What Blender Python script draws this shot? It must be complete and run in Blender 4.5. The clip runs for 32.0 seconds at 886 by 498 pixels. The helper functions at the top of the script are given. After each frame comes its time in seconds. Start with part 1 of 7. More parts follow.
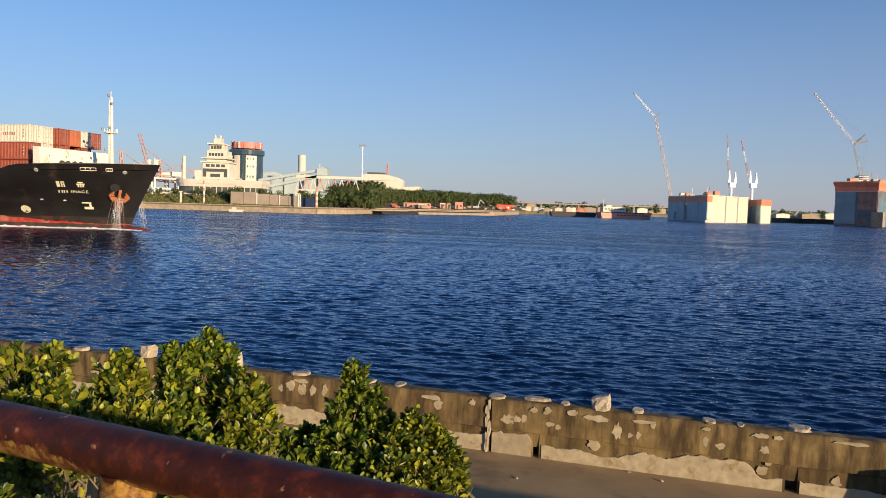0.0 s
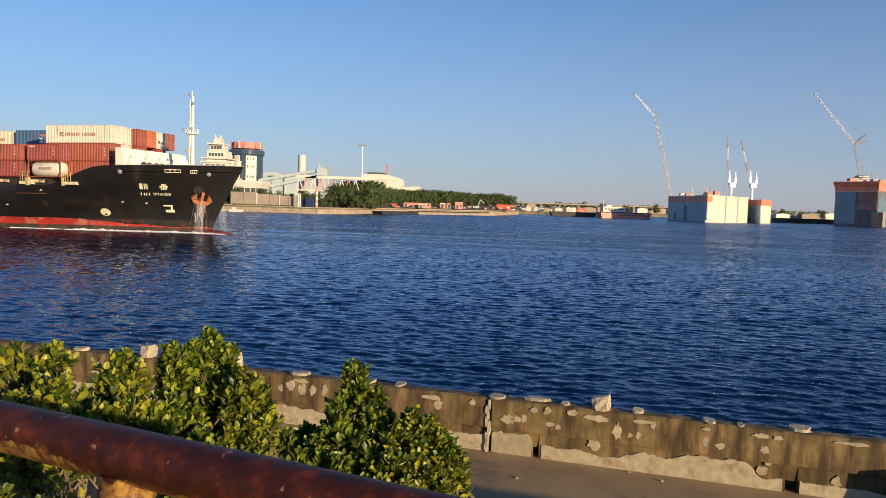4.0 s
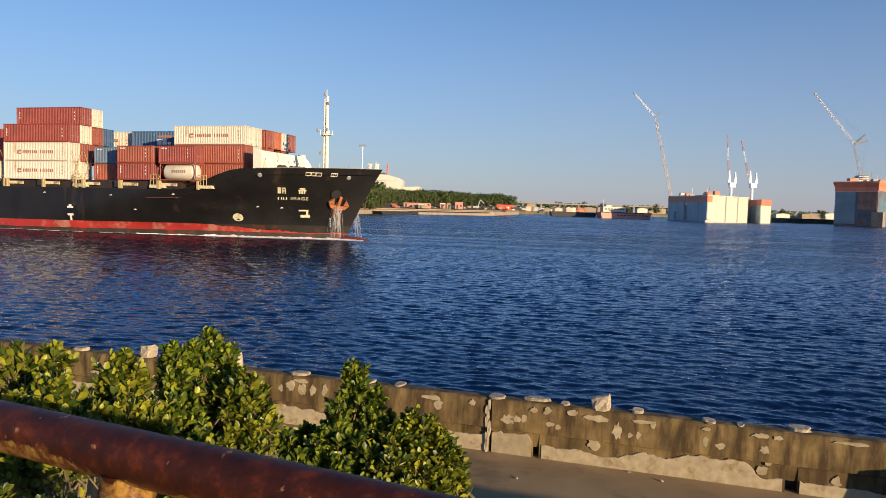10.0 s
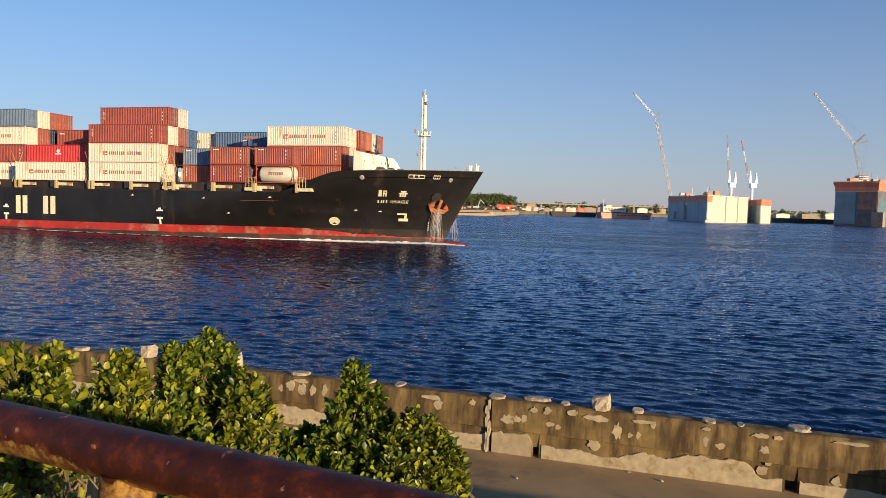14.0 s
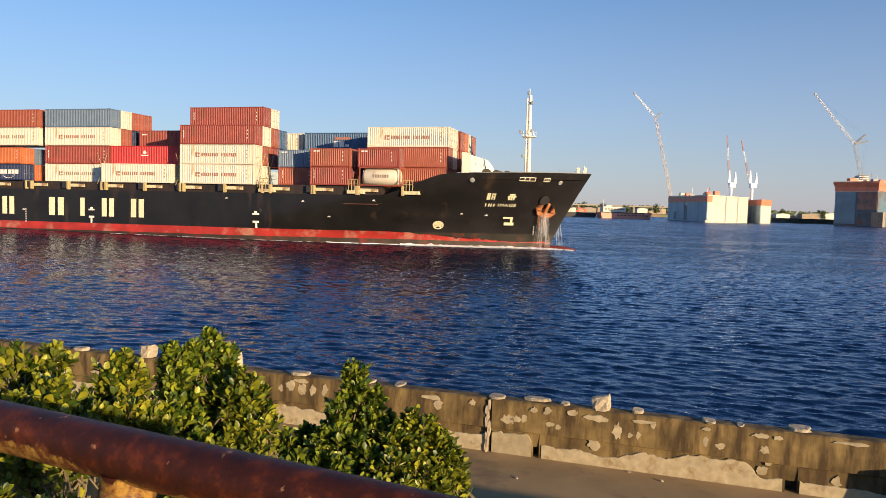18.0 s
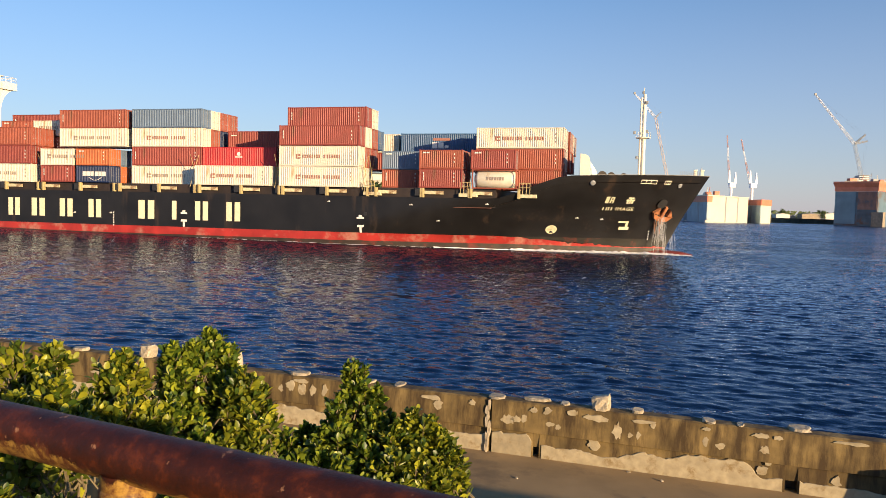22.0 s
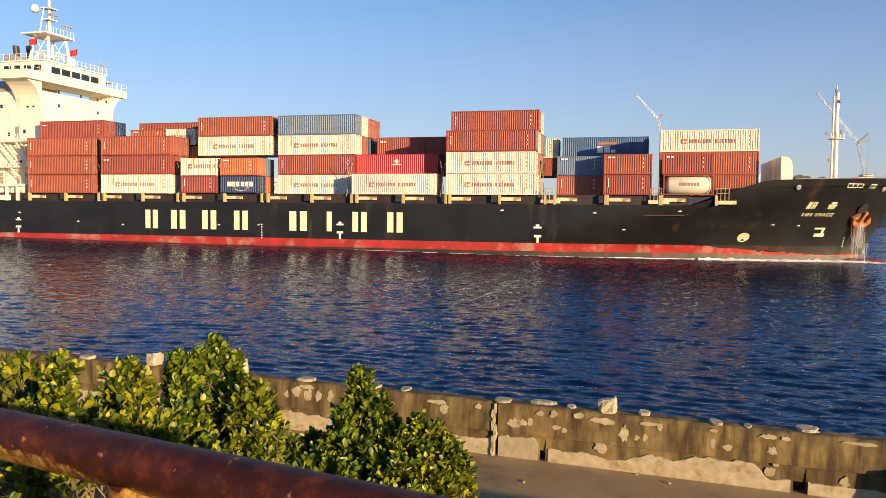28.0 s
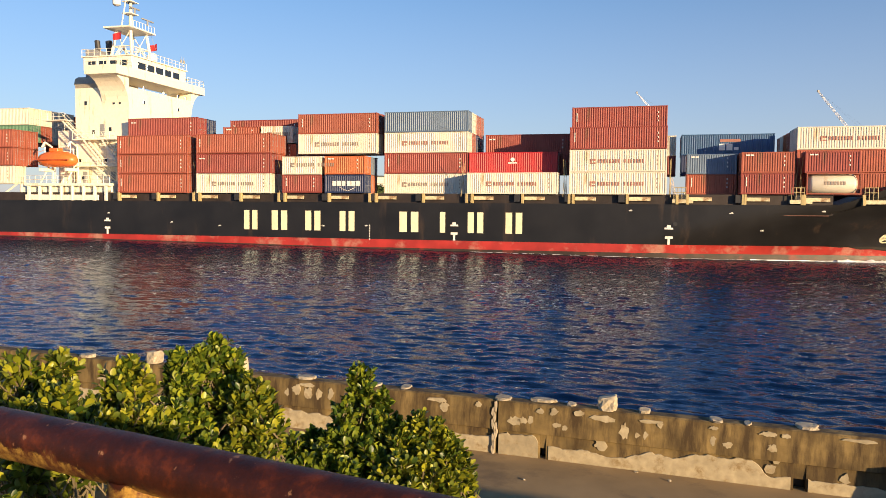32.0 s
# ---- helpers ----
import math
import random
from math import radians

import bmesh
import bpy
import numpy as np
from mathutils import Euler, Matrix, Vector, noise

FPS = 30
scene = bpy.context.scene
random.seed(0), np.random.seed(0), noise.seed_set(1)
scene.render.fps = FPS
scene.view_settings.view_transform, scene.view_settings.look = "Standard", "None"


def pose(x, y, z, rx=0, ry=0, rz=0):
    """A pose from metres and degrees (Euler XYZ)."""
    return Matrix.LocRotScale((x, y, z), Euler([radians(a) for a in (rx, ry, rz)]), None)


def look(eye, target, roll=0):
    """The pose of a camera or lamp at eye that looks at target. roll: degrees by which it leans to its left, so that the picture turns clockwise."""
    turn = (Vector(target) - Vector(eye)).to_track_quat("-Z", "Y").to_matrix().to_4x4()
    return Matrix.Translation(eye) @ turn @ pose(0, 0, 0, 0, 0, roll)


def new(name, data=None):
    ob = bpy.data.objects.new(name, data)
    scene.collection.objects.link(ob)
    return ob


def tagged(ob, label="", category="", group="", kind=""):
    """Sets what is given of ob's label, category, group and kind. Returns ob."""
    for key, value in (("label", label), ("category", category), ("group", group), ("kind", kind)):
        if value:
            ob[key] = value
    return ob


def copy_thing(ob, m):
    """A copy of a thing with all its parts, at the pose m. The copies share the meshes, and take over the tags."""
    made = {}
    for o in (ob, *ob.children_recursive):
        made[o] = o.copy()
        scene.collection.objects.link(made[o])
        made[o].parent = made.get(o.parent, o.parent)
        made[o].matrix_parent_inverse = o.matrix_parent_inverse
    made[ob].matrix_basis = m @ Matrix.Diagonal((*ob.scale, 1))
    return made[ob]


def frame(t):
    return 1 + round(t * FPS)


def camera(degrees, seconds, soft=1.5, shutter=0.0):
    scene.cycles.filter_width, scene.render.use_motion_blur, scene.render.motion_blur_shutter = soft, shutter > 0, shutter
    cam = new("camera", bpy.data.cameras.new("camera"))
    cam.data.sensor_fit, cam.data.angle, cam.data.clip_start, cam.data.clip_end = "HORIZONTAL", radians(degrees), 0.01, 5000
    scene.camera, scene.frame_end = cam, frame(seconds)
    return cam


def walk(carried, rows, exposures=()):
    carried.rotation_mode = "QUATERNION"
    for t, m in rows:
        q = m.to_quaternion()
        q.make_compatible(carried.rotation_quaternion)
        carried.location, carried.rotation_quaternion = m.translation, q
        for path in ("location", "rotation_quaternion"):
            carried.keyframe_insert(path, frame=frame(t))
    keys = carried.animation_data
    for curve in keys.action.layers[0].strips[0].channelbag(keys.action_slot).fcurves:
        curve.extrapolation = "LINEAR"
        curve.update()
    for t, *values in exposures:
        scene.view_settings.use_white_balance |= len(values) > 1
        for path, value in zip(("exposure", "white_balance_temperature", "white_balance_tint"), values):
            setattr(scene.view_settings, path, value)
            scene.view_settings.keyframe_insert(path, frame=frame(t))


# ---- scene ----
# ---------- camera ----------
EYE = Vector((0.0, 0.0, 5.73))


def aim(yaw, pitch, roll):
    """Camera pose at the fixed stand: yaw to the right, pitch up, roll clockwise, in degrees."""
    y, p = radians(yaw), radians(pitch)
    way = Vector((math.sin(y) * math.cos(p), math.cos(y) * math.cos(p), math.sin(p)))
    return look(EYE, EYE + 100 * way, roll)


cam = camera(60.28, 32.0, soft=0.65)
walk(cam, [
    (0.0, aim(0.0, -3.346, 1.84)), (13.0, aim(0.0, -3.346, 1.84)), (25.5, aim(0.0, -3.346, 1.84)),
    (27.5, aim(-0.272, -2.983, 1.01)), (28.0, aim(-0.306, -3.038, 1.12)), (29.0, aim(-0.314, -3.130, 1.146)),
    (30.0, aim(-0.335, -3.190, 1.19)), (31.0, aim(-0.285, -3.050, 1.11)), (32.0, aim(-0.315, -3.190, 1.05)),
], exposures=[(0.0, 0.5, 6450, 10), (10.0, 0.5, 6550, 10), (17.0, 0.66, 6850, 10), (20.0, 0.80, 7000, 10), (25.0, 0.84, 7100, 10), (32.0, 0.85, 7200, 10)])

# ---------- light ----------
SUN_EL, SUN_AZ = radians(8.8), radians(139.5)
world = bpy.data.worlds.new("evening_sky")
scene.world = world
world.use_nodes = True
wn, wl = world.node_tree.nodes, world.node_tree.links
sky = wn.new("ShaderNodeTexSky")
sky.sky_type = "NISHITA"
sky.sun_disc = False
sky.sun_elevation, sky.sun_rotation = SUN_EL, SUN_AZ
sky.air_density, sky.dust_density, sky.ozone_density = 1.0, 0.3, 5.0
wn["Background"].inputs["Strength"].default_value = 0.127
haze = wn.new("ShaderNodeMix")
haze.data_type = "RGBA"
up = wn.new("ShaderNodeTexCoord")
sepz = wn.new("ShaderNodeSeparateXYZ")
thick = wn.new("ShaderNodeMapRange")
thick.inputs["From Min"].default_value, thick.inputs["From Max"].default_value = 0.0, 0.34
thick.inputs["To Min"].default_value, thick.inputs["To Max"].default_value = 0.58, 0.0
wl.new(up.outputs["Generated"], sepz.inputs[0])
wl.new(sepz.outputs["Z"], thick.inputs["Value"])
wl.new(thick.outputs["Result"], haze.inputs["Factor"])
haze.inputs["B"].default_value = (2.68, 2.50, 3.3, 1)
wl.new(sky.outputs["Color"], haze.inputs["A"])
wl.new(haze.outputs["Result"], wn["Background"].inputs["Color"])
sun_dir = Vector((math.sin(SUN_AZ) * math.cos(SUN_EL), math.cos(SUN_AZ) * math.cos(SUN_EL), math.sin(SUN_EL)))
sun = new("sun", bpy.data.lights.new("sun", "SUN"))
sun.data.energy, sun.data.angle, sun.data.color = 5.0, radians(0.6), (1.0, 0.74, 0.45)
sun.matrix_world = look(sun_dir * 300, (0, 0, 0))

# ---------- materials ----------
MATS = {}


def mat(name, col, rough=0.6, metal=0.0, var=0.12, scale=3.0, stain=None, amount=0.4, stain_scale=0.8, bump=0.0, bump_scale=30.0, streak=False, spec=0.5):
    """Painted, stony or metal surface: base colour, fine variation, optional stains of a second colour, fine relief."""
    if name in MATS:
        return MATS[name]
    m = bpy.data.materials.new(name)
    m.use_nodes = True
    n, l = m.node_tree.nodes, m.node_tree.links
    b = n["Principled BSDF"]
    b.inputs["Roughness"].default_value = rough
    b.inputs["Metallic"].default_value = metal
    b.inputs["Specular IOR Level"].default_value = spec
    tc = n.new("ShaderNodeTexCoord")
    no = n.new("ShaderNodeTexNoise")
    no.inputs["Scale"].default_value, no.inputs["Detail"].default_value = scale, 6
    l.new(tc.outputs["Object"], no.inputs["Vector"])
    ramp = n.new("ShaderNodeMapRange")
    ramp.inputs["From Min"].default_value, ramp.inputs["From Max"].default_value = 0.3, 0.7
    ramp.inputs["To Min"].default_value, ramp.inputs["To Max"].default_value = 1 - var, 1 + var
    l.new(no.outputs["Fac"], ramp.inputs["Value"])
    info = n.new("ShaderNodeObjectInfo")
    rnd = n.new("ShaderNodeMapRange")
    rnd.inputs["To Min"].default_value, rnd.inputs["To Max"].default_value = 1 - var * 0.6, 1 + var * 0.6
    l.new(info.outputs["Random"], rnd.inputs["Value"])
    mul = n.new("ShaderNodeMath")
    mul.operation = "MULTIPLY"
    l.new(ramp.outputs["Result"], mul.inputs[0])
    l.new(rnd.outputs["Result"], mul.inputs[1])
    mix = n.new("ShaderNodeMix")
    mix.data_type, mix.blend_type = "RGBA", "MULTIPLY"
    mix.inputs["Factor"].default_value = 1.0
    mix.inputs["A"].default_value = (*col, 1)
    l.new(mul.outputs[0], mix.inputs["B"])
    out = mix.outputs["Result"]
    if stain:
        mp = n.new("ShaderNodeMapping")
        if streak:
            mp.inputs["Scale"].default_value = (1, 1, 0.18)
        l.new(tc.outputs["Object"], mp.inputs["Vector"])
        s = n.new("ShaderNodeTexNoise")
        s.inputs["Scale"].default_value, s.inputs["Detail"].default_value, s.inputs["Roughness"].default_value = stain_scale, 8, 0.65
        l.new(mp.outputs["Vector"], s.inputs["Vector"])
        r = n.new("ShaderNodeMapRange")
        r.inputs["From Min"].default_value, r.inputs["From Max"].default_value = 0.62 - 0.25 * amount, 0.72 - 0.15 * amount
        l.new(s.outputs["Fac"], r.inputs["Value"])
        mx = n.new("ShaderNodeMix")
        mx.data_type = "RGBA"
        l.new(r.outputs["Result"], mx.inputs["Factor"])
        l.new(out, mx.inputs["A"])
        mx.inputs["B"].default_value = (*stain, 1)
        out = mx.outputs["Result"]
    l.new(out, b.inputs["Base Color"])
    if bump:
        bn = n.new("ShaderNodeTexNoise")
        bn.inputs["Scale"].default_value, bn.inputs["Detail"].default_value = bump_scale, 8
        l.new(tc.outputs["Object"], bn.inputs["Vector"])
        bp = n.new("ShaderNodeBump")
        bp.inputs["Strength"].default_value, bp.inputs["Distance"].default_value = bump, 0.02
        l.new(bn.outputs["Fac"], bp.inputs["Height"])
        l.new(bp.outputs["Normal"], b.inputs["Normal"])
    MATS[name] = m
    return m


def water_material():
    m = bpy.data.materials.new("harbour_water")
    m.use_nodes = True
    n, l = m.node_tree.nodes, m.node_tree.links
    n.remove(n["Principled BSDF"])
    deep = n.new("ShaderNodeBsdfDiffuse")
    deep.inputs["Color"].default_value = (0.0004, 0.007, 0.033, 1)
    gloss = n.new("ShaderNodeBsdfGlossy")
    gloss.inputs["Color"].default_value = (0.63, 0.73, 0.88, 1)
    fres = n.new("ShaderNodeFresnel")
    fres.inputs["IOR"].default_value = 1.33
    blend = n.new("ShaderNodeMixShader")
    l.new(fres.outputs[0], blend.inputs["Fac"])
    l.new(deep.outputs[0], blend.inputs[1])
    l.new(gloss.outputs[0], blend.inputs[2])
    l.new(blend.outputs[0], n["Material Output"].inputs["Surface"])
    tc = n.new("ShaderNodeTexCoord")
    sep = n.new("ShaderNodeSeparateXYZ")
    l.new(tc.outputs["Object"], sep.inputs[0])
    chop = n.new("ShaderNodeMapRange")
    chop.inputs["From Min"].default_value, chop.inputs["From Max"].default_value = 70.0, 200.0
    chop.inputs["To Min"].default_value, chop.inputs["To Max"].default_value = 0.03, 0.22
    l.new(sep.outputs["Y"], chop.inputs["Value"])
    l.new(chop.outputs["Result"], gloss.inputs["Roughness"])
    lane = n.new("ShaderNodeMapping")
    lane.vector_type = "TEXTURE"
    lane.inputs["Scale"].default_value = (60.0, 7.0, 1)
    lane.inputs["Rotation"].default_value = (0, 0, radians(-5))
    l.new(tc.outputs["Object"], lane.inputs["Vector"])
    lanes = n.new("ShaderNodeTexNoise")
    lanes.inputs["Scale"].default_value, lanes.inputs["Detail"].default_value, lanes.inputs["Roughness"].default_value = 1.0, 5, 0.62
    l.new(lane.outputs["Vector"], lanes.inputs["Vector"])
    force = n.new("ShaderNodeMapRange")
    force.inputs["From Min"].default_value, force.inputs["From Max"].default_value = 0.36, 0.62
    force.inputs["To Min"].default_value, force.inputs["To Max"].default_value = 0.3, 1.35
    l.new(lanes.outputs["Fac"], force.inputs["Value"])
    prev = None
    # short ripples; the longest layer takes over from the modelled waves far out
    for scale, near, far, turn in ((1.1, 0.012, 0.25, -20), (3.0, 0.016, 0.075, -30), (8.0, 0.004, 0.005, -12)):
        mp = n.new("ShaderNodeMapping")
        mp.vector_type = "TEXTURE"
        mp.inputs["Scale"].default_value = (1.25, 0.48, 1)
        mp.inputs["Rotation"].default_value = (0, 0, radians(turn))
        l.new(tc.outputs["Object"], mp.inputs["Vector"])
        t = n.new("ShaderNodeTexNoise")
        t.inputs["Scale"].default_value, t.inputs["Detail"].default_value, t.inputs["Roughness"].default_value = scale, 3, 0.5
        t.inputs["Distortion"].default_value = 0.3
        l.new(mp.outputs["Vector"], t.inputs["Vector"])
        grow = n.new("ShaderNodeMapRange")
        grow.inputs["From Min"].default_value, grow.inputs["From Max"].default_value = 45.0, 170.0
        grow.inputs["To Min"].default_value, grow.inputs["To Max"].default_value = near, far
        l.new(sep.outputs["Y"], grow.inputs["Value"])
        bp = n.new("ShaderNodeBump")
        bp.inputs["Strength"].default_value = 1.0
        chopped = n.new("ShaderNodeMath")
        chopped.operation = "MULTIPLY"
        l.new(grow.outputs["Result"], chopped.inputs[0])
        l.new(force.outputs["Result"], chopped.inputs[1])
        l.new(chopped.outputs[0], bp.inputs["Distance"])
        l.new(t.outputs["Fac"], bp.inputs["Height"])
        if prev:
            l.new(prev.outputs["Normal"], bp.inputs["Normal"])
        prev = bp
    for nd in (fres, gloss, deep):
        l.new(prev.outputs["Normal"], nd.inputs["Normal"])
    return m


WATER = water_material()
HULL = mat("black_hull_paint", (0.012, 0.0115, 0.012), 0.42, var=0.3, scale=0.4, stain=(0.04, 0.028, 0.022), amount=0.16, stain_scale=0.5, streak=True)
BOOT = mat("red_boot_paint", (0.42, 0.035, 0.03), 0.5, var=0.25, scale=0.5, stain=(0.42, 0.2, 0.15), amount=0.45, stain_scale=0.35)
DECKGREEN = mat("deck_paint", (0.12, 0.05, 0.035), 0.7)
CREAM = mat("cream_ship_paint", (0.84, 0.79, 0.66), 0.45, var=0.06, stain=(0.5, 0.36, 0.2), amount=0.15, streak=True)
WHITE = mat("white_paint", (0.74, 0.73, 0.70), 0.45, var=0.05)
LETTER = mat("pale_hull_lettering", (0.78, 0.74, 0.52), 0.5, var=0.08, scale=2)
PEDESTAL = mat("ochre_pedestal_paint", (0.44, 0.35, 0.17), 0.55, stain=(0.2, 0.1, 0.05), amount=0.3)
ORANGE = mat("orange_lifeboat_plastic", (0.75, 0.16, 0.035), 0.4, var=0.08)
DARK = mat("dark_steel", (0.03, 0.03, 0.032), 0.5)
GREY = mat("grey_steel", (0.26, 0.27, 0.28), 0.5)
GLASS = mat("dark_window_glass", (0.015, 0.02, 0.025), 0.08, var=0.02, spec=0.8)
RUSTY = mat("rusty_anchor_steel", (0.32, 0.12, 0.05), 0.8, var=0.35, scale=2, bump=0.4)
WATERLINE_DARK = mat("dark_waterline_band", (0.045, 0.032, 0.022), 0.5, var=0.4, scale=0.8, stain=(0.16, 0.03, 0.02), amount=0.3, stain_scale=0.5)
OLIVE = mat("worn_olive_bow_paint", (0.024, 0.022, 0.018), 0.5, var=0.3, scale=0.6, stain=(0.14, 0.03, 0.02), amount=0.3, stain_scale=0.4)
FOAM = mat("white_foam", (0.82, 0.85, 0.88), 0.9, var=0.1)
CONT = {
    "maroon": mat("maroon_container_paint", (0.25, 0.05, 0.04), 0.55, var=0.14, scale=0.8, stain=(0.16, 0.05, 0.03), amount=0.2, streak=True),
    "brown": mat("brown_container_paint", (0.30, 0.075, 0.045), 0.55, var=0.14, scale=0.8, stain=(0.18, 0.07, 0.04), amount=0.2, streak=True),
    "red": mat("red_container_paint", (0.45, 0.025, 0.03), 0.5, var=0.1, scale=0.8),
    "white": mat("white_container_paint", (0.66, 0.61, 0.51), 0.5, var=0.07, scale=0.8, stain=(0.45, 0.33, 0.2), amount=0.14, streak=True),
    "blue": mat("blue_container_paint", (0.035, 0.10, 0.22), 0.5, var=0.12, scale=0.8),
    "navy": mat("navy_container_paint", (0.015, 0.03, 0.09), 0.5, var=0.12, scale=0.8),
    "grey": mat("blue_grey_container_paint", (0.11, 0.17, 0.26), 0.5, var=0.12, scale=0.8),
    "orange": mat("orange_container_paint", (0.48, 0.13, 0.045), 0.55, var=0.14, scale=0.8),
    "green": mat("green_container_paint", (0.10, 0.22, 0.14), 0.55, var=0.14, scale=0.8),
}
MARK_RED = mat("red_marking", (0.37, 0.17, 0.13), 0.5, var=0.1)
MARK_GREY = mat("grey_marking", (0.30, 0.24, 0.20), 0.5, var=0.1)
MARK_WHITE = mat("white_marking", (0.8, 0.78, 0.74), 0.5, var=0.05)


def spray_material():
    """Thin falling water, mostly clear."""
    m = bpy.data.materials.new("falling_spray")
    m.use_nodes = True
    n, l = m.node_tree.nodes, m.node_tree.links
    tr = n.new("ShaderNodeBsdfTransparent")
    ms = n.new("ShaderNodeMixShader")
    ms.inputs["Fac"].default_value = 0.34
    n["Principled BSDF"].inputs["Base Color"].default_value = (0.8, 0.83, 0.86, 1)
    n["Principled BSDF"].inputs["Roughness"].default_value = 0.5
    l.new(tr.outputs[0], ms.inputs[1])
    l.new(n["Principled BSDF"].outputs[0], ms.inputs[2])
    l.new(ms.outputs[0], n["Material Output"].inputs["Surface"])
    return m


SPRAY = spray_material()

# ---------- mesh tools ----------
class Shape:
    """Collects faces for one mesh."""

    def __init__(self):
        self.v, self.f = [], []

    def add(self, verts, faces):
        k = len(self.v)
        self.v.extend(tuple(p) for p in verts)
        self.f.extend([tuple(i + k for i in f) for f in faces])
        return self

    def box(self, x0, x1, y0, y1, z0, z1, c=0.0, m=None):
        if c <= 0:
            vs = [(x, y, z) for x in (x0, x1) for y in (y0, y1) for z in (z0, z1)]
            fs = [(0, 1, 3, 2), (4, 6, 7, 5), (0, 4, 5, 1), (2, 3, 7, 6), (0, 2, 6, 4), (1, 5, 7, 3)]
        else:
            vs, fs, idx = [], [], {}
            X, Y, Z = (x0, x1), (y0, y1), (z0, z1)
            for a in (0, 1):
                for b in (0, 1):
                    for d in (0, 1):
                        ia, ib, id_ = X[a] + (c if a == 0 else -c), Y[b] + (c if b == 0 else -c), Z[d] + (c if d == 0 else -c)
                        for ax, p in enumerate(((X[a], ib, id_), (ia, Y[b], id_), (ia, ib, Z[d]))):
                            idx[a, b, d, ax] = len(vs)
                            vs.append(p)
            for s in (0, 1):
                fs.append([idx[s, b, d, 0] for b, d in ((0, 0), (1, 0), (1, 1), (0, 1))][:: 1 if s else -1])
                fs.append([idx[a, s, d, 1] for a, d in ((0, 0), (0, 1), (1, 1), (1, 0))][:: 1 if s else -1])
                fs.append([idx[a, b, s, 2] for a, b in ((0, 0), (1, 0), (1, 1), (0, 1))][:: 1 if s else -1])
            for s in (0, 1):
                for u in (0, 1):
                    fs.append((idx[s, u, 0, 0], idx[s, u, 1, 0], idx[s, u, 1, 1], idx[s, u, 0, 1]))
                    fs.append((idx[s, 0, u, 0], idx[s, 1, u, 0], idx[s, 1, u, 2], idx[s, 0, u, 2]))
                    fs.append((idx[0, s, u, 1], idx[1, s, u, 1], idx[1, s, u, 2], idx[0, s, u, 2]))
            fs += [(idx[a, b, d, 0], idx[a, b, d, 1], idx[a, b, d, 2]) for a in (0, 1) for b in (0, 1) for d in (0, 1)]
        if m is not None:
            vs = [m @ Vector(p) for p in vs]
        return self.add(vs, fs)

    def tube(self, p0, p1, r0, r1=None, n=8):
        p0, p1 = Vector(p0), Vector(p1)
        r1 = r0 if r1 is None else r1
        q = (p1 - p0).to_track_quat("Z", "Y")
        vs = []
        for p, r in ((p0, r0), (p1, r1)):
            vs += [p + q @ Vector((r * math.cos(2 * math.pi * i / n), r * math.sin(2 * math.pi * i / n), 0)) for i in range(n)]
        fs = [(i, (i + 1) % n, n + (i + 1) % n, n + i) for i in range(n)]
        fs += [tuple(range(n))[::-1], tuple(range(n, 2 * n))]
        return self.add(vs, fs)

    def rod(self, pts, r, n=6):
        for a, b in zip(pts, pts[1:]):
            self.tube(a, b, r, n=n)
        return self

    def rings(self, rings, closed=True, caps=True):
        n = len(rings[0])
        vs = [p for r in rings for p in r]
        fs = []
        for i in range(len(rings) - 1):
            for j in range(n if closed else n - 1):
                k = (j + 1) % n
                fs.append((i * n + j, i * n + k, (i + 1) * n + k, (i + 1) * n + j))
        if closed and caps:
            fs += [tuple(range(n))[::-1], tuple(range((len(rings) - 1) * n, len(rings) * n))]
        return self.add(vs, fs)

    def prism(self, outline, a, b, axis="y"):
        """Extrudes a 2D outline between a and b along an axis (outline in the two other axes, in xyz order)."""
        def put(p, w):
            return (w, p[0], p[1]) if axis == "x" else (p[0], w, p[1]) if axis == "y" else (p[0], p[1], w)
        return self.rings([[put(p, a) for p in outline], [put(p, b) for p in outline]])

    def lathe(self, profile, x=0, y=0, n=20):
        return self.rings([[(x + r * math.cos(2 * math.pi * i / n), y + r * math.sin(2 * math.pi * i / n), z) for i in range(n)] for r, z in profile])

    def truss(self, p0, p1, w0, w1, bays, r):
        """A square lattice boom."""
        p0, p1 = Vector(p0), Vector(p1)
        q = (p1 - p0).to_track_quat("Z", "Y")
        def corner(k, i):
            t = k / bays
            w = (w0 + (w1 - w0) * t) / 2
            sx, sy = ((-1, -1), (1, -1), (1, 1), (-1, 1))[i % 4]
            return p0 + (p1 - p0) * t + q @ Vector((sx * w, sy * w, 0))
        for i in range(4):
            self.tube(corner(0, i), corner(bays, i), r, n=4)
            for k in range(bays):
                self.tube(corner(k, i + k % 2), corner(k + 1, i + 1 - k % 2), r * 0.7, n=3)
        return self

    def mesh(self, name, material, smooth=False):
        me = bpy.data.meshes.new(name)
        me.from_pydata(self.v, [], self.f)
        if smooth:
            for p in me.polygons:
                p.use_smooth = True
            me.set_sharp_from_angle(angle=radians(40))
        me.materials.append(material)
        return me


def thing(name, label, category, group="", kind="", m=None):
    """An Empty that carries a thing's parts."""
    ob = tagged(new(name), label, category, group, kind)
    if m is not None:
        ob.matrix_basis = m
    return ob


def part(name, shape, material, parent, label="", smooth=False):
    """One mesh under a thing or a part; shape may be a ready mesh that several parts share."""
    me = shape if isinstance(shape, bpy.types.Mesh) else shape.mesh(name, material, smooth)
    ob = new(name, me)
    ob.parent = parent
    return tagged(ob, label)


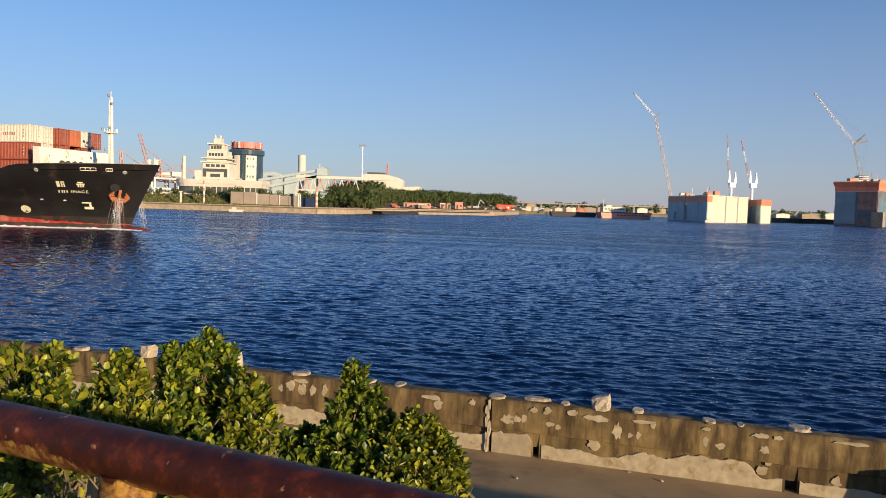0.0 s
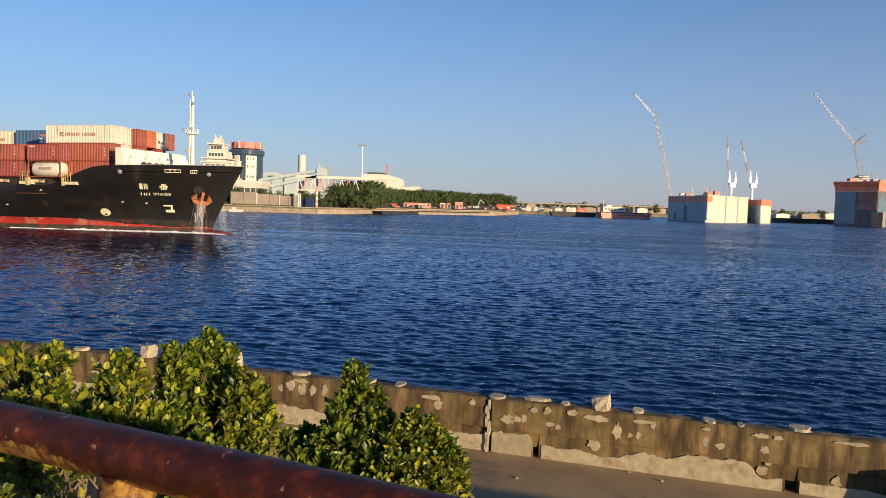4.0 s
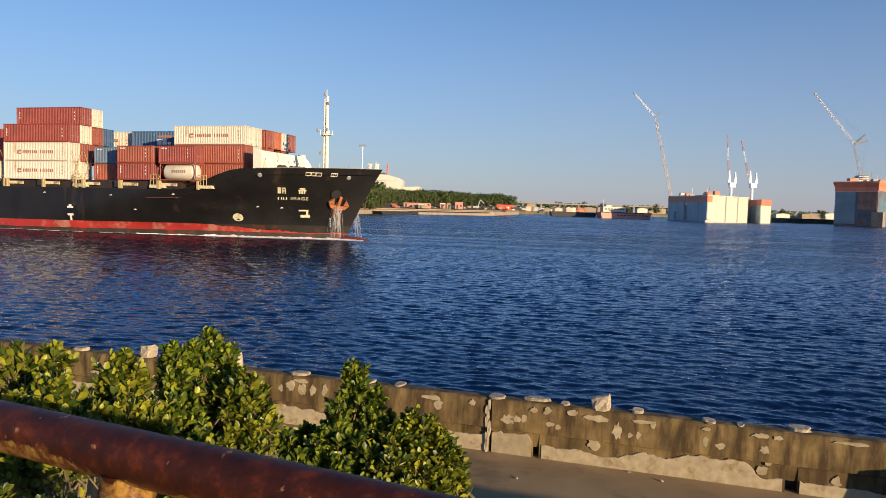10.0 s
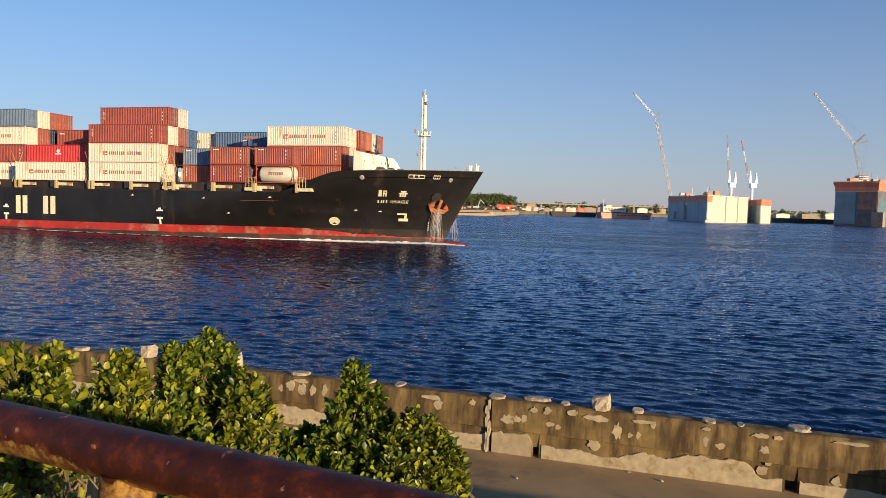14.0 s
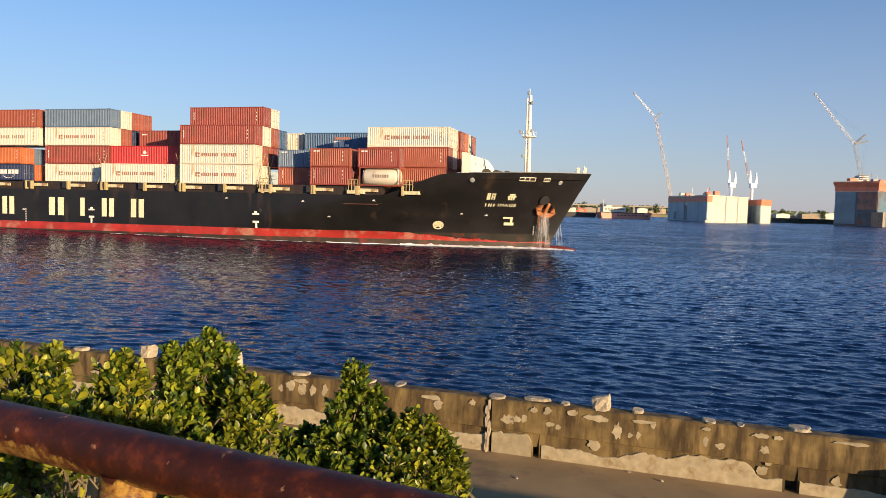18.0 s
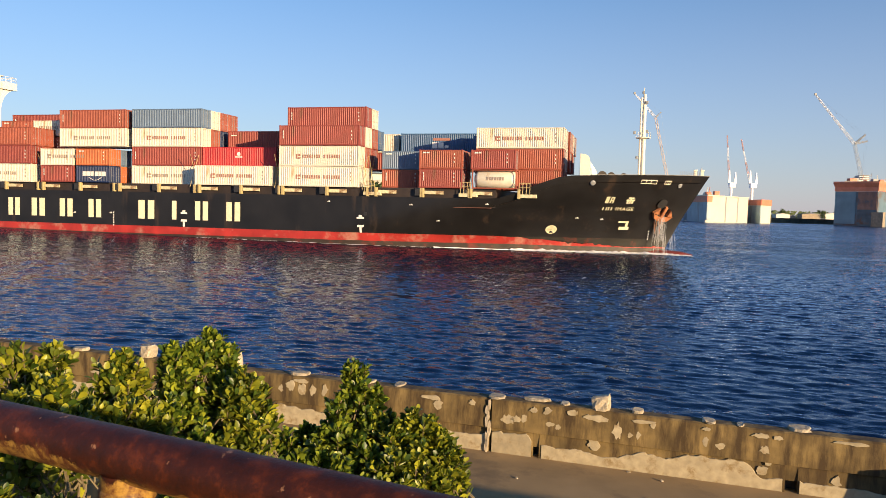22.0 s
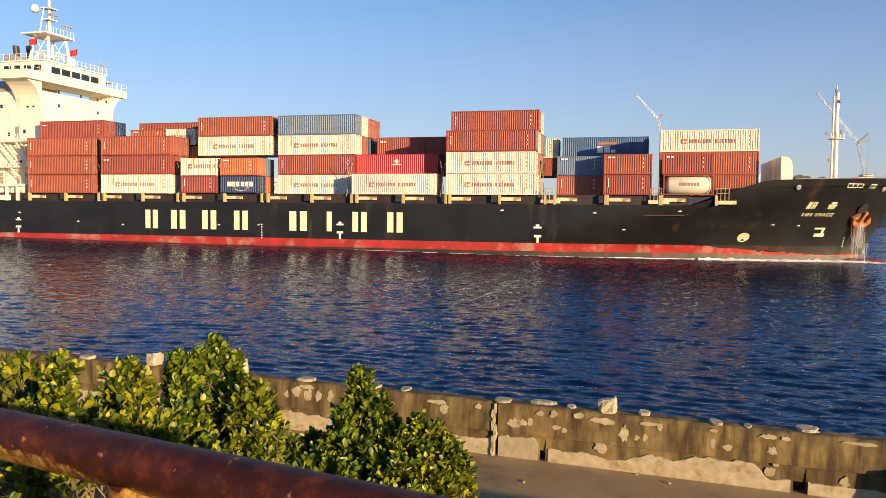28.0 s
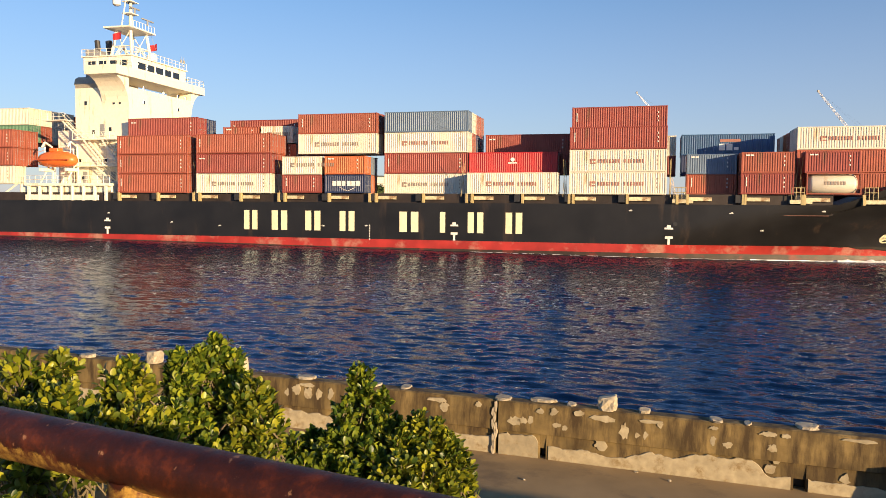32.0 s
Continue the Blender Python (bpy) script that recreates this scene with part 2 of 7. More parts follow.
def solo(name, shape, material, label, category="", group="", kind="", m=None, smooth=False):
    """A thing that is one mesh."""
    ob = tagged(new(name, shape if isinstance(shape, bpy.types.Mesh) else shape.mesh(name, material, smooth)), label, category, group, kind)
    if m is not None:
        ob.matrix_basis = m
    return ob


MOVERS = []
# ---------- water ----------
sheet = Shape()
sheet.add([(-4200, -80, -0.3), (4200, -80, -0.3), (4200, 4200, -0.3), (-4200, 4200, -0.3)], [(0, 1, 2, 3)])
solo("water", sheet, WATER, "deep blue harbour water reaching the horizon", kind="structure")


def wave_height(X, Y, step):
    """Many short-crested wind waves, mostly across the view, in groups; step is the grid's own spacing."""
    Z = np.zeros_like(X)
    r = np.random.RandomState(4)
    for k in range(90):
        lam = 0.26 * (1.7 / 0.26) ** r.rand()
        a = math.radians(-108 + 23 * r.randn())
        kk = 2 * math.pi / lam
        kx, ky = kk * math.cos(a), kk * math.sin(a)
        amp = 0.0066 * lam ** 0.62
        ph, g1, g2, g3, g4 = r.rand() * 6.283, r.rand(), r.rand(), r.rand() * 6.3, r.rand() * 6.3
        w = kx * X + ky * Y + ph + 0.7 * np.sin(0.6 * X * (0.5 + g1) + g3) + 0.5 * np.sin(0.23 * Y + g4)
        g = 0.5 + 0.5 * np.sin(X * (0.1 + 0.5 * g1) + Y * 0.15 * g2 + g3) * np.sin(Y * (0.08 + 0.2 * g2) + g4)
        keep = np.clip((lam / step - 2.2) / 2.0, 0, 1)
        Z += amp * keep * g * (np.sin(w) - 0.35 * np.cos(2 * w))
    calm = np.clip(np.sin(0.085 * Y + 0.02 * X + 1.7 * np.sin(0.021 * X + 1) + 0.8 * np.sin(0.05 * Y)), 0, 1) ** 4
    return Z * (1 - 0.6 * calm * np.clip((Y - 80) / 60, 0, 1))


def wave_field():
    """The choppy harbour surface: a fan-shaped grid displaced by wave trains, finest near the bank."""
    cos_, quads, base = [], [], 0
    for y0, y1, nx in ((18.0, 150.0, 800), (150.0, 440.0, 460)):
        ys = [y0]
        while ys[-1] < y1 - 0.01:
            ys.append(min(y1, ys[-1] + 0.0026 * ys[-1] + 0.025))
        ys = np.array(ys)
        half = 0.62 * ys + 12
        X = half[:, None] * np.linspace(-1, 1, nx)[None, :]
        Y = np.repeat(ys[:, None], nx, 1)
        Z = wave_height(X, Y, (2 * half / nx)[:, None])
        ny = len(ys)
        cos_.append(np.stack([X, Y, Z], -1).reshape(-1, 3).astype(np.float32))
        idx = base + np.arange(nx * ny).reshape(ny, nx)
        quads.append(np.stack([idx[:-1, :-1], idx[:-1, 1:], idx[1:, 1:], idx[1:, :-1]], -1).reshape(-1, 4))
        base += nx * ny
    co, q = np.concatenate(cos_), np.concatenate(quads)
    me = bpy.data.meshes.new("water_surface")
    me.vertices.add(len(co))
    me.vertices.foreach_set("co", co.ravel())
    me.loops.add(q.size)
    me.loops.foreach_set("vertex_index", q.ravel().astype(np.int32))
    me.polygons.add(len(q))
    me.polygons.foreach_set("loop_start", np.arange(0, q.size, 4, dtype=np.int32))
    me.polygons.foreach_set("use_smooth", np.ones(len(q), dtype=bool))
    me.update(calc_edges=True)
    me.materials.append(WATER)
    return me


water_surface = solo("water_surface", wave_field(), WATER, "choppy deep blue harbour water with small wind waves", kind="structure")

# ---------- near bank, in a frame that runs along the sea wall ----------
BANK = pose(0.44, 6.96, 0, 0, 0, -18.5)
WALL_TOP, WALK_Z, TERRACE_Z = 3.96, 3.46, 4.12
CONCRETE = mat("stained_wall_concrete", (0.165, 0.115, 0.046), 0.92, var=0.5, scale=4.0, stain=(0.055, 0.034, 0.014), amount=0.85, stain_scale=7.0, streak=True, bump=0.15, bump_scale=60)
PATCH = mat("bare_pale_concrete", (0.36, 0.305, 0.205), 0.92, var=0.2, scale=14, stain=(0.25, 0.18, 0.09), amount=0.35, stain_scale=9, bump=0.08, bump_scale=110)
MORTAR = mat("pale_mortar", (0.42, 0.36, 0.27), 0.9, var=0.2, scale=8, bump=0.5)
RUBBLE = mat("pale_rubble_stone", (0.42, 0.36, 0.265), 0.9, var=0.3, scale=14, stain=(0.2, 0.16, 0.1), amount=0.4, stain_scale=12, bump=0.6, bump_scale=30)
PAVE = mat("walkway_concrete", (0.30, 0.205, 0.10), 0.92, var=0.15, scale=2.5, stain=(0.19, 0.13, 0.07), amount=0.4, stain_scale=1.4, bump=0.05, bump_scale=140)
SOIL = mat("dark_soil", (0.06, 0.045, 0.03), 0.95, var=0.3, bump=0.6)
bank = Shape()
bank.box(-60, 60, -3.496, 0.6, -2, WALK_Z)
solo("pavement", bank, PAVE, "grey-brown concrete quay walkway behind the sea wall", kind="structure", m=BANK)
terr = Shape()
terr.box(-60, 60, -40, -3.5, -2, TERRACE_Z)
solo("terrace", terr, PAVE, "raised concrete terrace with planting strip", kind="structure", m=BANK)
# kerb added out of view; its height sets the walkway's shadow edge
kerb = Shape()
kerb.box(-60, 60, -3.62, -3.497, TERRACE_Z + 0.003, TERRACE_Z + 0.13, 0.01)
solo("terrace_kerb", kerb, PAVE, "unseen concrete kerb added on the terrace edge to set the walkway shadow", kind="structure", m=BANK)
soil = Shape()
soil.box(-60, 60, -5.6, -3.63, TERRACE_Z + 0.004, TERRACE_Z + 0.03)
solo("planting_bed", soil, SOIL, "dark soil of the planting bed", kind="structure", m=BANK)
wall = thing("sea_wall", "low weathered concrete sea wall with peeling stained face", "", kind="structure", m=BANK)


def rough_bar(x0, x1, y0, y1, z0, z1, seed, amp=0.006, step=0.12):
    """A long bar with a slightly uneven surface."""
    s = Shape()
    n = max(2, int((x1 - x0) / step))
    rings = []
    for k in range(n + 1):
        x = x0 + (x1 - x0) * k / n
        def j(i):
            return amp * noise.noise(Vector((x * 4.0, i * 3.1, seed)))
        zm = (z0 + z1) / 2
        rings.append([(x, y0 + j(1), z0), (x, y0 + j(2), zm), (x, y0 + 0.012 + j(3), z1 - 0.012 + j(4)), (x, y0 + 0.03 + j(5), z1 + j(6)), (x, y1 - 0.02, z1 + j(7)), (x, y1, z1 - 0.02), (x, y1, z0)])
    s.rings(rings)
    return s


MID = 3.69
HOLES = ((0.452, 0.512), (2.56, 2.655))
for x0, x1, sd in ((-60, -9, 1), (-9, 0.045, 2), (0.065, 9, 3), (9, 60, 4)):
    st_ = 0.12 if abs(x0) < 10 and abs(x1) < 10 else 1.0
    part("coping_course", rough_bar(x0, x1, -0.012, 0.17, MID, WALL_TOP, sd, 0.003, st_), CONCRETE, wall, "brown stained upper course")
cuts = [(-60, -9), (-9, 0.045), (0.065, HOLES[0][0]), (HOLES[0][1], HOLES[1][0]), (HOLES[1][1], 9), (9, 60)]
for k, (x0, x1) in enumerate(cuts):
    part("base_course", rough_bar(x0, x1, 0.006, 0.165, WALK_Z - 0.02, MID - 0.003, 10 + k, 0.003, 0.12 if abs(x0) < 10 and abs(x1) < 10 else 1.0), CONCRETE, wall)
for x0, x1 in HOLES:
    s = Shape()
    s.box(x0, x1, 0.02, 0.16, 3.555, MID - 0.004)
    part("lintel", s, CONCRETE, wall)
    s = Shape()
    s.box(x0 - 0.001, x1 + 0.001, 0.12, 0.16, WALK_Z, 3.555)
    part("drain_back", s, DARK, wall, "dark drain opening")
rp_ = random.Random(21)


def blob(cx, cz, w, h, n=12, rough=0.72):
    """Irregular outline in the wall's plane."""
    ph = rp_.uniform(0, 9)
    return [(cx + 0.5 * w * math.cos(a) * (1 + rough * noise.noise(Vector((math.cos(a) * 2 + ph, math.sin(a) * 2, ph)))) , cz + 0.5 * h * math.copysign(abs(math.sin(a)) ** 0.8, math.sin(a)) * (1 + rough * noise.noise(Vector((ph, math.cos(a) * 2, math.sin(a) * 2))))) for a in [2 * math.pi * (k + rp_.uniform(-0.3, 0.3)) / n for k in range(n)]]


PATCHES = [(-2.03, 3.86, 0.1, 0.12), (-1.9, 3.83, 0.1, 0.14), (-1.78, 3.84, 0.075, 0.12), (-1.92, 3.915, 0.16, 0.045), (-1.65, 3.85, 0.07, 0.12), (-2.14, 3.82, 0.06, 0.08), (-0.52, 3.906, 0.22, 0.05), (-0.46, 3.85, 0.10, 0.09), (-0.13, 3.90, 0.06, 0.06)]
PATCHES += [(0.21, 3.783, 0.13, 0.09), (0.29, 3.797, 0.10, 0.07), (0.37, 3.813, 0.045, 0.09), (0.58, 3.906, 0.08, 0.07), (0.61, 3.79, 0.08, 0.05), (0.45, 3.896, 0.07, 0.06), (0.68, 3.77, 0.06, 0.05), (0.81, 3.912, 0.11, 0.06)]
PATCHES += [(1.01, 3.891, 0.22, 0.07), (1.20, 3.80, 0.09, 0.16), (1.31, 3.777, 0.05, 0.05), (1.38, 3.786, 0.045, 0.07), (1.0, 3.65, 0.12, 0.12), (1.42, 3.91, 0.18, 0.04), (1.5, 3.89, 0.05, 0.05), (1.93, 3.91, 0.07, 0.04), (1.93, 3.808, 0.05, 0.08)]
PATCHES += [(2.35, 3.906, 0.13, 0.05), (2.49, 3.905, 0.08, 0.04), (2.39, 3.792, 0.08, 0.07), (2.38, 3.611, 0.1, 0.08), (2.43, 3.675, 0.06, 0.04), (3.05, 3.927, 0.3, 0.035), (2.94, 3.6, 0.08, 0.1), (2.05, 3.78, 0.08, 0.06)]
for k in range(22):
    PATCHES.append((rp_.uniform(-7.5, -2.3), rp_.uniform(3.74, 3.9), rp_.uniform(0.06, 0.2), rp_.uniform(0.05, 0.13)))
for k in range(10):
    PATCHES.append((rp_.uniform(3.3, 5.5), rp_.uniform(3.74, 3.9), rp_.uniform(0.06, 0.2), rp_.uniform(0.05, 0.13)))
for cx, cz, w, h in PATCHES:
    s = Shape()
    s.prism(blob(cx, cz, 0.9 * w, 0.85 * h, 18), -0.0138 if cz > 3.7 else 0.0015, 0.03)
    part("bare_patch", s, PATCH, wall, "patch of bare pale concrete")
# lower pale band with a ragged upper edge, in lengths between the drains and the joint
EDGE = [(-2.2, 3.654), (-1.74, 3.62), (-0.32, 3.6), (-0.04, 3.609), (0.09, 3.663), (0.4, 3.656), (0.47, 3.57), (0.65, 3.593), (0.9, 3.576), (1.1, 3.545), (1.2, 3.566), (1.43, 3.638), (1.62, 3.6), (1.78, 3.657), (2.16, 3.685), (2.3, 3.622), (2.37, 3.54), (2.48, 3.562), (2.94, 3.565), (3.06, 3.547), (4, 3.56), (9, 3.6)]


def edge_z(x):
    for (xa, za), (xb, zb) in zip(EDGE, EDGE[1:]):
        if xa <= x <= xb:
            return za + (zb - za) * (x - xa) / (xb - xa)
    return 3.62


for x0, x1 in ((-9, 0.04), (0.07, 0.44), (0.535, 2.54), (2.67, 9)):
    s = Shape()
    n = int((x1 - x0) / 0.025)
    rings = []
    for k in range(n + 1):
        x = x0 + (x1 - x0) * k / n
        z = min(edge_z(x) + 0.016 * noise.noise(Vector((x * 11.3, 0, 4))) + 0.03 * noise.noise(Vector((x * 3.7, 2, 4))) + 0.010 * noise.noise(Vector((x * 31, 7, 4))), MID - 0.005)
        rings.append([(x, -0.003, WALK_Z + 0.002), (x, -0.003, z - 0.004), (x, 0.002, z), (x, 0.03, z), (x, 0.03, WALK_Z + 0.002)])
    s.rings(rings)
    part("bare_band", s, PATCH, wall, "pale bare concrete along the foot of the wall")
for k in range(9):
    s = Shape()
    z = 3.5 + k * 0.05
    s.prism(blob(0.03 + rp_.uniform(-0.015, 0.02), z, 0.026, 0.1, 9), -0.024, 0.02)
    part("mortar", s, MORTAR, wall, "pale mortar squeezed from the joint")


def stone(x, y, z, sx, sy, sz, seed, square, label="broken piece of pale concrete on the sea wall"):
    s = Shape()
    r = random.Random(seed)
    rings = []
    for iz, (f, zz) in enumerate(((0.86, 0), (1, 0.25), (0.97, 0.8), (0.8, 1.0))):
        f = 1 - (1 - f) * (1 - 0.6 * square)
        ring = []
        for k in range(12):
            a = 2 * math.pi * k / 12 + 0.2 * r.random()
            g = f * r.uniform(0.86, 1.1) / max(abs(math.cos(a)), abs(math.sin(a))) ** square
            ring.append((sx * g * math.cos(a), sy * g * math.sin(a), sz * zz * (r.uniform(0.93, 1.05) + 0.12 * math.cos(a + seed)) if iz else 0))
        rings.append(ring)
    s.rings(rings)
    return solo("rubble_stone", s, RUBBLE, label, "stone", "stones on the wall", m=BANK @ pose(x, y, z))


for k, (x, sx, sz) in enumerate(((1.04, 0.085, 0.125), (-1.98, 0.1, 0.03), (0.46, 0.12, 0.03), (0.09, 0.08, 0.025), (1.36, 0.05, 0.035), (2.66, 0.09, 0.03), (-4.75, 0.1, 0.035), (-3.86, 0.085, 0.13), (-2.77, 0.07, 0.16), (1.95, 0.06, 0.02), (0.72, 0.04, 0.02), (-0.9, 0.05, 0.02), (2.2, 0.03, 0.015), (-1.2, 0.04, 0.02))):
    stone(x, 0.07 + 0.03 * (k % 3), WALL_TOP - 0.005, sx, 0.07 + 0.02 * (k % 2), sz, k, 0.62 if sz > 0.1 else 0.4, "broken block of pale concrete on the sea wall" if sz > 0.1 else "flat chip of pale concrete on the sea wall")
for k in range(10):
    x, y = rp_.uniform(-1, 3.6), -rp_.uniform(0.03, 0.7)
    stone(x, y, WALK_Z, rp_.uniform(0.008, 0.02), 0.012, rp_.uniform(0.006, 0.014), 40 + k, 0.3, "small stone chip on the walkway")
# made-up dark box by the wall, in place of a cast shadow
cr = thing("covered_crate", "low dark box added in place of a shadow beside the sea wall", "crate", m=BANK @ pose(3.81, -0.5, WALK_Z))
s = Shape()
COVER_DARK = mat("shadow_dark_cover", (0.012, 0.016, 0.022), 0.55, var=0.3, scale=6, bump=0.5, bump_scale=12)
rings = []
for k in range(15):
    x = k * 0.1
    w = 0.02 * noise.noise(Vector((x * 7, 1, 1)))
    h = 0.41 + 0.02 * noise.noise(Vector((x * 5, 5, 1))) - (0.02 if k == 0 else 0)
    rings.append([(x - 0.06 * (k == 0), 0 + w, 0), (x, 0.02 + w, h * 0.6), (x, 0.05 + w, h), (x, 0.4, h + 0.01), (x, 0.46, 0)])
s.rings(rings)
part("tarpaulin", s, COVER_DARK, cr, smooth=True)
s = Shape()
s.box(0.05, 1.3, 0.06, 0.42, 0.0, 0.2)
part("box", s, PAVE, cr)

# ---------- railing ----------


def rail_material():
    m = bpy.data.materials.new("rusted_yellow_pipe")
    m.use_nodes = True
    n, l = m.node_tree.nodes, m.node_tree.links
    b = n["Principled BSDF"]
    tc = n.new("ShaderNodeTexCoord")
    no = n.new("ShaderNodeTexNoise")
    no.inputs["Scale"].default_value, no.inputs["Detail"].default_value, no.inputs["Roughness"].default_value = 9, 9, 0.7
    l.new(tc.outputs["Object"], no.inputs["Vector"])
    big = n.new("ShaderNodeTexNoise")
    big.inputs["Scale"].default_value, big.inputs["Detail"].default_value = 2.6, 4
    l.new(tc.outputs["Object"], big.inputs["Vector"])
    sep = n.new("ShaderNodeSeparateXYZ")
    l.new(tc.outputs["Object"], sep.inputs[0])
    a = n.new("ShaderNodeMath")
    a.operation = "MULTIPLY_ADD"
    a.inputs[1].default_value, a.inputs[2].default_value = 9.0, 0.10
    l.new(sep.outputs["Z"], a.inputs[0])
    a2 = n.new("ShaderNodeMath")
    a2.operation = "ADD"
    l.new(a.outputs[0], a2.inputs[0])
    l.new(no.outputs["Fac"], a2.inputs[1])
    a3 = n.new("ShaderNodeMath")
    a3.operation = "MULTIPLY_ADD"
    a3.inputs[1].default_value = 0.7
    l.new(big.outputs["Fac"], a3.inputs[0])
    wear = n.new("ShaderNodeMath")
    wear.operation = "MULTIPLY_ADD"
    wear.inputs[1].default_value = 0.42
    l.new(sep.outputs["X"], wear.inputs[0])
    l.new(a2.outputs[0], wear.inputs[2])
    l.new(wear.outputs[0], a3.inputs[2])
    r = n.new("ShaderNodeMapRange")
    r.inputs["From Min"].default_value, r.inputs["From Max"].default_value = 0.76, 0.81
    l.new(a3.outputs[0], r.inputs["Value"])
    rust = n.new("ShaderNodeValToRGB")
    e = rust.color_ramp.elements
    e[0].position, e[0].color = 0.30, (0.012, 0.0045, 0.0035, 1)
    e[1].position, e[1].color = 0.78, (0.17, 0.036, 0.009, 1)
    mid = e.new(0.52)
    mid.color = (0.046, 0.0105, 0.0048, 1)
    fine = n.new("ShaderNodeTexNoise")
    fine.inputs["Scale"].default_value, fine.inputs["Detail"].default_value = 22, 10
    fine.inputs["Roughness"].default_value = 0.72
    l.new(tc.outputs["Object"], fine.inputs["Vector"])
    l.new(fine.outputs["Fac"], rust.inputs["Fac"])
    mx = n.new("ShaderNodeMix")
    mx.data_type = "RGBA"
    spot = n.new("ShaderNodeMapRange")
    spot.inputs["From Min"].default_value, spot.inputs["From Max"].default_value = 0.40, 0.54
    l.new(fine.outputs["Fac"], spot.inputs["Value"])
    yel = n.new("ShaderNodeMix")
    yel.data_type = "RGBA"
    yel.inputs["A"].default_value, yel.inputs["B"].default_value = (0.33, 0.19, 0.042, 1), (0.09, 0.028, 0.011, 1)
    l.new(spot.outputs["Result"], yel.inputs["Factor"])
    l.new(yel.outputs["Result"], mx.inputs["A"])
    l.new(r.outputs["Result"], mx.inputs["Factor"])
    l.new(rust.outputs["Color"], mx.inputs["B"])
    chip = n.new("ShaderNodeTexNoise")
    chip.inputs["Scale"].default_value, chip.inputs["Detail"].default_value = 38, 6
    l.new(tc.outputs["Object"], chip.inputs["Vector"])
    cr_ = n.new("ShaderNodeMapRange")
    cr_.inputs["From Min"].default_value, cr_.inputs["From Max"].default_value = 0.66, 0.72
    l.new(chip.outputs["Fac"], cr_.inputs["Value"])
    fl = n.new("ShaderNodeMix")
    fl.data_type = "RGBA"
    fl.inputs["B"].default_value = (0.34, 0.17, 0.09, 1)
    l.new(cr_.outputs["Result"], fl.inputs["Factor"])
    l.new(mx.outputs["Result"], fl.inputs["A"])
    l.new(fl.outputs["Result"], b.inputs["Base Color"])
    b.inputs["Roughness"].default_value = 0.5
    b.inputs["Specular IOR Level"].default_value = 0.25
    bp = n.new("ShaderNodeBump")
    bp.inputs["Strength"].default_value, bp.inputs["Distance"].default_value = 0.5, 0.004
    l.new(fine.outputs["Fac"], bp.inputs["Height"])
    l.new(bp.outputs["Normal"], b.inputs["Normal"])
    return m


RAIL = rail_material()
railing = thing("pipe_railing", "heavy rusted steel pipe railing with worn yellow paint", "railing", m=pose(-0.518, 1.259, 5.292, 0, 0, -25.4))
s = Shape()
n_seg, pr = 60, 0.0453
s.rings([[(-4 + 5.2 * k / n_seg, pr * math.cos(a), pr * math.sin(a) + 0.0008 * noise.noise(Vector((k * 0.9, 0, 0)))) for a in [2 * math.pi * j / 28 for j in range(28)]] for k in range(n_seg + 1)])
part("top_pipe", s, RAIL, railing, "rust-red top pipe with yellow paint left below", smooth=True)
for x in (-2.4, 0.0, 1.15):
    s = Shape()
    s.tube((x, 0, -1.17), (x, 0, -0.025), 0.044, n=24)
    part("post", s, RAIL, railing, "worn yellow post", smooth=True)
    s = Shape()
    s.lathe([(0.0435, -0.075), (0.0465, -0.07), (0.0465, -0.055), (0.0435, -0.05)], x, 0, 20)
    part("weld_collar", s, RAIL, railing, smooth=True)
s = Shape()
s.tube((-4, 0, -0.6), (1.15, 0, -0.6), 0.03, n=16)
part("lower_pipe", s, RAIL, railing, smooth=True)

# ---------- shrubs ----------
LEAF_STEM = mat("shrub_stem", (0.14, 0.11, 0.06), 0.8, var=0.2)


def leaf_mesh():
    """An obovate leaf along +y with a folded midrib, 1 long."""
    s = Shape()
    prof = ((0.0, 0.03), (0.35, 0.16), (0.65, 0.25), (0.88, 0.18), (1.0, 0.02))
    v = []
    for y, w in prof:
        z = -0.16 * y * y
        v += [(-w, y, z + w * 0.32), (0, y, z), (w, y, z + w * 0.32)]
    f = []
    for k in range(4):
        f += [(3 * k, 3 * k + 1, 3 * k + 4, 3 * k + 3), (3 * k + 1, 3 * k + 2, 3 * k + 5, 3 * k + 4)]
    return v, f


LV, LF = leaf_mesh()

# ---------- the ship ----------
HEADING, TRIM = -14.46, -0.57
SHIP_S = [(0, -121.25), (3, -110.28), (6, -99.05), (9, -87.8), (12, -76.46), (14.5, -67.06), (16.5, -59.48), (19, -50.05), (22, -38.51), (25.5, -25.06), (27.5, -17.36), (30, -7.58), (32, 0.33)]


def ship_pose(s):
    h, d = radians(-HEADING), 95.31 + 11.2
    return pose(math.cos(h) * s + math.sin(h) * d, -math.sin(h) * s + math.cos(h) * d, 0, 0, TRIM, HEADING)


def on_ship(ob, local=None):
    """Remembers a thing that travels with the ship, at a local pose."""
    local = local or Matrix.Identity(4)
    ob.matrix_basis = ship_pose(SHIP_S[0][1]) @ local
    MOVERS.append((ob, local))
    return ob


HB = 11.2


def stem_x(z):
    """Foremost point of the stem at a height."""
    return 41.8 if z < 0.3 else 41.8 + 5.3 * ((z - 0.3) / 9.7) ** 1.12


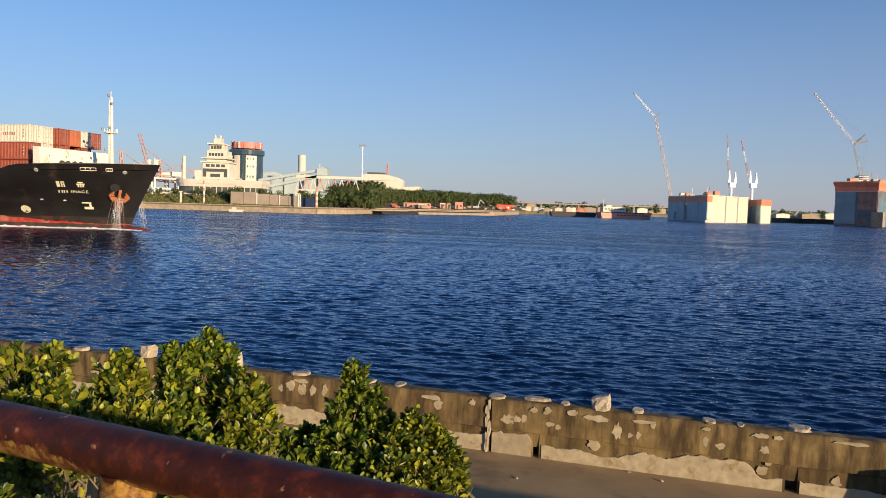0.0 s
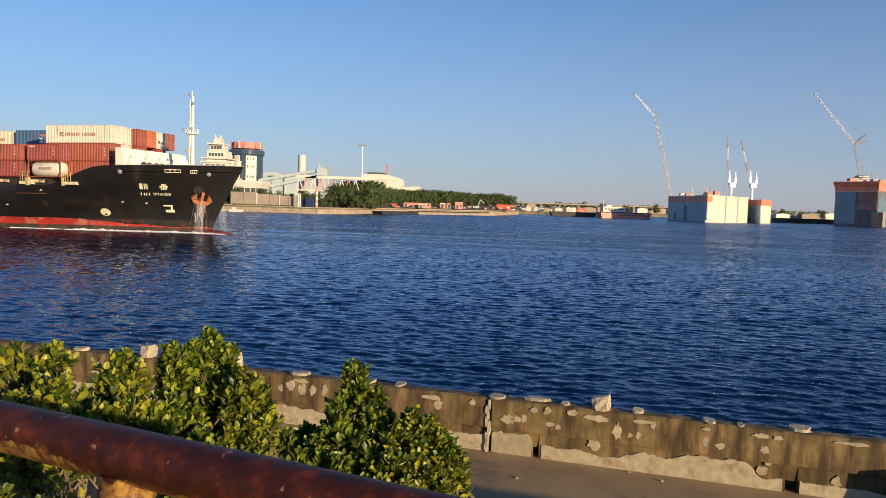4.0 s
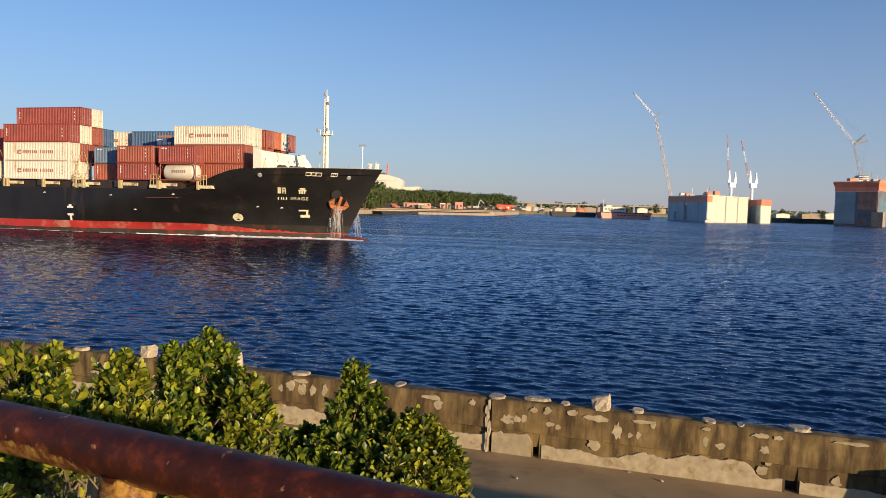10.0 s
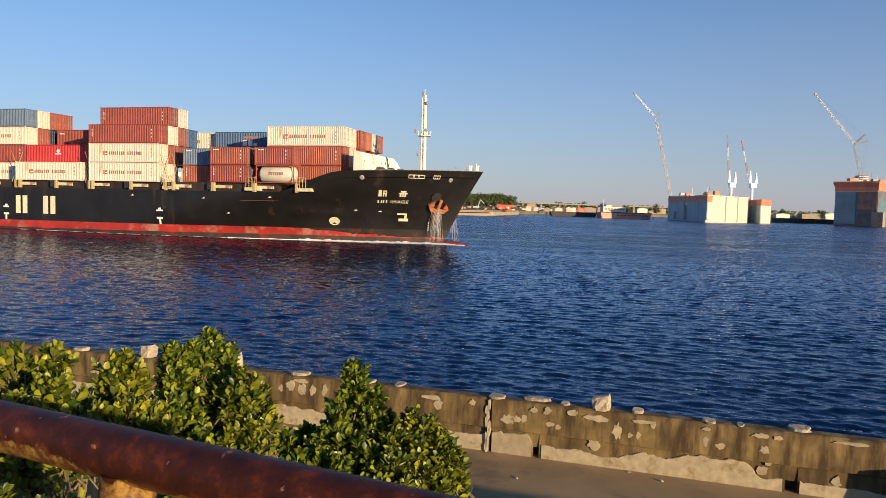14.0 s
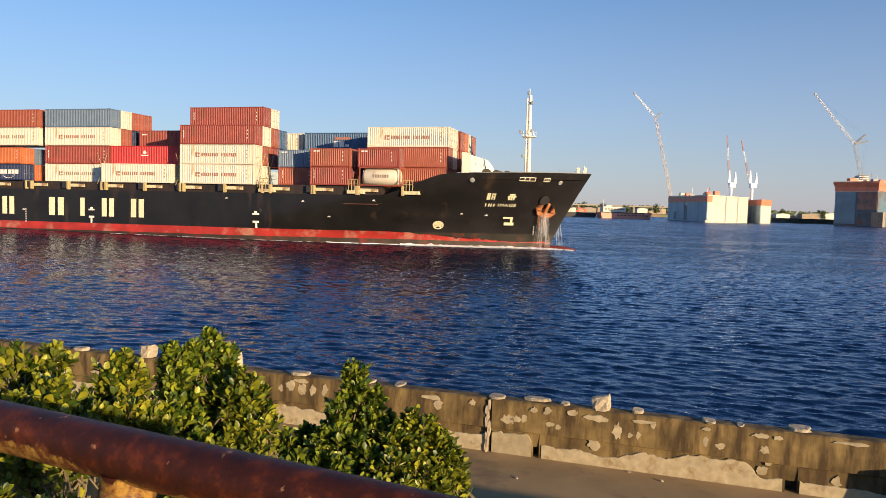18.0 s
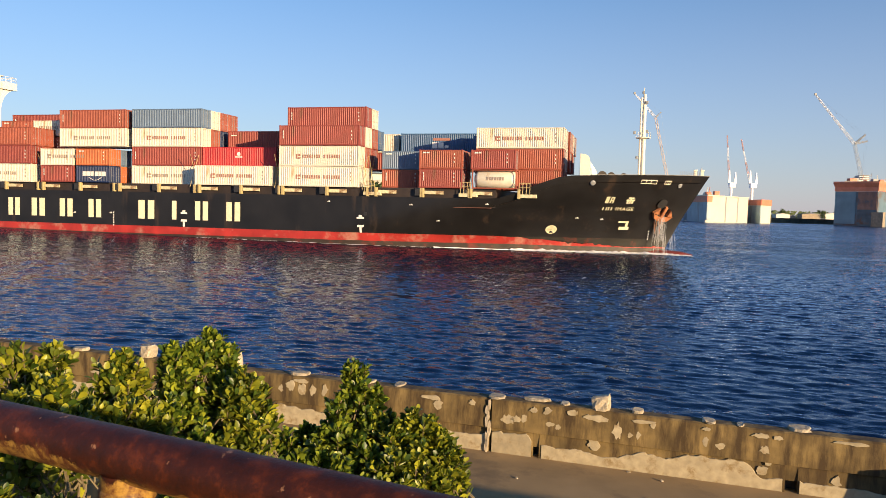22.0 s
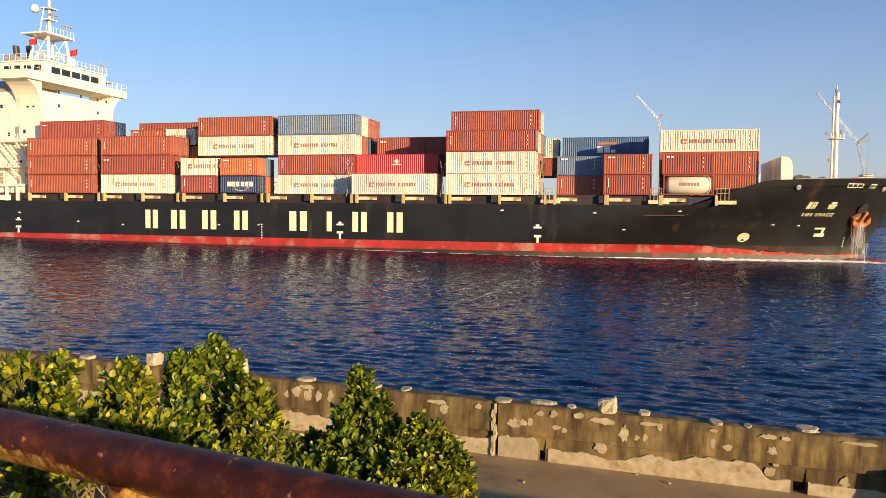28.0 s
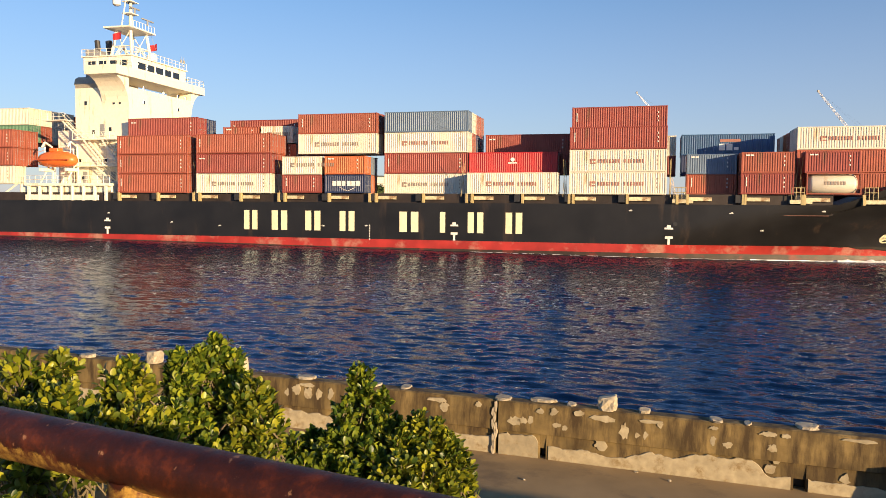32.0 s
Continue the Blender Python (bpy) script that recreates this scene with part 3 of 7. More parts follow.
def half_beam(x, z):
    k = min(max((z - 0.5) / 9.5, 0), 1)
    k = k * k * (3 - 2 * k) * 0.6 + k * 0.4
    par = 25.4 * k - 3.5
    p = 1.45 + 1.7 * k
    end = stem_x(z)
    if x > par:
        return HB * max(0.0, 1 - ((x - par) / (end - par)) ** p)
    if x < -95:
        return HB * (1 - (0.35 * (1 - k) + 0.1) * ((-95 - x) / 31) ** 2)
    return HB


def deck_z(x):
    if x < 20.5:
        return 6.45
    if x < 29.5:
        t = (x - 20.5) / 9
        return 6.45 + 3.05 * (t * t * (3 - 2 * t) * 0.5 + t * 0.5)
    return 9.5 + (x - 29.5) * 0.031


def hull_band(low, high, rows, u0=0.0, u1=1.0, n=90, sides=(-1, 1)):
    """Hull plating between two levels, which are functions of x, on both sides, over a stretch of the hull's length."""
    sh = Shape()
    for side in sides:
        rings = []
        for i in range(n + 1):
            u = u0 + (u1 - u0) * i / n
            f = 1 - (1 - u) ** 1.35
            ring = []
            for r in range(rows + 1):
                x = -126 + 172 * f
                for _ in range(3):
                    z = low(x) + (high(x) - low(x)) * r / rows
                    x = -126 + (stem_x(z) + 126) * f
                ring.append((x, side * half_beam(x, z), z))
            rings.append(ring if side < 0 else ring[::-1])
        sh.rings(rings, closed=False)
    return sh


def boot_z(x):
    return 1.6


def band_z(x):
    """Upper edge of the dark band near the water, level with the sea in spite of the trim."""
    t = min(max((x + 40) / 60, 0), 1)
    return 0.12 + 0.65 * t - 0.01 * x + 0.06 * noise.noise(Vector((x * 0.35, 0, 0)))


def red_z(x):
    """Upper edge of the red: full height amidships, worn down to a thin line towards the bow."""
    t = min(max((x - 21) / 14, 0), 1)
    full = boot_z(x) - band_z(x)
    rag = 0.35 * noise.noise(Vector((x * 0.8, 4, 0))) + 0.2 * noise.noise(Vector((x * 2.3, 8, 0)))
    return band_z(x) + full * min(1.0, max(0.06, 1 - t * 0.9 + rag * min(1, t * 4)))


ship = on_ship(thing("container_ship", "black-hulled container ship with red boot topping under way, loaded deck", "ship"))
part("hull", hull_band(boot_z, deck_z, 14), HULL, ship, "black painted hull plating with rust streaks", smooth=True)
part("boot_topping", hull_band(band_z, red_z, 3), BOOT, ship, "faded red boot topping at the waterline", smooth=True)
part("bow_topping", hull_band(red_z, boot_z, 3, 0.70, 1.0, 120), OLIVE, ship, "worn dark paint above the waterline at the bow", smooth=True)
part("waterline_growth", hull_band(lambda x: -2.5, band_z, 4), WATERLINE_DARK, ship, "dark brown band along the waterline", smooth=True)
dk = Shape()
dk.box(-126, 20, -11.0, 11.0, 5.2, 5.3)
fo = []
for i in range(25):
    x = 20 + 26 * i / 24
    fo.append((x, half_beam(x, deck_z(x)) * 0.985, deck_z(x) - 0.9))
dk.rings([[(x, -y, z) for x, y, z in fo], [(x, y, z) for x, y, z in fo]], closed=False)
part("deck", dk, DECKGREEN, ship)

# ---------- containers ----------
CW = 2.44
L40, L20 = 11.55, 5.74


def tall(length):
    """Height of a box: the long ones are high cubes."""
    return 2.74 if length > 8 else 2.46


MESHES = {}


def cached(key, build, material, smooth=False):
    if key not in MESHES:
        MESHES[key] = build().mesh(key[0], material, smooth)
    return MESHES[key]


def side_wall(length):
    """Corrugated side sheet in the plane y = 0, facing -y."""
    sh = Shape()
    CH = tall(length)
    n = int(round((length - 0.3) / 0.278))
    step = (length - 0.3) / n
    pts = []
    for i in range(n):
        x = 0.15 + i * step
        pts += [(x, 0.0), (x + step * 0.28, 0.0), (x + step * 0.5, 0.045), (x + step * 0.78, 0.045)]
    pts.append((length - 0.15, 0.0))
    sh.rings([[(x, y, 0.18) for x, y in pts], [(x, y, CH - 0.14) for x, y in pts]], closed=False)
    return sh


def frame_shape(length):
    sh = Shape()
    CH = tall(length)
    for y in (0.0, CW - 0.16):
        for x in (0.0, length - 0.16):
            sh.box(x, x + 0.16, y, y + 0.16, 0.1, CH - 0.1, 0.02)
            for z in (0.0, CH - 0.12):
                sh.box(x - 0.01, x + 0.18, y - 0.01, y + 0.17, z, z + 0.12, 0.015)
        sh.box(0.16, length - 0.16, y + 0.02, y + 0.12, 0.02, 0.2, 0.015)
        sh.box(0.16, length - 0.16, y + 0.03, y + 0.11, CH - 0.16, CH - 0.02, 0.015)
    for x in (0.02, length - 0.12):
        for z0, z1 in ((0.02, 0.18), (CH - 0.16, CH - 0.02)):
            sh.box(x, x + 0.1, 0.16, CW - 0.16, z0, z1, 0.015)
    return sh


def door_leaf(length):
    """One leaf of the door end in the plane x = 0, facing +x, with three raised panels."""
    sh = Shape()
    CH = tall(length)
    for y in (0.0,):
        sh.box(-0.07, -0.02, y, y + CW / 2 - 0.18, 0.19, CH - 0.17, 0.015)
        for k in range(3):
            z = 0.35 + k * 0.27 * CH
            sh.box(-0.02, -0.005, y + 0.08, y + CW / 2 - 0.26, z, z + 0.2 * CH, 0.004)
    return sh


def end_panel(length):
    """Closed end in the plane x = 0: one corrugated sheet."""
    sh = Shape()
    CH = tall(length)
    n = 8
    w = (CW - 0.34) / n
    prof = []
    for k in range(n):
        y = 0.17 + k * w
        prof += [(0.02, y), (0.02, y + w * 0.3), (0.055, y + w * 0.45), (0.055, y + w * 0.85)]
    prof.append((0.02, CW - 0.17))
    sh.rings([[(x, y, z) for x, y in prof] + [(0.09, CW - 0.17, z), (0.09, 0.17, z)] for z in (0.19, CH - 0.17)])
    return sh


def bar_shape(length):
    sh = Shape()
    CH = tall(length)
    sh.tube((0.01, 0, 0.1), (0.01, 0, CH - 0.1), 0.02, n=5)
    sh.box(-0.005, 0.03, -0.05, 0.2, 1.0, 1.05)
    return sh


def roof_shape(length):
    sh = Shape()
    CH = tall(length)
    sh.box(0.12, length - 0.12, 0.11, CW - 0.11, CH - 0.06, CH - 0.025)
    sh.box(0.12, length - 0.12, 0.11, CW - 0.11, 0.1, 0.16)
    return sh


MARKS = {}


def marking(kind, length):
    """Plain bars that stand for the painted marks on a box side (facing -y)."""
    out = []
    y0, y1 = -0.012, 0.02

    def bar(x0, x1, z0, z1):
        out.append(Shape().box(x0, x1, y0, y1, z0, z1))

    if kind == "line":          # one row of bars with a square sign before it
        x, h = length * 0.22, 0.62
        bar(x, x + 0.2, 1.0, 1.0 + h)
        bar(x + 0.3, x + 0.62, 1.0, 1.0 + h * 0.28)
        bar(x + 0.3, x + 0.62, 1.0 + h * 0.55, 1.0 + h)
        x += 0.95
        for w in (0.5, 0.52, 0.5, 0.5, 0, 0.62, 0.18, 0.5, 0.5):
            if not w:
                x += 0.4
                continue
            bar(x, x + 0.16, 1.08, 1.56)
            if w > 0.2:
                bar(x + w - 0.16, x + w, 1.08, 1.56)
            x += w + 0.17
    elif kind == "tall":        # upright strip of small marks near the aft end
        for k in range(3):
            bar(0.56, 0.66, 0.95 + k * 0.38, 1.27 + k * 0.38)
    elif kind == "small":
        bar(0.5, 0.9, 2.0, 2.16)
        bar(1.0, 1.35, 2.0, 2.16)
    elif kind == "corner":
        for k in range(3):
            bar(length - 1.12, length - 1.0, 0.8 + k * 0.5, 1.0 + k * 0.5)
    elif kind == "broad":       # broad block of bars
        x = length * 0.2
        for w in (0.5, 0.6, 0.5, 0, 0.5, 0.5, 0.6):
            if w:
                bar(x, x + w, 0.95, 1.6)
            x += w + 0.12
        for k in range(9):
            a = radians(200 + k * 16)
            bar(length * 0.55 + 1.2 * math.cos(a), length * 0.55 + 1.2 * math.cos(a) + 0.22, 1.25 + 0.95 * math.sin(a), 1.33 + 0.95 * math.sin(a))
    elif kind == "block":       # three broad blocks
        for x0, x1, z1 in ((0.41, 0.475, 1.45), (0.49, 0.555, 1.45), (0.57, 0.62, 1.0)):
            bar(length * x0, length * x1, 0.6, z1)
    elif kind == "blockred":
        bar(length * 0.42, length * 0.64, 1.7, 2.05)
    elif kind == "dot":
        bar(length * 0.45, length * 0.55, 1.25, 1.4)
        out.append(Shape().prism([(length * 0.5 + 0.28 * math.cos(a * math.pi / 4), 1.75 + 0.28 * math.sin(a * math.pi / 4)) for a in range(8)], y0, y1))
    return out


COLOUR_WORDS = {"maroon": "maroon", "brown": "rust-brown", "red": "bright red", "white": "cream-white", "blue": "blue", "navy": "navy blue", "grey": "blue-grey", "orange": "orange-brown", "green": "faded green"}


def container(x, inset, tier, colour, length=L40, marks=(), z=None):
    """A box on the ship: x of its aft end, inset of its starboard side from the hull side, tier from 0."""
    m = CONT[colour]
    long = "forty-foot" if length > 8 else "twenty-foot"
    ob = thing("shipping_container", COLOUR_WORDS[colour] + " " + long + " corrugated steel shipping container stacked on deck", "container", "containers on the ship")
    L = round(length, 2)
    part("frame", cached(("frame", L, colour), lambda: frame_shape(length), m), m, ob)
    w = cached(("side_wall", L, colour), lambda: side_wall(length), m)
    part("side_wall", w, m, ob).matrix_basis = pose(0, 0.03, 0)
    part("side_wall", w, m, ob).matrix_basis = pose(length, CW - 0.03, 0, 0, 0, 180)
    e = cached(("door_leaf", L, colour), lambda: door_leaf(length), m)
    for y0 in (0.17, CW / 2 + 0.01):
        leaf_ = part("door_leaf", e, m, ob)
        leaf_.matrix_basis = pose(length, y0, 0)
        for y in (0.25, 0.71):
            part("locking_bar", cached(("locking_bar", L), lambda: bar_shape(length), GREY), GREY, leaf_).matrix_basis = pose(0, y, 0)
    part("end_panel", cached(("end_panel", L, colour), lambda: end_panel(length), m), m, ob)
    part("roof", cached(("roof", L, colour), lambda: roof_shape(length), m), m, ob)
    for kind, mm in marks:
        key = (kind, L, mm.name)
        if key not in MARKS:
            MARKS[key] = [b.mesh("marking_bar", mm) for b in marking(kind, length)]
        for me in MARKS[key]:
            part("marking_bar", me, mm, ob)
    zz = (7.6 if length > 8 else 7.68) + tier * (tall(length) + 0.01) if z is None else z
    return on_ship(ob, pose(x, -HB + inset, zz))


YM = (("line", MARK_RED), ("corner", MARK_GREY))
YG = (("line", MARK_GREY), ("corner", MARK_GREY))
T = (("tall", MARK_WHITE), ("corner", MARK_WHITE))
SM = (("small", MARK_WHITE), ("corner", MARK_WHITE))
ROW = 2.54
STOW = [
    # aft end x, row from starboard, tier, colour, length, marks
    (-74.5, 0, 0, "brown", L40, T), (-74.5, 0, 1, "brown", L40, T), (-74.5, 0, 2, "brown", L40, T), (-74.5, 1, 3, "maroon", L40, SM), (-74.5, 2, 3, "navy", L40, ()), (-74.5, 1, 2, "brown", L40, ()),
    (-61.55, 0, 0, "white", L40, YG), (-61.55, 0, 1, "maroon", L40, SM), (-61.55, 0, 2, "brown", L40, T), (-61.55, 1, 2, "brown", L40, ()), (-61.55, 1, 1, "brown", L40, ()), (-61.55, 1, 0, "white", L40, ()),
    (-60.6, 3, 3, "maroon", L40, T), (-63.0, 6, 3, "white", L40, ()), (-54.0, 3, 2, "grey", L20, ()),
    (-48.3, 0, 0, "maroon", L20, T), (-48.3, 0, 1, "white", L20, YG), (-42.05, 0, 0, "navy", L20, (("broad", MARK_WHITE),)), (-42.05, 0, 1, "orange", L20, SM), (-42.05, 1, 0, "orange", L20, ()), (-42.05, 1, 1, "grey", L20, ()), (-48.3, 1, 0, "brown", L20, ()), (-48.3, 1, 1, "brown", L20, ()),
    (-47.1, 1, 2, "white", L40, YG), (-47.1, 1, 3, "brown", L40, T), (-47.1, 2, 2, "brown", L40, ()), (-47.1, 2, 3, "maroon", L40, ()),
    (-34.45, 1, 0, "white", L40, YG), (-34.45, 1, 1, "maroon", L40, T), (-34.45, 1, 2, "white", L40, YM), (-34.45, 1, 3, "grey", L40, ()),
    (-34.45, 2, 1, "maroon", L40, ()), (-34.45, 2, 2, "brown", L40, ()), (-34.45, 3, 2, "navy", L40, ()), (-34.45, 4, 2, "maroon", L40, ()), (-34.45, 2, 3, "white", L40, ()), (-34.45, 3, 3, "brown", L40, ()), (-34.45, 4, 3, "brown", L40, ()), (-34.45, 2, 0, "white", L40, ()),
    (-22.4, 0, 0, "white", L40, YM), (-22.75, 1, 1, "red", L40, (("dot", MARK_WHITE),)), (-22.75, 1, 0, "white", L40, ()), (-21.6, 3, 2, "maroon", L40, SM), (-21.6, 3, 1, "maroon", L40, ()), (-21.6, 2, 1, "maroon", L40, ()), (-21.6, 4, 2, "maroon", L40, ()),
    (-9.45, 0, 0, "white", L40, YM), (-9.45, 0, 1, "white", L40, YM), (-9.45, 0, 2, "maroon", L40, T), (-9.45, 1, 3, "maroon", L40, T), (-9.45, 1, 0, "white", L40, ()), (-9.45, 1, 1, "brown", L40, ()),
    (-9.45, 1, 2, "white", L40, ()), (-9.45, 2, 2, "brown", L40, ()), (-9.45, 3, 2, "blue", L40, ()), (-9.45, 2, 3, "white", L40, ()), (-9.45, 2, 1, "maroon", L40, ()),
    (-8.0, 5, 2, "white", L40, YM), (-8.0, 5, 1, "maroon", L40, ()),
    (4.5, 1, 0, "brown", L20, T), (4.5, 1, 1, "grey", L20, SM), (10.45, 1, 0, "brown", L20, ()), (10.45, 1, 1, "maroon", L20, ()), (4.2, 4.6, 2, "blue", L40, (("block", MARK_WHITE), ("blockred", MARK_RED))), (4.2, 4.6, 1, "navy", L40, ()), (4.2, 5.6, 2, "maroon", L40, ()),
    (10.45, 0, 0, "maroon", L20, T), (10.45, 0, 1, "brown", L20, SM),
    (17.3, 0, 1, "maroon", L20, SM), (17.1, 1.6, 0, "brown", L40, ()), (17.1, 1.6, 1, "brown", L40, SM), (17.1, 1.6, 2, "white", L40, YM), (17.1, 2.6, 2, "white", L40, ()), (17.1, 2.6, 1, "white", L40, ()), (17.1, 2.6, 0, "brown", L40, ()),
    (17.3, 4, 2, "brown", L40, ()), (17.3, 5, 2, "orange", L40, ()), (17.3, 6, 2, "white", L40, ()), (17.3, 7, 2, "brown", L40, ()), (17.3, 4, 1, "brown", L40, ()), (17.3, 6, 1, "maroon", L40, ()),
]
for x, row, tier, colour, length, marks in STOW:
    container(x, 0.1 + row * ROW, tier, colour, length, marks)
container(-60.3, 0.1 + 2 * ROW, 2, "brown", L20, SM, 14.87)
container(-54.2, 0.1 + 2 * ROW, 2, "white", 5.0, YG, 14.87)
container(-54.4, 0.1 + 2 * ROW, 1, "brown", L20, T, 12.3)
# stacks abaft the superstructure
for row, tier, colour, marks in ((0, 0, "white", YG), (0, 1, "brown", T), (0, 2, "brown", T), (1, 1, "brown", ()), (1, 2, "brown", ()), (3, 3, "green", ()), (3, 4, "white", ()), (4, 3, "brown", ()), (4, 4, "white", ()), (5, 3, "white", ()), (5, 4, "white", ()), (6, 3, "brown", ()), (6, 4, "white", ())):
    container(-104.4 if row < 2 else -108.5, 0.1 + row * ROW, tier, colour, L40, marks, 8.9 + tier * 2.75 - 1.2 * (row > 2))
for tier in (2, 3, 4):
    container(-103.0, 0.1 + 7 * ROW, tier, "maroon", L40, (), 8.9 + tier * 2.75 - 1.5)
# ---------- tank container ----------
tank = thing("tank_container", "cream-white tank container in a steel frame on the foredeck", "container", "containers on the ship")
fr = Shape()
CH = tall(L20)
for y in (0.0, CW - 0.14):
    for x in (0.0, L20 - 0.14):
        fr.box(x, x + 0.14, y, y + 0.14, 0, CH, 0.02)
    fr.box(0.14, L20 - 0.14, y + 0.02, y + 0.12, 0.02, 0.16, 0.01)
    fr.box(0.14, L20 - 0.14, y + 0.02, y + 0.12, CH - 0.14, CH - 0.02, 0.01)
for x in (0.02, L20 - 0.12):
    fr.box(x, x + 0.1, 0.14, CW - 0.14, 0.02, 0.16)
    fr.box(x, x + 0.1, 0.14, CW - 0.14, CH - 0.14, CH - 0.02)
part("frame", fr, CONT["brown"], tank)
vs = Shape()
vs.rings([[(x, CW / 2 + r * math.cos(a * math.pi / 12), CH / 2 + r * math.sin(a * math.pi / 12)) for a in range(24)] for x, r in ((0.25, 0.3), (0.32, 0.75), (0.5, 1.05), (0.75, 1.15), (5.0, 1.15), (5.25, 1.05), (5.42, 0.75), (5.48, 0.3))])
part("vessel", vs, CONT["white"], tank, "rounded cream tank vessel", smooth=True)
for k in range(7):
    b = Shape()
    b.box(1.9 + k * 0.33, 2.12 + k * 0.33, 0.04, 0.09, 1.1, 1.5)
    part("marking", b, MARK_GREY, tank)
on_ship(tank, pose(17.5, -HB + 0.1, 7.68))

# ---------- fittings along the hull ----------
coam = Shape()
coam.box(-106, 20.5, -HB + 0.7, HB - 0.7, 5.3, 7.66)
part("hatch_coaming", coam, mat("dark_brown_coaming", (0.035, 0.025, 0.022), 0.6, var=0.3, scale=0.7), ship, "dark hatch coaming below the boxes")
PLATE = mat("pale_yellow_plate", (0.62, 0.55, 0.36), 0.6, var=0.2, stain=(0.25, 0.14, 0.07), amount=0.3)
ped_post, ped_plate, ped_box = Shape(), Shape(), Shape()
ped_post.box(0, 0.32, 0, 0.5, 0, 1.22, 0.02)
ped_plate.box(0.36, 2.9, 0.25, 0.45, 0.42, 0.86, 0.02)
ped_box.box(-0.9, -0.1, 0.1, 0.5, 0.2, 1.15, 0.03)
pm, pl, pb = ped_post.mesh("post", PEDESTAL), ped_plate.mesh("plate", PLATE), ped_box.mesh("locker", DARK)
for x0 in (-74.5, -61.3, -48.1, -34.9, -21.9, -9.1, 4.4, 10.8, 17.2):
    for dx in ((0.0, 6.5) if x0 < 0 else (0.0,)):
        o = part("pedestal", pm, PEDESTAL, ship, "ochre container pedestal")
        o.matrix_basis = pose(x0 + dx, -HB + 0.06, 6.45)
        part("plate", pl, PLATE, o)
        part("locker", pb, DARK, o)
    e = part("pedestal", pm, PEDESTAL, ship, "ochre container pedestal")
    e.matrix_basis = pose(x0 + (12.3 if x0 < 0 else 6.2), -HB + 0.06, 6.45)
# crossed lashing rods before the end walls of the outer stacks
rod = Shape()
rod.tube((0, 0.15, 0), (0, 2.3, 4.6), 0.035, n=5)
rod2 = Shape()
rod2.tube((0, 2.3, 0), (0, 0.15, 4.6), 0.035, n=5)
rm1, rm2 = rod.mesh("lashing_rod", PEDESTAL), rod2.mesh("lashing_rod", PEDESTAL)
for xe in (-62.1, -48.9, -23.2, -10.2, 2.6, 17.1):
    for row in (0, 1):
        for me in (rm1, rm2):
            part("lashing_rod", me, PEDESTAL, ship).matrix_basis = pose(xe, -HB + 0.1 + row * ROW, 7.3)
# yellow rails round the forward lashing platforms
for x0 in (3.0, 16.0, 23.6):
    for k in range(4):
        r = Shape()
        r.tube((x0 + k * 0.45, -HB + 0.15, 7.0), (x0 + k * 0.45, -HB + 0.15, 8.5), 0.045, n=5)
        part("rail_post", r, PEDESTAL, ship)
    for z in (7.9, 8.45):
        r = Shape()
        r.tube((x0, -HB + 0.15, z), (x0 + 1.35, -HB + 0.15, z), 0.045, n=5)
        part("lashing_rail", r, PEDESTAL, ship, "yellow lashing platform rail")
    f = Shape()
    f.box(x0 - 0.2, x0 + 2.2, -HB + 0.1, -HB + 0.9, 6.6, 7.05, 0.03)
    part("platform", f, PLATE, ship)


def hull_spot(x, z, out=0.03):
    """A pose on the starboard plating: x along the hull forward, y up, z out of the plating."""
    p = Vector((x, -half_beam(x, z), z))
    a = Vector((x + 0.4, -half_beam(x + 0.4, z), z)) - p
    b = Vector((x, -half_beam(x, z + 0.4), z + 0.4)) - p
    a.normalize()
    nrm = a.cross(b).normalized()
    b = nrm.cross(a)
    m = Matrix((a, b, nrm)).transposed().to_4x4()
    m.translation = p + nrm * out
    return m


def flat(name, rects, material, m, label="", depth=0.02):
    sh = Shape()
    for x0, x1, y0, y1 in rects:
        sh.box(x0, x1, y0, y1, -depth, depth)
    o = part(name, sh, material, ship, label)
    o.matrix_basis = m
    return o


# the owner's lettering stands as plain upright bars
for x0, x1 in ((-54.1, -51.9), (-49.9, -47.4), (-44.9, -42.5), (-39.9, -37.6), (-31.5, -28.7), (-25.9, -25.2), (-22.3, -20.1), (-17.4, -15.1)):
    w, h = x1 - x0, 2.65
    rects = [(0, w, 0, h)] if w < 1 else [(0.04 * w, 0.40 * w, 0, h), (0.60 * w, 0.96 * w, 0, h)]
    flat("lettering_block", rects, LETTER, hull_spot(x0, 2.62), "pale yellow painted block on the hull")
# tug marks: a T below a short bar
for x in (-76.2, -24.0, 2.5):
    flat("tug_mark", [(-0.14, 0.14, 0, 0.75), (-0.45, 0.45, 0.75, 1.05)], MARK_WHITE, hull_spot(x, 1.62), "white letter T on the hull")
    flat("arrow_mark", [(-0.5, 0.5, 0, 0.22), (-0.22, 0.22, 0.22, 0.5)], MARK_WHITE, hull_spot(x, 3.45))
for x, z in ((-42.2, 3.2), (-36.0, 3.3), (-65.5, 3.4), (-57.8, 3.0), (13.0, 3.4), (19.5, 5.7), (9.5, 5.4), (-76, 4.6), (30.5, 4.2), (33.6, 4.1), (-2, 5.6)):
    flat("draught_mark", [(-0.22, 0.22, 0, 0.08), (-0.06, 0.14, 0.1, 0.17)], MARK_WHITE, hull_spot(x, z))
for x in (-35.6, 39.4):
    flat("draught_scale", [(0, 0.12, k * 0.36, k * 0.36 + 0.2) for k in range(6)], MARK_WHITE, hull_spot(x, 1.5), "upright row of draught marks")
port = Shape()
port.lathe([(0.26, -0.03), (0.26, 0.03)], n=14)
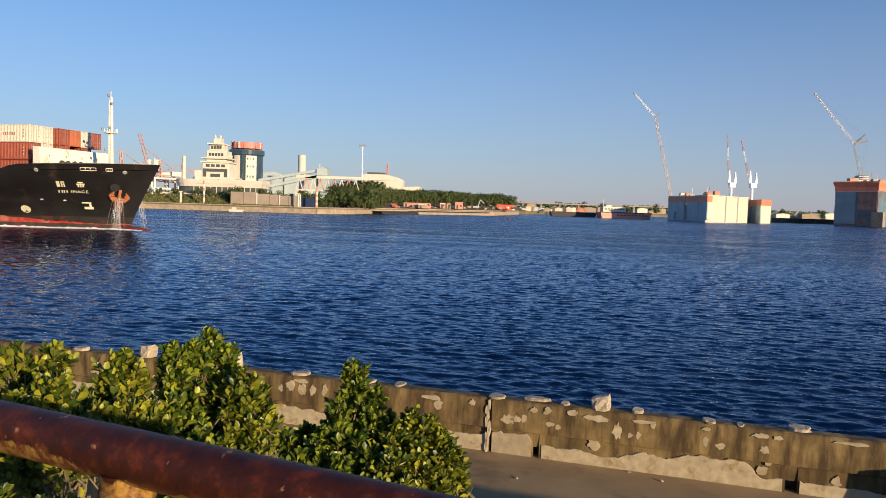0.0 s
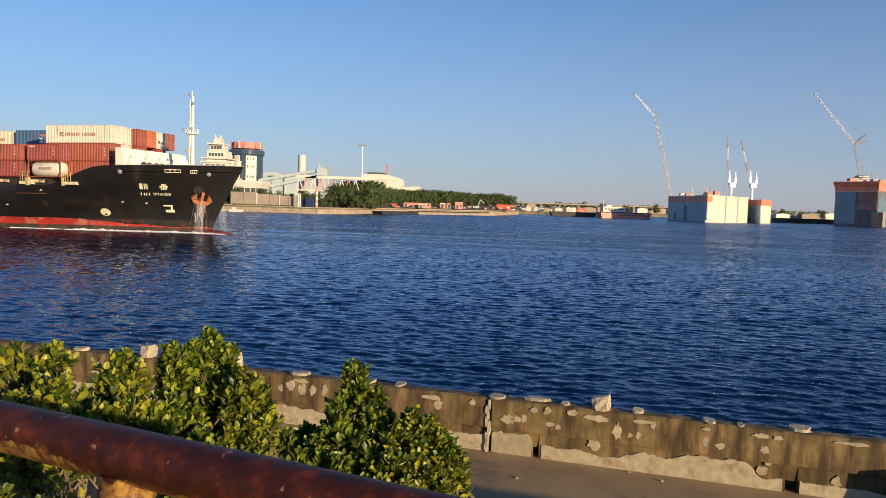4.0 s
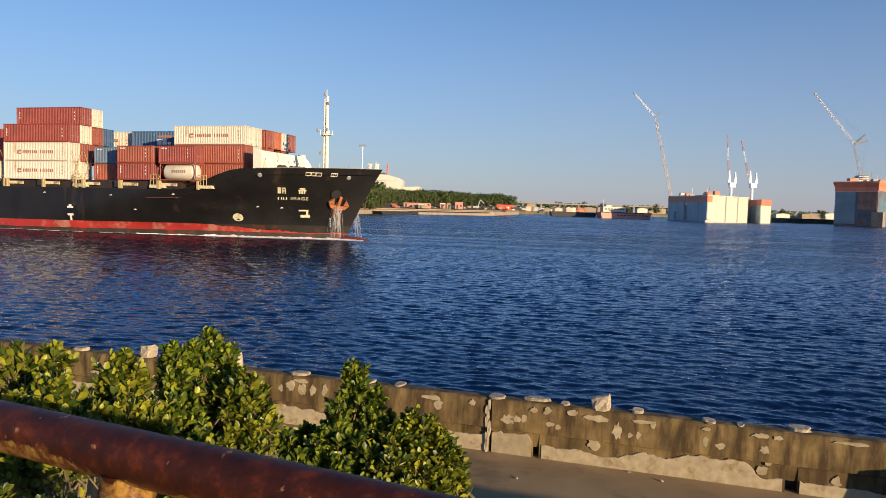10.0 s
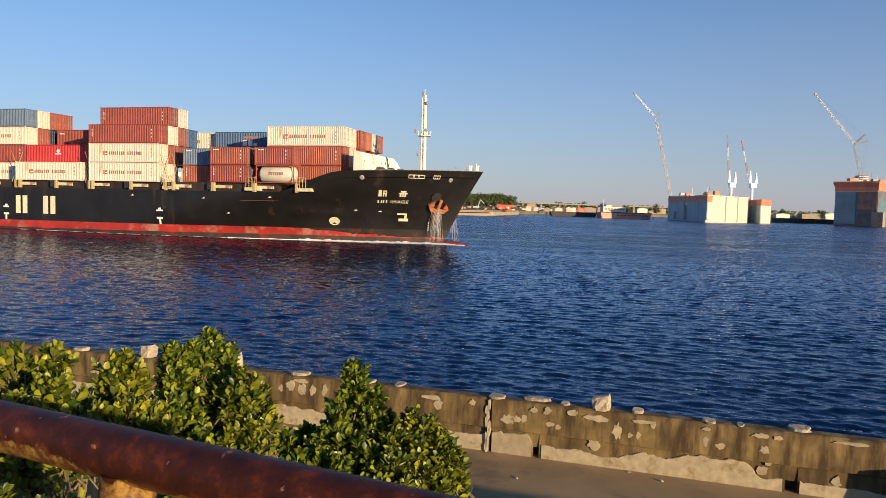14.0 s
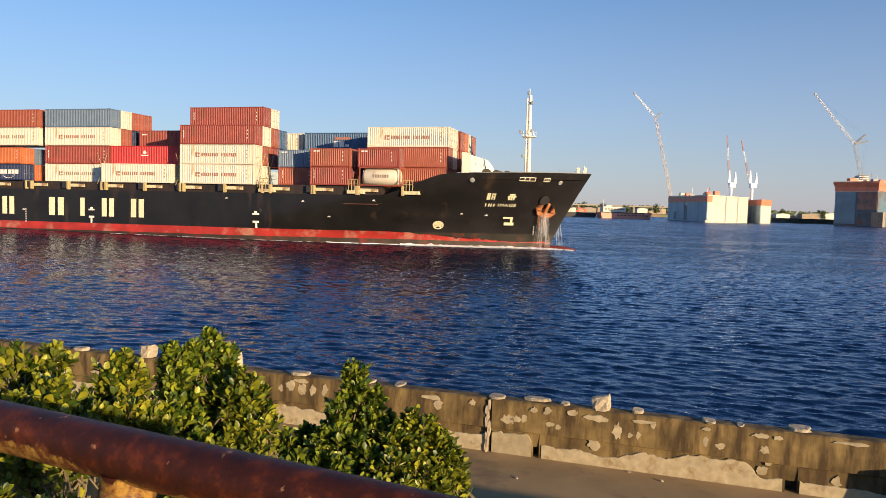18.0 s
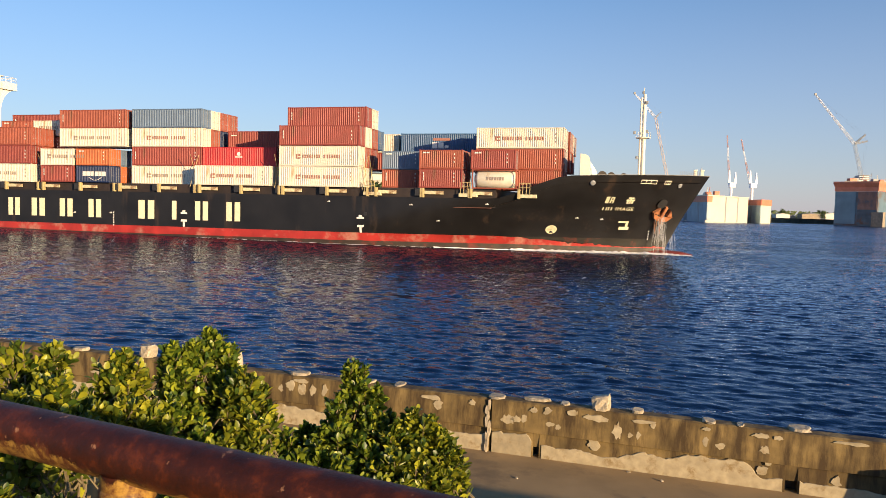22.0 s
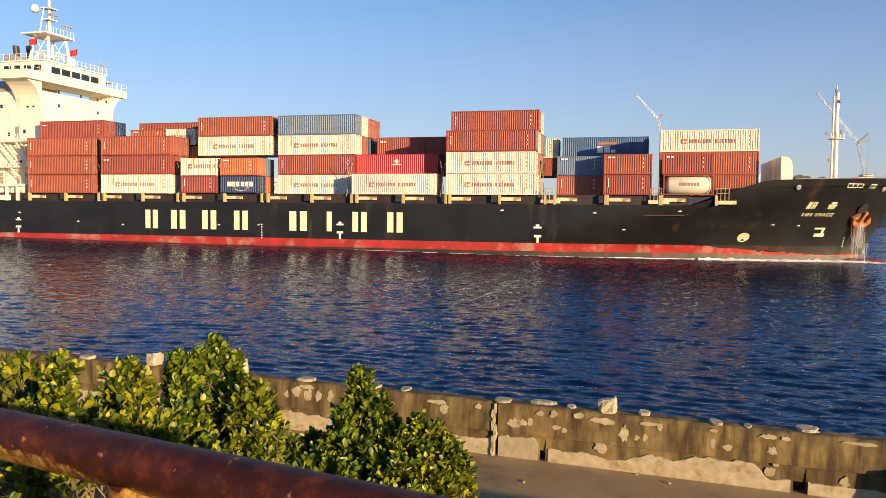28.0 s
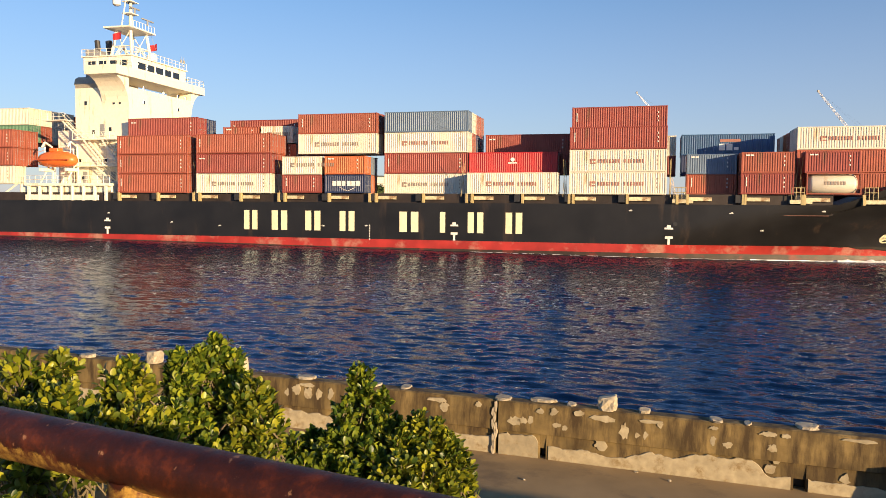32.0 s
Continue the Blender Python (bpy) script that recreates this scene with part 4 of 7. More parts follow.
part("mooring_hole", port, DARK, ship).matrix_basis = hull_spot(3.2, 4.1)
ring = Shape()
ring.lathe([(0.62, -0.02), (0.75, 0.02), (0.75, 0.03), (0.62, 0.03), (0.62, -0.02)], n=24)
for a in (45, 135):
    ring.box(-0.62, 0.62, -0.13, 0.13, -0.02, 0.03, m=pose(0, 0, 0, 0, 0, a))
part("thruster_mark", ring, LETTER, ship, "round white thruster mark with a cross").matrix_basis = hull_spot(27.2, 2.66)
flat("bulb_mark", [(-0.75, 0.65, 0.75, 0.98), (0.3, 0.62, 0.1, 0.78), (-0.5, 0.85, -0.35, 0.1)], LETTER, hull_spot(36.2, 3.1), "white bulbous bow mark")
# ship's name: bars for the first word and the large signs, letters for the second
nm = hull_spot(35.5, 5.35, 0.05)
flat("name_bars", [(-2.1, -1.95, 0, 0.5), (-1.65, -1.5, 0, 0.5), (-1.35, -1.2, 0, 0.5), (-0.95, -0.8, 0, 0.5)], LETTER, nm)
txt = bpy.data.curves.new("name_letters", "FONT")
txt.body, txt.size, txt.extrude, txt.space_character = "IMAGE", 0.8, 0.012, 1.12
txt.materials.append(LETTER)
o = new("name_letters", txt)
o.parent = ship
o.matrix_basis = hull_spot(35.2, 5.35, 0.05)
flat("name_sign", [(-0.5, -0.1, 0, 0.95), (0.05, 0.5, 0.75, 0.95), (0.05, 0.2, 0, 0.95), (0.35, 0.5, 0, 0.95), (0.05, 0.5, 0.35, 0.48)], LETTER, hull_spot(34.5, 6.25, 0.05) @ Matrix.Scale(1.15, 4))
flat("name_sign", [(-0.55, 0.55, 0.45, 0.62), (-0.35, 0.35, 0.75, 0.95), (-0.4, -0.2, 0, 0.45), (0.2, 0.4, 0, 0.45), (-0.1, 0.1, 0, 0.75)], LETTER, hull_spot(37.0, 6.25, 0.05) @ Matrix.Scale(1.1, 4))
for x0, x1 in ((38.3, 40.6), (41.2, 42.2)):
    w = x1 - x0
    flat("fairlead", [(0, w, 0, 0.08), (0, w, 0.5, 0.58), (0, 0.08, 0, 0.58), (w - 0.08, w, 0, 0.58), (w * 0.3, w * 0.36, 0, 0.5), (w * 0.6, w * 0.66, 0, 0.5)], CREAM, hull_spot(x0, 8.75, 0.04), "cream mooring fairlead frame")
    flat("opening", [(0.08, w - 0.08, 0.08, 0.5)], DARK, hull_spot(x0, 8.75, 0.02))
fl = Shape()
fl.lathe([(0.25, 0), (0.35, 0.1), (0.25, 0.18)], n=12)
for x in (32.6, 43.2):
    part("fairlead_ring", fl, GREY, ship).matrix_basis = hull_spot(x, 8.7, 0.03)

# anchor in its pocket
anc = Shape()
anc.box(-0.16, 0.16, -1.2, 0.9, 0.05, 0.38, 0.05)
anc.prism([(-1.15, -0.3), (-0.8, -1.05), (0, -1.35), (0.8, -1.05), (1.15, -0.3), (0.75, -0.55), (0, -0.8), (-0.75, -0.55)], 0.02, 0.42, "z")
anc.prism([(-1.15, -0.3), (-0.62, 0.55), (-0.55, -0.35)], 0.02, 0.4, "z")
anc.prism([(1.15, -0.3), (0.55, -0.35), (0.62, 0.55)], 0.02, 0.4, "z")
part("anchor", anc, RUSTY, ship, "rust-brown stockless anchor housed in the bow").matrix_basis = hull_spot(41.25, 5.3, 0.05) @ Matrix.Rotation(radians(-11), 4, "Z") @ Matrix.Diagonal((1.35, 1.0, 1.1, 1))
hp = Shape()
hp.lathe([(0.5, 0), (0.72, 0.12), (0.72, 0.2), (0.45, 0.22)], n=16)
part("hawse_pipe", hp, DARK, ship).matrix_basis = hull_spot(41.1, 6.35, 0.0)
st = Shape()
rs = random.Random(3)
for k in range(9):
    x, z = 40.5 + rs.uniform(-0.7, 1.0), rs.uniform(3.6, 5.4)
    st = Shape()
    st.box(x, x + rs.uniform(0.04, 0.14), -half_beam(x, z) - 0.03, -half_beam(x, z) + 0.05, z - rs.uniform(0.8, 1.8), z)
    part("rust_streak", st, RUSTY, ship, "rust streak below the anchor")

# fo'c'sle
bk = Shape()
bk.rings([[(31.0 + dx, y, z) for dx, z in ((0.7, 9.4), (0.12, 12.2), (0, 12.35), (-0.15, 12.35), (-0.15, 9.4))] for y in (-8.7, 7.6)])
part("breakwater", bk, CREAM, ship, "white steel breakwater plate across the foredeck")
bk = Shape()
bk.rings([[(x, y, 9.4), (x + 0.1, y, zt), (x - 0.1, y, zt), (x - 0.15, y, 9.4)] for x, y, zt in ((31.0, 7.6, 12.35), (31.05, 7.9, 12.2), (31.5, 8.3, 11.6), (31.9, 8.5, 10.8))])
part("breakwater_wing", bk, CREAM, ship)
bk = Shape()
bk.rings([[(x, -8.74, 9.4), (x, -8.74, zt), (x, -8.6, zt), (x, -8.6, 9.4)] for x, zt in ((30.9, 12.35), (31.5, 12.3), (31.85, 12.12), (32.05, 11.8), (32.15, 11.3), (32.2, 9.6))])
part("breakwater_wing", bk, CREAM, ship, "white side plate of the breakwater with a rounded corner")
for k in range(9):
    b = Shape()
    y = -7.8 + k * 1.8
    b.box(31.25, 31.42, y, y + 0.18, 10.4 + 0.5 * (k % 2), 10.75 + 0.5 * (k % 2))
    part("cleat", b, GREY, ship)
for x, y, r, h in ((33.5, -5, 0.55, 0.9), (34.6, -3.5, 0.5, 0.8), (34.2, 2.0, 0.55, 0.9), (36.2, -4.2, 0.4, 0.7), (33.0, -2, 0.45, 1.0), (35.4, 3.5, 0.4, 0.8)):
    w = Shape()
    w.rings([[(x + rr * math.cos(a * math.pi / 8), y + dy, 9.6 + rr * math.sin(a * math.pi / 8) + r * 0.4) for a in range(16)] for dy, rr in ((-0.7, r), (-0.6, r), (-0.58, r * 0.6), (0.58, r * 0.6), (0.6, r), (0.7, r))])
    w.box(x - 0.5, x + 0.5, y - 0.8, y + 0.8, 8.6, 9.4, 0.05)
    part("windlass", w, mat("dark_winch_paint", (0.07, 0.06, 0.05), 0.6), ship, "dark mooring winch drum", smooth=True)
fm = Shape()
fm.tube((38.5, -0.5, 9.0), (38.5, -0.5, 20.8), 0.3, 0.22, 14)
part("foremast", fm, CREAM, ship, "cream tubular foremast", smooth=True)
fm = Shape()
fm.tube((38.05, -0.55, 9.0), (38.1, -0.5, 20.4), 0.17, 0.13, 10)
part("mast_trunk", fm, CREAM, ship, smooth=True)
mp_ = Shape()
mp_.lathe([(0.3, 14.9), (0.95, 15.0), (1.0, 15.1), (0.3, 15.15)], 38.45, -0.55, 14)
part("mast_platform", mp_, CREAM, ship)
for a in range(8):
    ca, sa = math.cos(a * math.pi / 4), math.sin(a * math.pi / 4)
    mp_ = Shape()
    mp_.tube((38.45 + 0.95 * ca, -0.55 + 0.95 * sa, 15.05), (38.45 + 0.95 * ca, -0.55 + 0.95 * sa, 15.75), 0.03, n=4)
    part("platform_post", mp_, CREAM, ship)
for x, y, z in ((38.9, -1.45, 15.6), (37.3, -1.15, 15.5), (38.3, -0.95, 20.8), (38.8, -0.75, 19.5), (37.7, -0.95, 12.2)):
    l = Shape()
    l.box(x - 0.16, x + 0.16, y - 0.16, y + 0.16, z, z + 0.42, 0.04)
    part("mast_light", l, GREY, ship)
pole = Shape()
pole.tube((38.4, -0.5, 20.8), (38.4, -0.5, 21.7), 0.06, n=5)
pole.tube((38.7, -0.5, 16), (38.7, -0.5, 20.5), 0.04, n=4)
part("mast_pole", pole, CREAM, ship)
rl = Shape()
for k in range(14):
    x = 43.2 + k * 0.25
    for s in (-1, 1):
        y = s * max(half_beam(x, deck_z(x)) - 0.15, 0)
        if x < 46.4:
            rl = Shape()
            rl.tube((x, y, deck_z(x) - 0.1), (x, y, deck_z(x) + 0.6), 0.02, n=4)
            part("bow_rail_post", rl, GREY, ship)
part("cap_rail", hull_band(deck_z, lambda x: deck_z(x) + 0.07, 1, 0.84, 1.0, 60), GREY, ship, "worn pale cap rail along the bow bulwark", smooth=True)
for x, y in ((45.3, -0.35), (46.2, 0.3)):
    c = Shape()
    c.box(x - 0.17, x + 0.17, y - 0.2, y + 0.2, deck_z(x) - 0.3, deck_z(x) + 0.85, 0.04)
    c.box(x - 0.25, x + 0.25, y - 0.28, y + 0.28, deck_z(x) + 0.7, deck_z(x) + 0.9, 0.03)
    part("bow_chock", c, CREAM, ship, "short cream mooring post at the stem")
js = Shape()
js.tube((46.0, 0, 9.9), (46.1, 0, 11.2), 0.05, n=5)
part("jackstaff", js, CREAM, ship)
# bulb just breaking the surface
bb = Shape()
bb.rings([[(x, r * math.cos(a * math.pi / 8), -0.95 + 1.0 * r * math.sin(a * math.pi / 8)) for a in range(16)] for x, r in ((38, 1.2), (41, 1.15), (43.6, 1.0), (45.3, 0.62), (46.0, 0.12))])
part("bulbous_bow", bb, mat("dark_red_bulb_paint", (0.15, 0.028, 0.022), 0.5, var=0.3, scale=0.6, stain=(0.05, 0.035, 0.03), amount=0.5), ship, "red bulbous bow just awash", smooth=True)

# ---------- superstructure ----------
acc = Shape()
acc.prism([(-6.8, 6.4), (9.4, 6.4), (9.4, 23.6), (-6.8, 23.6)], -85.2, -75.6, "x")
part("accommodation_block", acc, CREAM, ship, "tall cream-white accommodation block")
base = Shape()
base.box(-92, -76.2, -10.2, 10.2, 6.4, 8.9, 0.05)
part("deckhouse", base, CREAM, ship)
aft = Shape()
aft.box(-90.5, -86.02, -4.5, 8, 8.9, 17.5, 0.05)
aft.box(-88.5, -86.02, -6.4, 8, 8.9, 14.5, 0.05)
part("engine_casing", aft, CREAM, ship)
br = Shape()
br.prism([(-10.4, 25.0), (12.6, 25.0), (12.6, 26.3), (-10.4, 26.3)], -80.5, -75.0, "x")
part("bridge_wing", br, CREAM, ship, "cream bridge deck with open wings")
for s, edge, tip in ((-1, -6.8, -10.4), (1, 9.4, 12.6)):
    fl_ = Shape()
    out = [(edge, 25.0)] + [(edge + (tip - edge) * (1 - math.cos(a)), 25.0 - 4.6 * (1 - math.sin(a)) * 1.0) for a in [math.pi / 2 * k / 8 for k in range(8, -1, -1)]]
    fl_.prism(out if s > 0 else out[::-1], -80.3, -75.62, "x")
    part("wing_bracket", fl_, CREAM, ship)
# rounded top of the cream block; its shade is put into the grey
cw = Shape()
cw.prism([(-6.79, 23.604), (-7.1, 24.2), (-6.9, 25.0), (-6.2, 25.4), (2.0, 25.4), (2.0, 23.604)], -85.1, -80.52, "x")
part("side_house", cw, mat("painted_shade_grey", (0.36, 0.33, 0.28), 0.6, var=0.1), ship, "rounded house behind the bridge wing, shade put into its grey")
wh = Shape()
wh.box(-84.0, -75.4, -6.4, 7.6, 26.3, 28.3, 0.08)
part("wheelhouse", wh, CREAM, ship, "wheelhouse with a row of dark windows")
for k in range(5):
    y = -5.0 + k * 2.2
    w = Shape()
    w.box(-75.41, -75.33, y, y + 1.9, 26.6, 27.6, 0.02)
    part("bridge_window", w, GLASS, ship, "dark bridge window")
for k in range(4):
    w = Shape()
    w.box(-83 + k * 1.9, -81.7 + k * 1.9, -6.47, -6.39, 26.85, 27.7, 0.02)
    part("bridge_window", w, GLASS, ship)
top = Shape()
top.box(-84.2, -75.2, -6.6, 7.8, 28.3, 28.45)
part("monkey_island", top, CREAM, ship)
for x0, y0, x1, y1, z in ((-75.3, -6.5, -75.3, 7.7, 28.45), (-84.1, -6.5, -75.3, -6.5, 28.45), (-75.1, 7.7, -75.1, 12.5, 26.3), (-80.4, 12.5, -75.1, 12.5, 26.3), (-75.1, -10.3, -75.1, -6.6, 26.3), (-80.4, -10.3, -75.1, -10.3, 26.3), (-90.4, -4.4, -86.1, -4.4, 17.5)):
    rail = Shape()
    n = max(2, int(math.hypot(x1 - x0, y1 - y0) / 1.0))
    for k in range(n + 1):
        t = k / n
        rail.tube((x0 + (x1 - x0) * t, y0 + (y1 - y0) * t, z), (x0 + (x1 - x0) * t, y0 + (y1 - y0) * t, z + 1.05), 0.035, n=4)
    for h in (0.55, 1.05):
        rail.tube((x0, y0, z + h), (x1, y1, z + h), 0.03, n=4)
    part("railing", rail, CREAM, ship, "cream steel deck railing")
for y in (-3.5, 1.5, 5.5, 7.6):
    for z in (12.0, 15.2, 18.4, 21.4, 23.6):
        if (int(y * 2) + int(z)) % 3:
            w = Shape()
            w.box(-75.62, -75.54, y, y + 0.4, z, z + 0.55, 0.02)
            part("porthole", w, GLASS, ship)
for x, z in ((-83.5, 21.0), (-78.5, 21.0), (-77.4, 21.0), (-82.2, 16.6), (-80.0, 12.3), (-84.6, 12.3), (-79.2, 17.0), (-77.5, 9.6), (-84.2, 9.6)):
    w = Shape()
    w.box(x, x + 0.45, -6.87, -6.78, z, z + 0.6, 0.02)
    part("porthole", w, GLASS, ship)
for x, z in ((-80.8, 16.2), (-79.0, 9.0), (-84.0, 9.0)):
    w = Shape()
    w.box(x, x + 0.85, -6.86, -6.79, z, z + 1.9, 0.02)
    part("door", w, GREY, ship)
# outside stairs and galleries on the starboard side
for z, x0, x1 in ((11.6, -87.5, -76.5), (15.6, -84.5, -77.0), (18.6, -90.0, -85.8)):
    g = Shape()
    g.box(x0, x1, -8.4, -6.82, z, z + 0.14)
    n = int((x1 - x0) / 0.9)
    for k in range(n + 1):
        x = x0 + (x1 - x0) * k / n
        g.tube((x, -8.35, z + 0.14), (x, -8.35, z + 1.15), 0.035, n=4)
    for h in (0.6, 1.15):
        g.tube((x0, -8.35, z + h), (x1, -8.35, z + h), 0.035, n=4)
    part("gallery", g, CREAM, ship, "cream side gallery with railing")
for (xa, za), (xb, zb) in (((-77.2, 8.9), (-80.6, 11.7)), ((-79.0, 11.7), (-82.8, 15.7)), ((-83.2, 15.7), (-86.6, 18.7)), ((-79.5, 15.7), (-77.0, 12.5))):
    s = Shape()
    for y in (-8.2, -7.3):
        s.box(0, math.hypot(xb - xa, zb - za), y, y + 0.06, -0.12, 0.12, m=pose(xa, 0, za, 0, -math.degrees(math.atan2(zb - za, xb - xa)), 0))
        s.tube((xa, y, za + 1.0), (xb, y, zb + 1.0), 0.035, n=4)
    for k in range(10):
        t = (k + 0.5) / 10
        s.box(xa + (xb - xa) * t - 0.14, xa + (xb - xa) * t + 0.14, -8.2, -7.24, za + (zb - za) * t, za + (zb - za) * t + 0.04)
    part("stair", s, CREAM, ship, "cream outside stair")
# lower structure under the boat deck
for k in range(8):
    p = Shape()
    x = -90.6 + k * 1.95
    p.box(x, x + 0.35, -HB + 0.3, -HB + 0.7, 6.4, 8.6, 0.03)
    part("deck_post", p, CREAM, ship)
bd = Shape()
bd.box(-91, -76.0, -HB + 0.2, -6.8, 8.6, 9.0, 0.03)
bd.box(-91, -78, -HB + 0.35, -HB + 0.5, 6.5, 7.3, 0.02)
part("boat_deck", bd, CREAM, ship)
for k in range(14):
    b = Shape()
    x, z = -90 + k * 1.0, 6.7 + 0.5 * (k % 3)
    b.box(x, x + 0.7, -9.8 - 0.4 * (k % 2), -9.0, z, z + 0.9, 0.05)
    part("deck_locker", b, CREAM if k % 3 else PLATE, ship)
r = Shape()
for k in range(16):
    x = -91 + k
    r.tube((x, -HB + 0.25, 9.0), (x, -HB + 0.25, 10.1), 0.035, n=4)
for h in (9.55, 10.1):
    r.tube((-91, -HB + 0.25, h), (-76, -HB + 0.25, h), 0.03, n=4)
part("railing", r, CREAM, ship)
# lifeboat and davit
lb = Shape()
secs = []
for x, w, z0, z1 in ((-89.4, 0.25, 12.2, 13.1), (-88.9, 0.9, 11.7, 13.4), (-88.0, 1.25, 11.5, 13.7), (-86.0, 1.35, 11.4, 13.9), (-84.2, 1.25, 11.5, 13.7), (-83.2, 0.85, 11.7, 13.3), (-82.7, 0.2, 12.1, 12.9)):
    zc, h = (z0 + z1) / 2, (z1 - z0) / 2
    secs.append([(x, -9.6 + w * math.cos(a * math.pi / 8), zc + h * math.sin(a * math.pi / 8)) for a in range(16)])
lb.rings(secs)
boat = on_ship(thing("lifeboat", "orange enclosed lifeboat hanging in a cream davit", "lifeboat"))
part("hull", lb, ORANGE, boat, smooth=True)
c = Shape()
c.box(-87.2, -85.6, -10.2, -9.0, 13.7, 14.3, 0.1)
part("cockpit", c, ORANGE, boat)
b = Shape()
b.box(-89.0, -83.1, -11.02, -10.85, 12.4, 12.55, 0.02)
part("fender", b, mat("dark_orange", (0.4, 0.07, 0.02), 0.6), boat)
for x in (-88.4, -83.8):
    dv = Shape()
    dv.rod([(x, -8.0, 9.0), (x, -8.2, 14.6), (x, -9.6, 15.2), (x, -10.2, 14.4)], 0.16, 6)
    dv.tube((x, -9.6, 15.0), (x, -9.6, 13.5), 0.05, n=4)
    dv.tube((x, -10.6, 9.0), (x, -8.2, 12.5), 0.12, n=6)
    dv.box(x - 0.3, x + 0.3, -10.6, -8.4, 10.8, 11.3, 0.05)
    part("davit", dv, CREAM, ship, "cream lifeboat davit")
# radar mast
feet = ((-83.0, -1.5), (-79.0, -1.5), (-79.0, 3.6), (-83.0, 3.6))
tops = ((-82.2, -0.9), (-79.6, -0.9), (-79.6, 3.0), (-82.2, 3.0))
for i in range(4):
    (fx, fy), (tx, ty) = feet[i], tops[i]
    (gx, gy), (ux, uy) = feet[(i + 1) % 4], tops[(i + 1) % 4]
    rm = Shape()
    rm.tube((fx, fy, 28.4), (tx, ty, 33.6), 0.24, n=6)
    rm.tube((fx, fy, 28.4), ((tx + ux) / 2, (ty + uy) / 2, 31.2), 0.09, n=5)
    rm.tube(((tx + ux) / 2, (ty + uy) / 2, 31.2), (gx, gy, 28.4), 0.09, n=5)
    rm.tube(((fx + tx) / 2, (fy + ty) / 2, 31.0), ((gx + ux) / 2, (gy + uy) / 2, 31.0), 0.1, n=5)
    rm.tube((fx, fy, 28.4), (ux, uy, 33.6), 0.07, n=4)
    part("mast_frame", rm, CREAM, ship, "cream lattice side of the radar mast")
rp = Shape()
rp.box(-83.4, -78.4, -2.6, 3.8, 33.6, 33.85, 0.03)
for k in range(9):
    rp.tube((-78.5, -2.5 + k * 0.77, 33.8), (-78.5, -2.5 + k * 0.77, 34.8), 0.03, n=4)
rp.tube((-78.5, -2.5, 34.8), (-78.5, 3.7, 34.8), 0.03, n=4)
part("radar_platform", rp, CREAM, ship)
um = Shape()
um.tube((-81, 1, 33.8), (-81, 1, 40.2), 0.32, 0.2, 10)
um.tube((-81.6, -0.6, 33.8), (-81.3, 0.2, 38.5), 0.1, n=5)
um.box(-81.9, -80.2, 0, 2, 36.4, 36.55)
um.box(-81.9, -80.2, 0, 2, 38.3, 38.42)
part("mast_pole", um, CREAM, ship)
for (x, y, z), w in (((-79.2, 2.8, 35.2), 3.0), ((-80.4, 1.2, 36.8), 2.4)):
    s = Shape()
    s.box(x - 0.12, x + 0.12, y - w / 2, y + w / 2, z + 0.5, z + 0.72, 0.03)
    s.tube((x, y, z - 0.2), (x, y, z + 0.5), 0.15, n=8)
    part("radar_scanner", s, GREY, ship)
dm = Shape()
dm.lathe([(0.3, 37.4), (0.62, 37.6), (0.66, 38.1), (0.5, 38.55), (0.2, 38.75)], -82.2, -0.8, 14)
part("satellite_dome", dm, WHITE, ship, "white satellite dome", smooth=True)
dm = Shape()
dm.lathe([(0.3, 29.0), (0.8, 29.3), (0.8, 29.9), (0.5, 30.5), (0.2, 30.6)], -78.4, 2.8, 14)
part("satellite_dome", dm, CREAM, ship, smooth=True)
for y in (6.6, 7.4):
    s = Shape()
    s.tube((-75.6, y, 28.4), (-75.6, y, 30.6), 0.04, n=4)
    s.box(-75.75, -75.45, y - 0.15, y + 0.15, 29.6, 30.1, 0.04)
    part("signal_lamp", s, GREY, ship)
s = Shape()
s.tube((-78.6, 11.4, 26.3), (-78.6, 11.4, 27.8), 0.07, n=5)
s.box(-79.4, -77.8, 10.5, 12.4, 27.7, 27.85, 0.03)
part("wing_console", s, GREY, ship)
for y0 in (-3.4, 5.6):
    f = Shape()
    f.add([(-79.5 - k * 0.35, y0 + 0.12 * math.sin(k * 1.3), z) for k in range(5) for z in (31.6 - 0.05 * k, 32.7 - 0.08 * k)], [(2 * k, 2 * k + 1, 2 * k + 3, 2 * k + 2) for k in range(4)])
    f.add([(-79.5 - k * 0.35, y0 + 0.03 + 0.12 * math.sin(k * 1.3), z) for k in range(5) for z in (31.6 - 0.05 * k, 32.7 - 0.08 * k)], [(2 * k, 2 * k + 2, 2 * k + 3, 2 * k + 1) for k in range(4)])
    part("flag", f, CONT["red"], ship, "small red flag")
    h = Shape()
    h.tube((-79.5, y0, 31.2), (-79.5, y0 * 0.75, 33.6), 0.02, n=3)
    part("halyard", h, GREY, ship)
fn = Shape()
fn.prism([(-86.2, 23.6), (-83.6, 23.6), (-83.6, 29.6), (-84.2, 30.2), (-86.2, 30.2)], -3.2, 2.6)
part("funnel", fn, GREY, ship, "grey funnel casing behind the bridge")
for x, y in ((-84.3, -2.6), (-85.4, -1.2), (-84.4, 0.4), (-85.6, 1.6)):
    fn = Shape()
    fn.tube((x, y, 30.0), (x - 0.2, y, 32.2 + 0.2 * y), 0.42, n=10)
    part("exhaust_pipe", fn, DARK, ship, "sooty exhaust pipe")

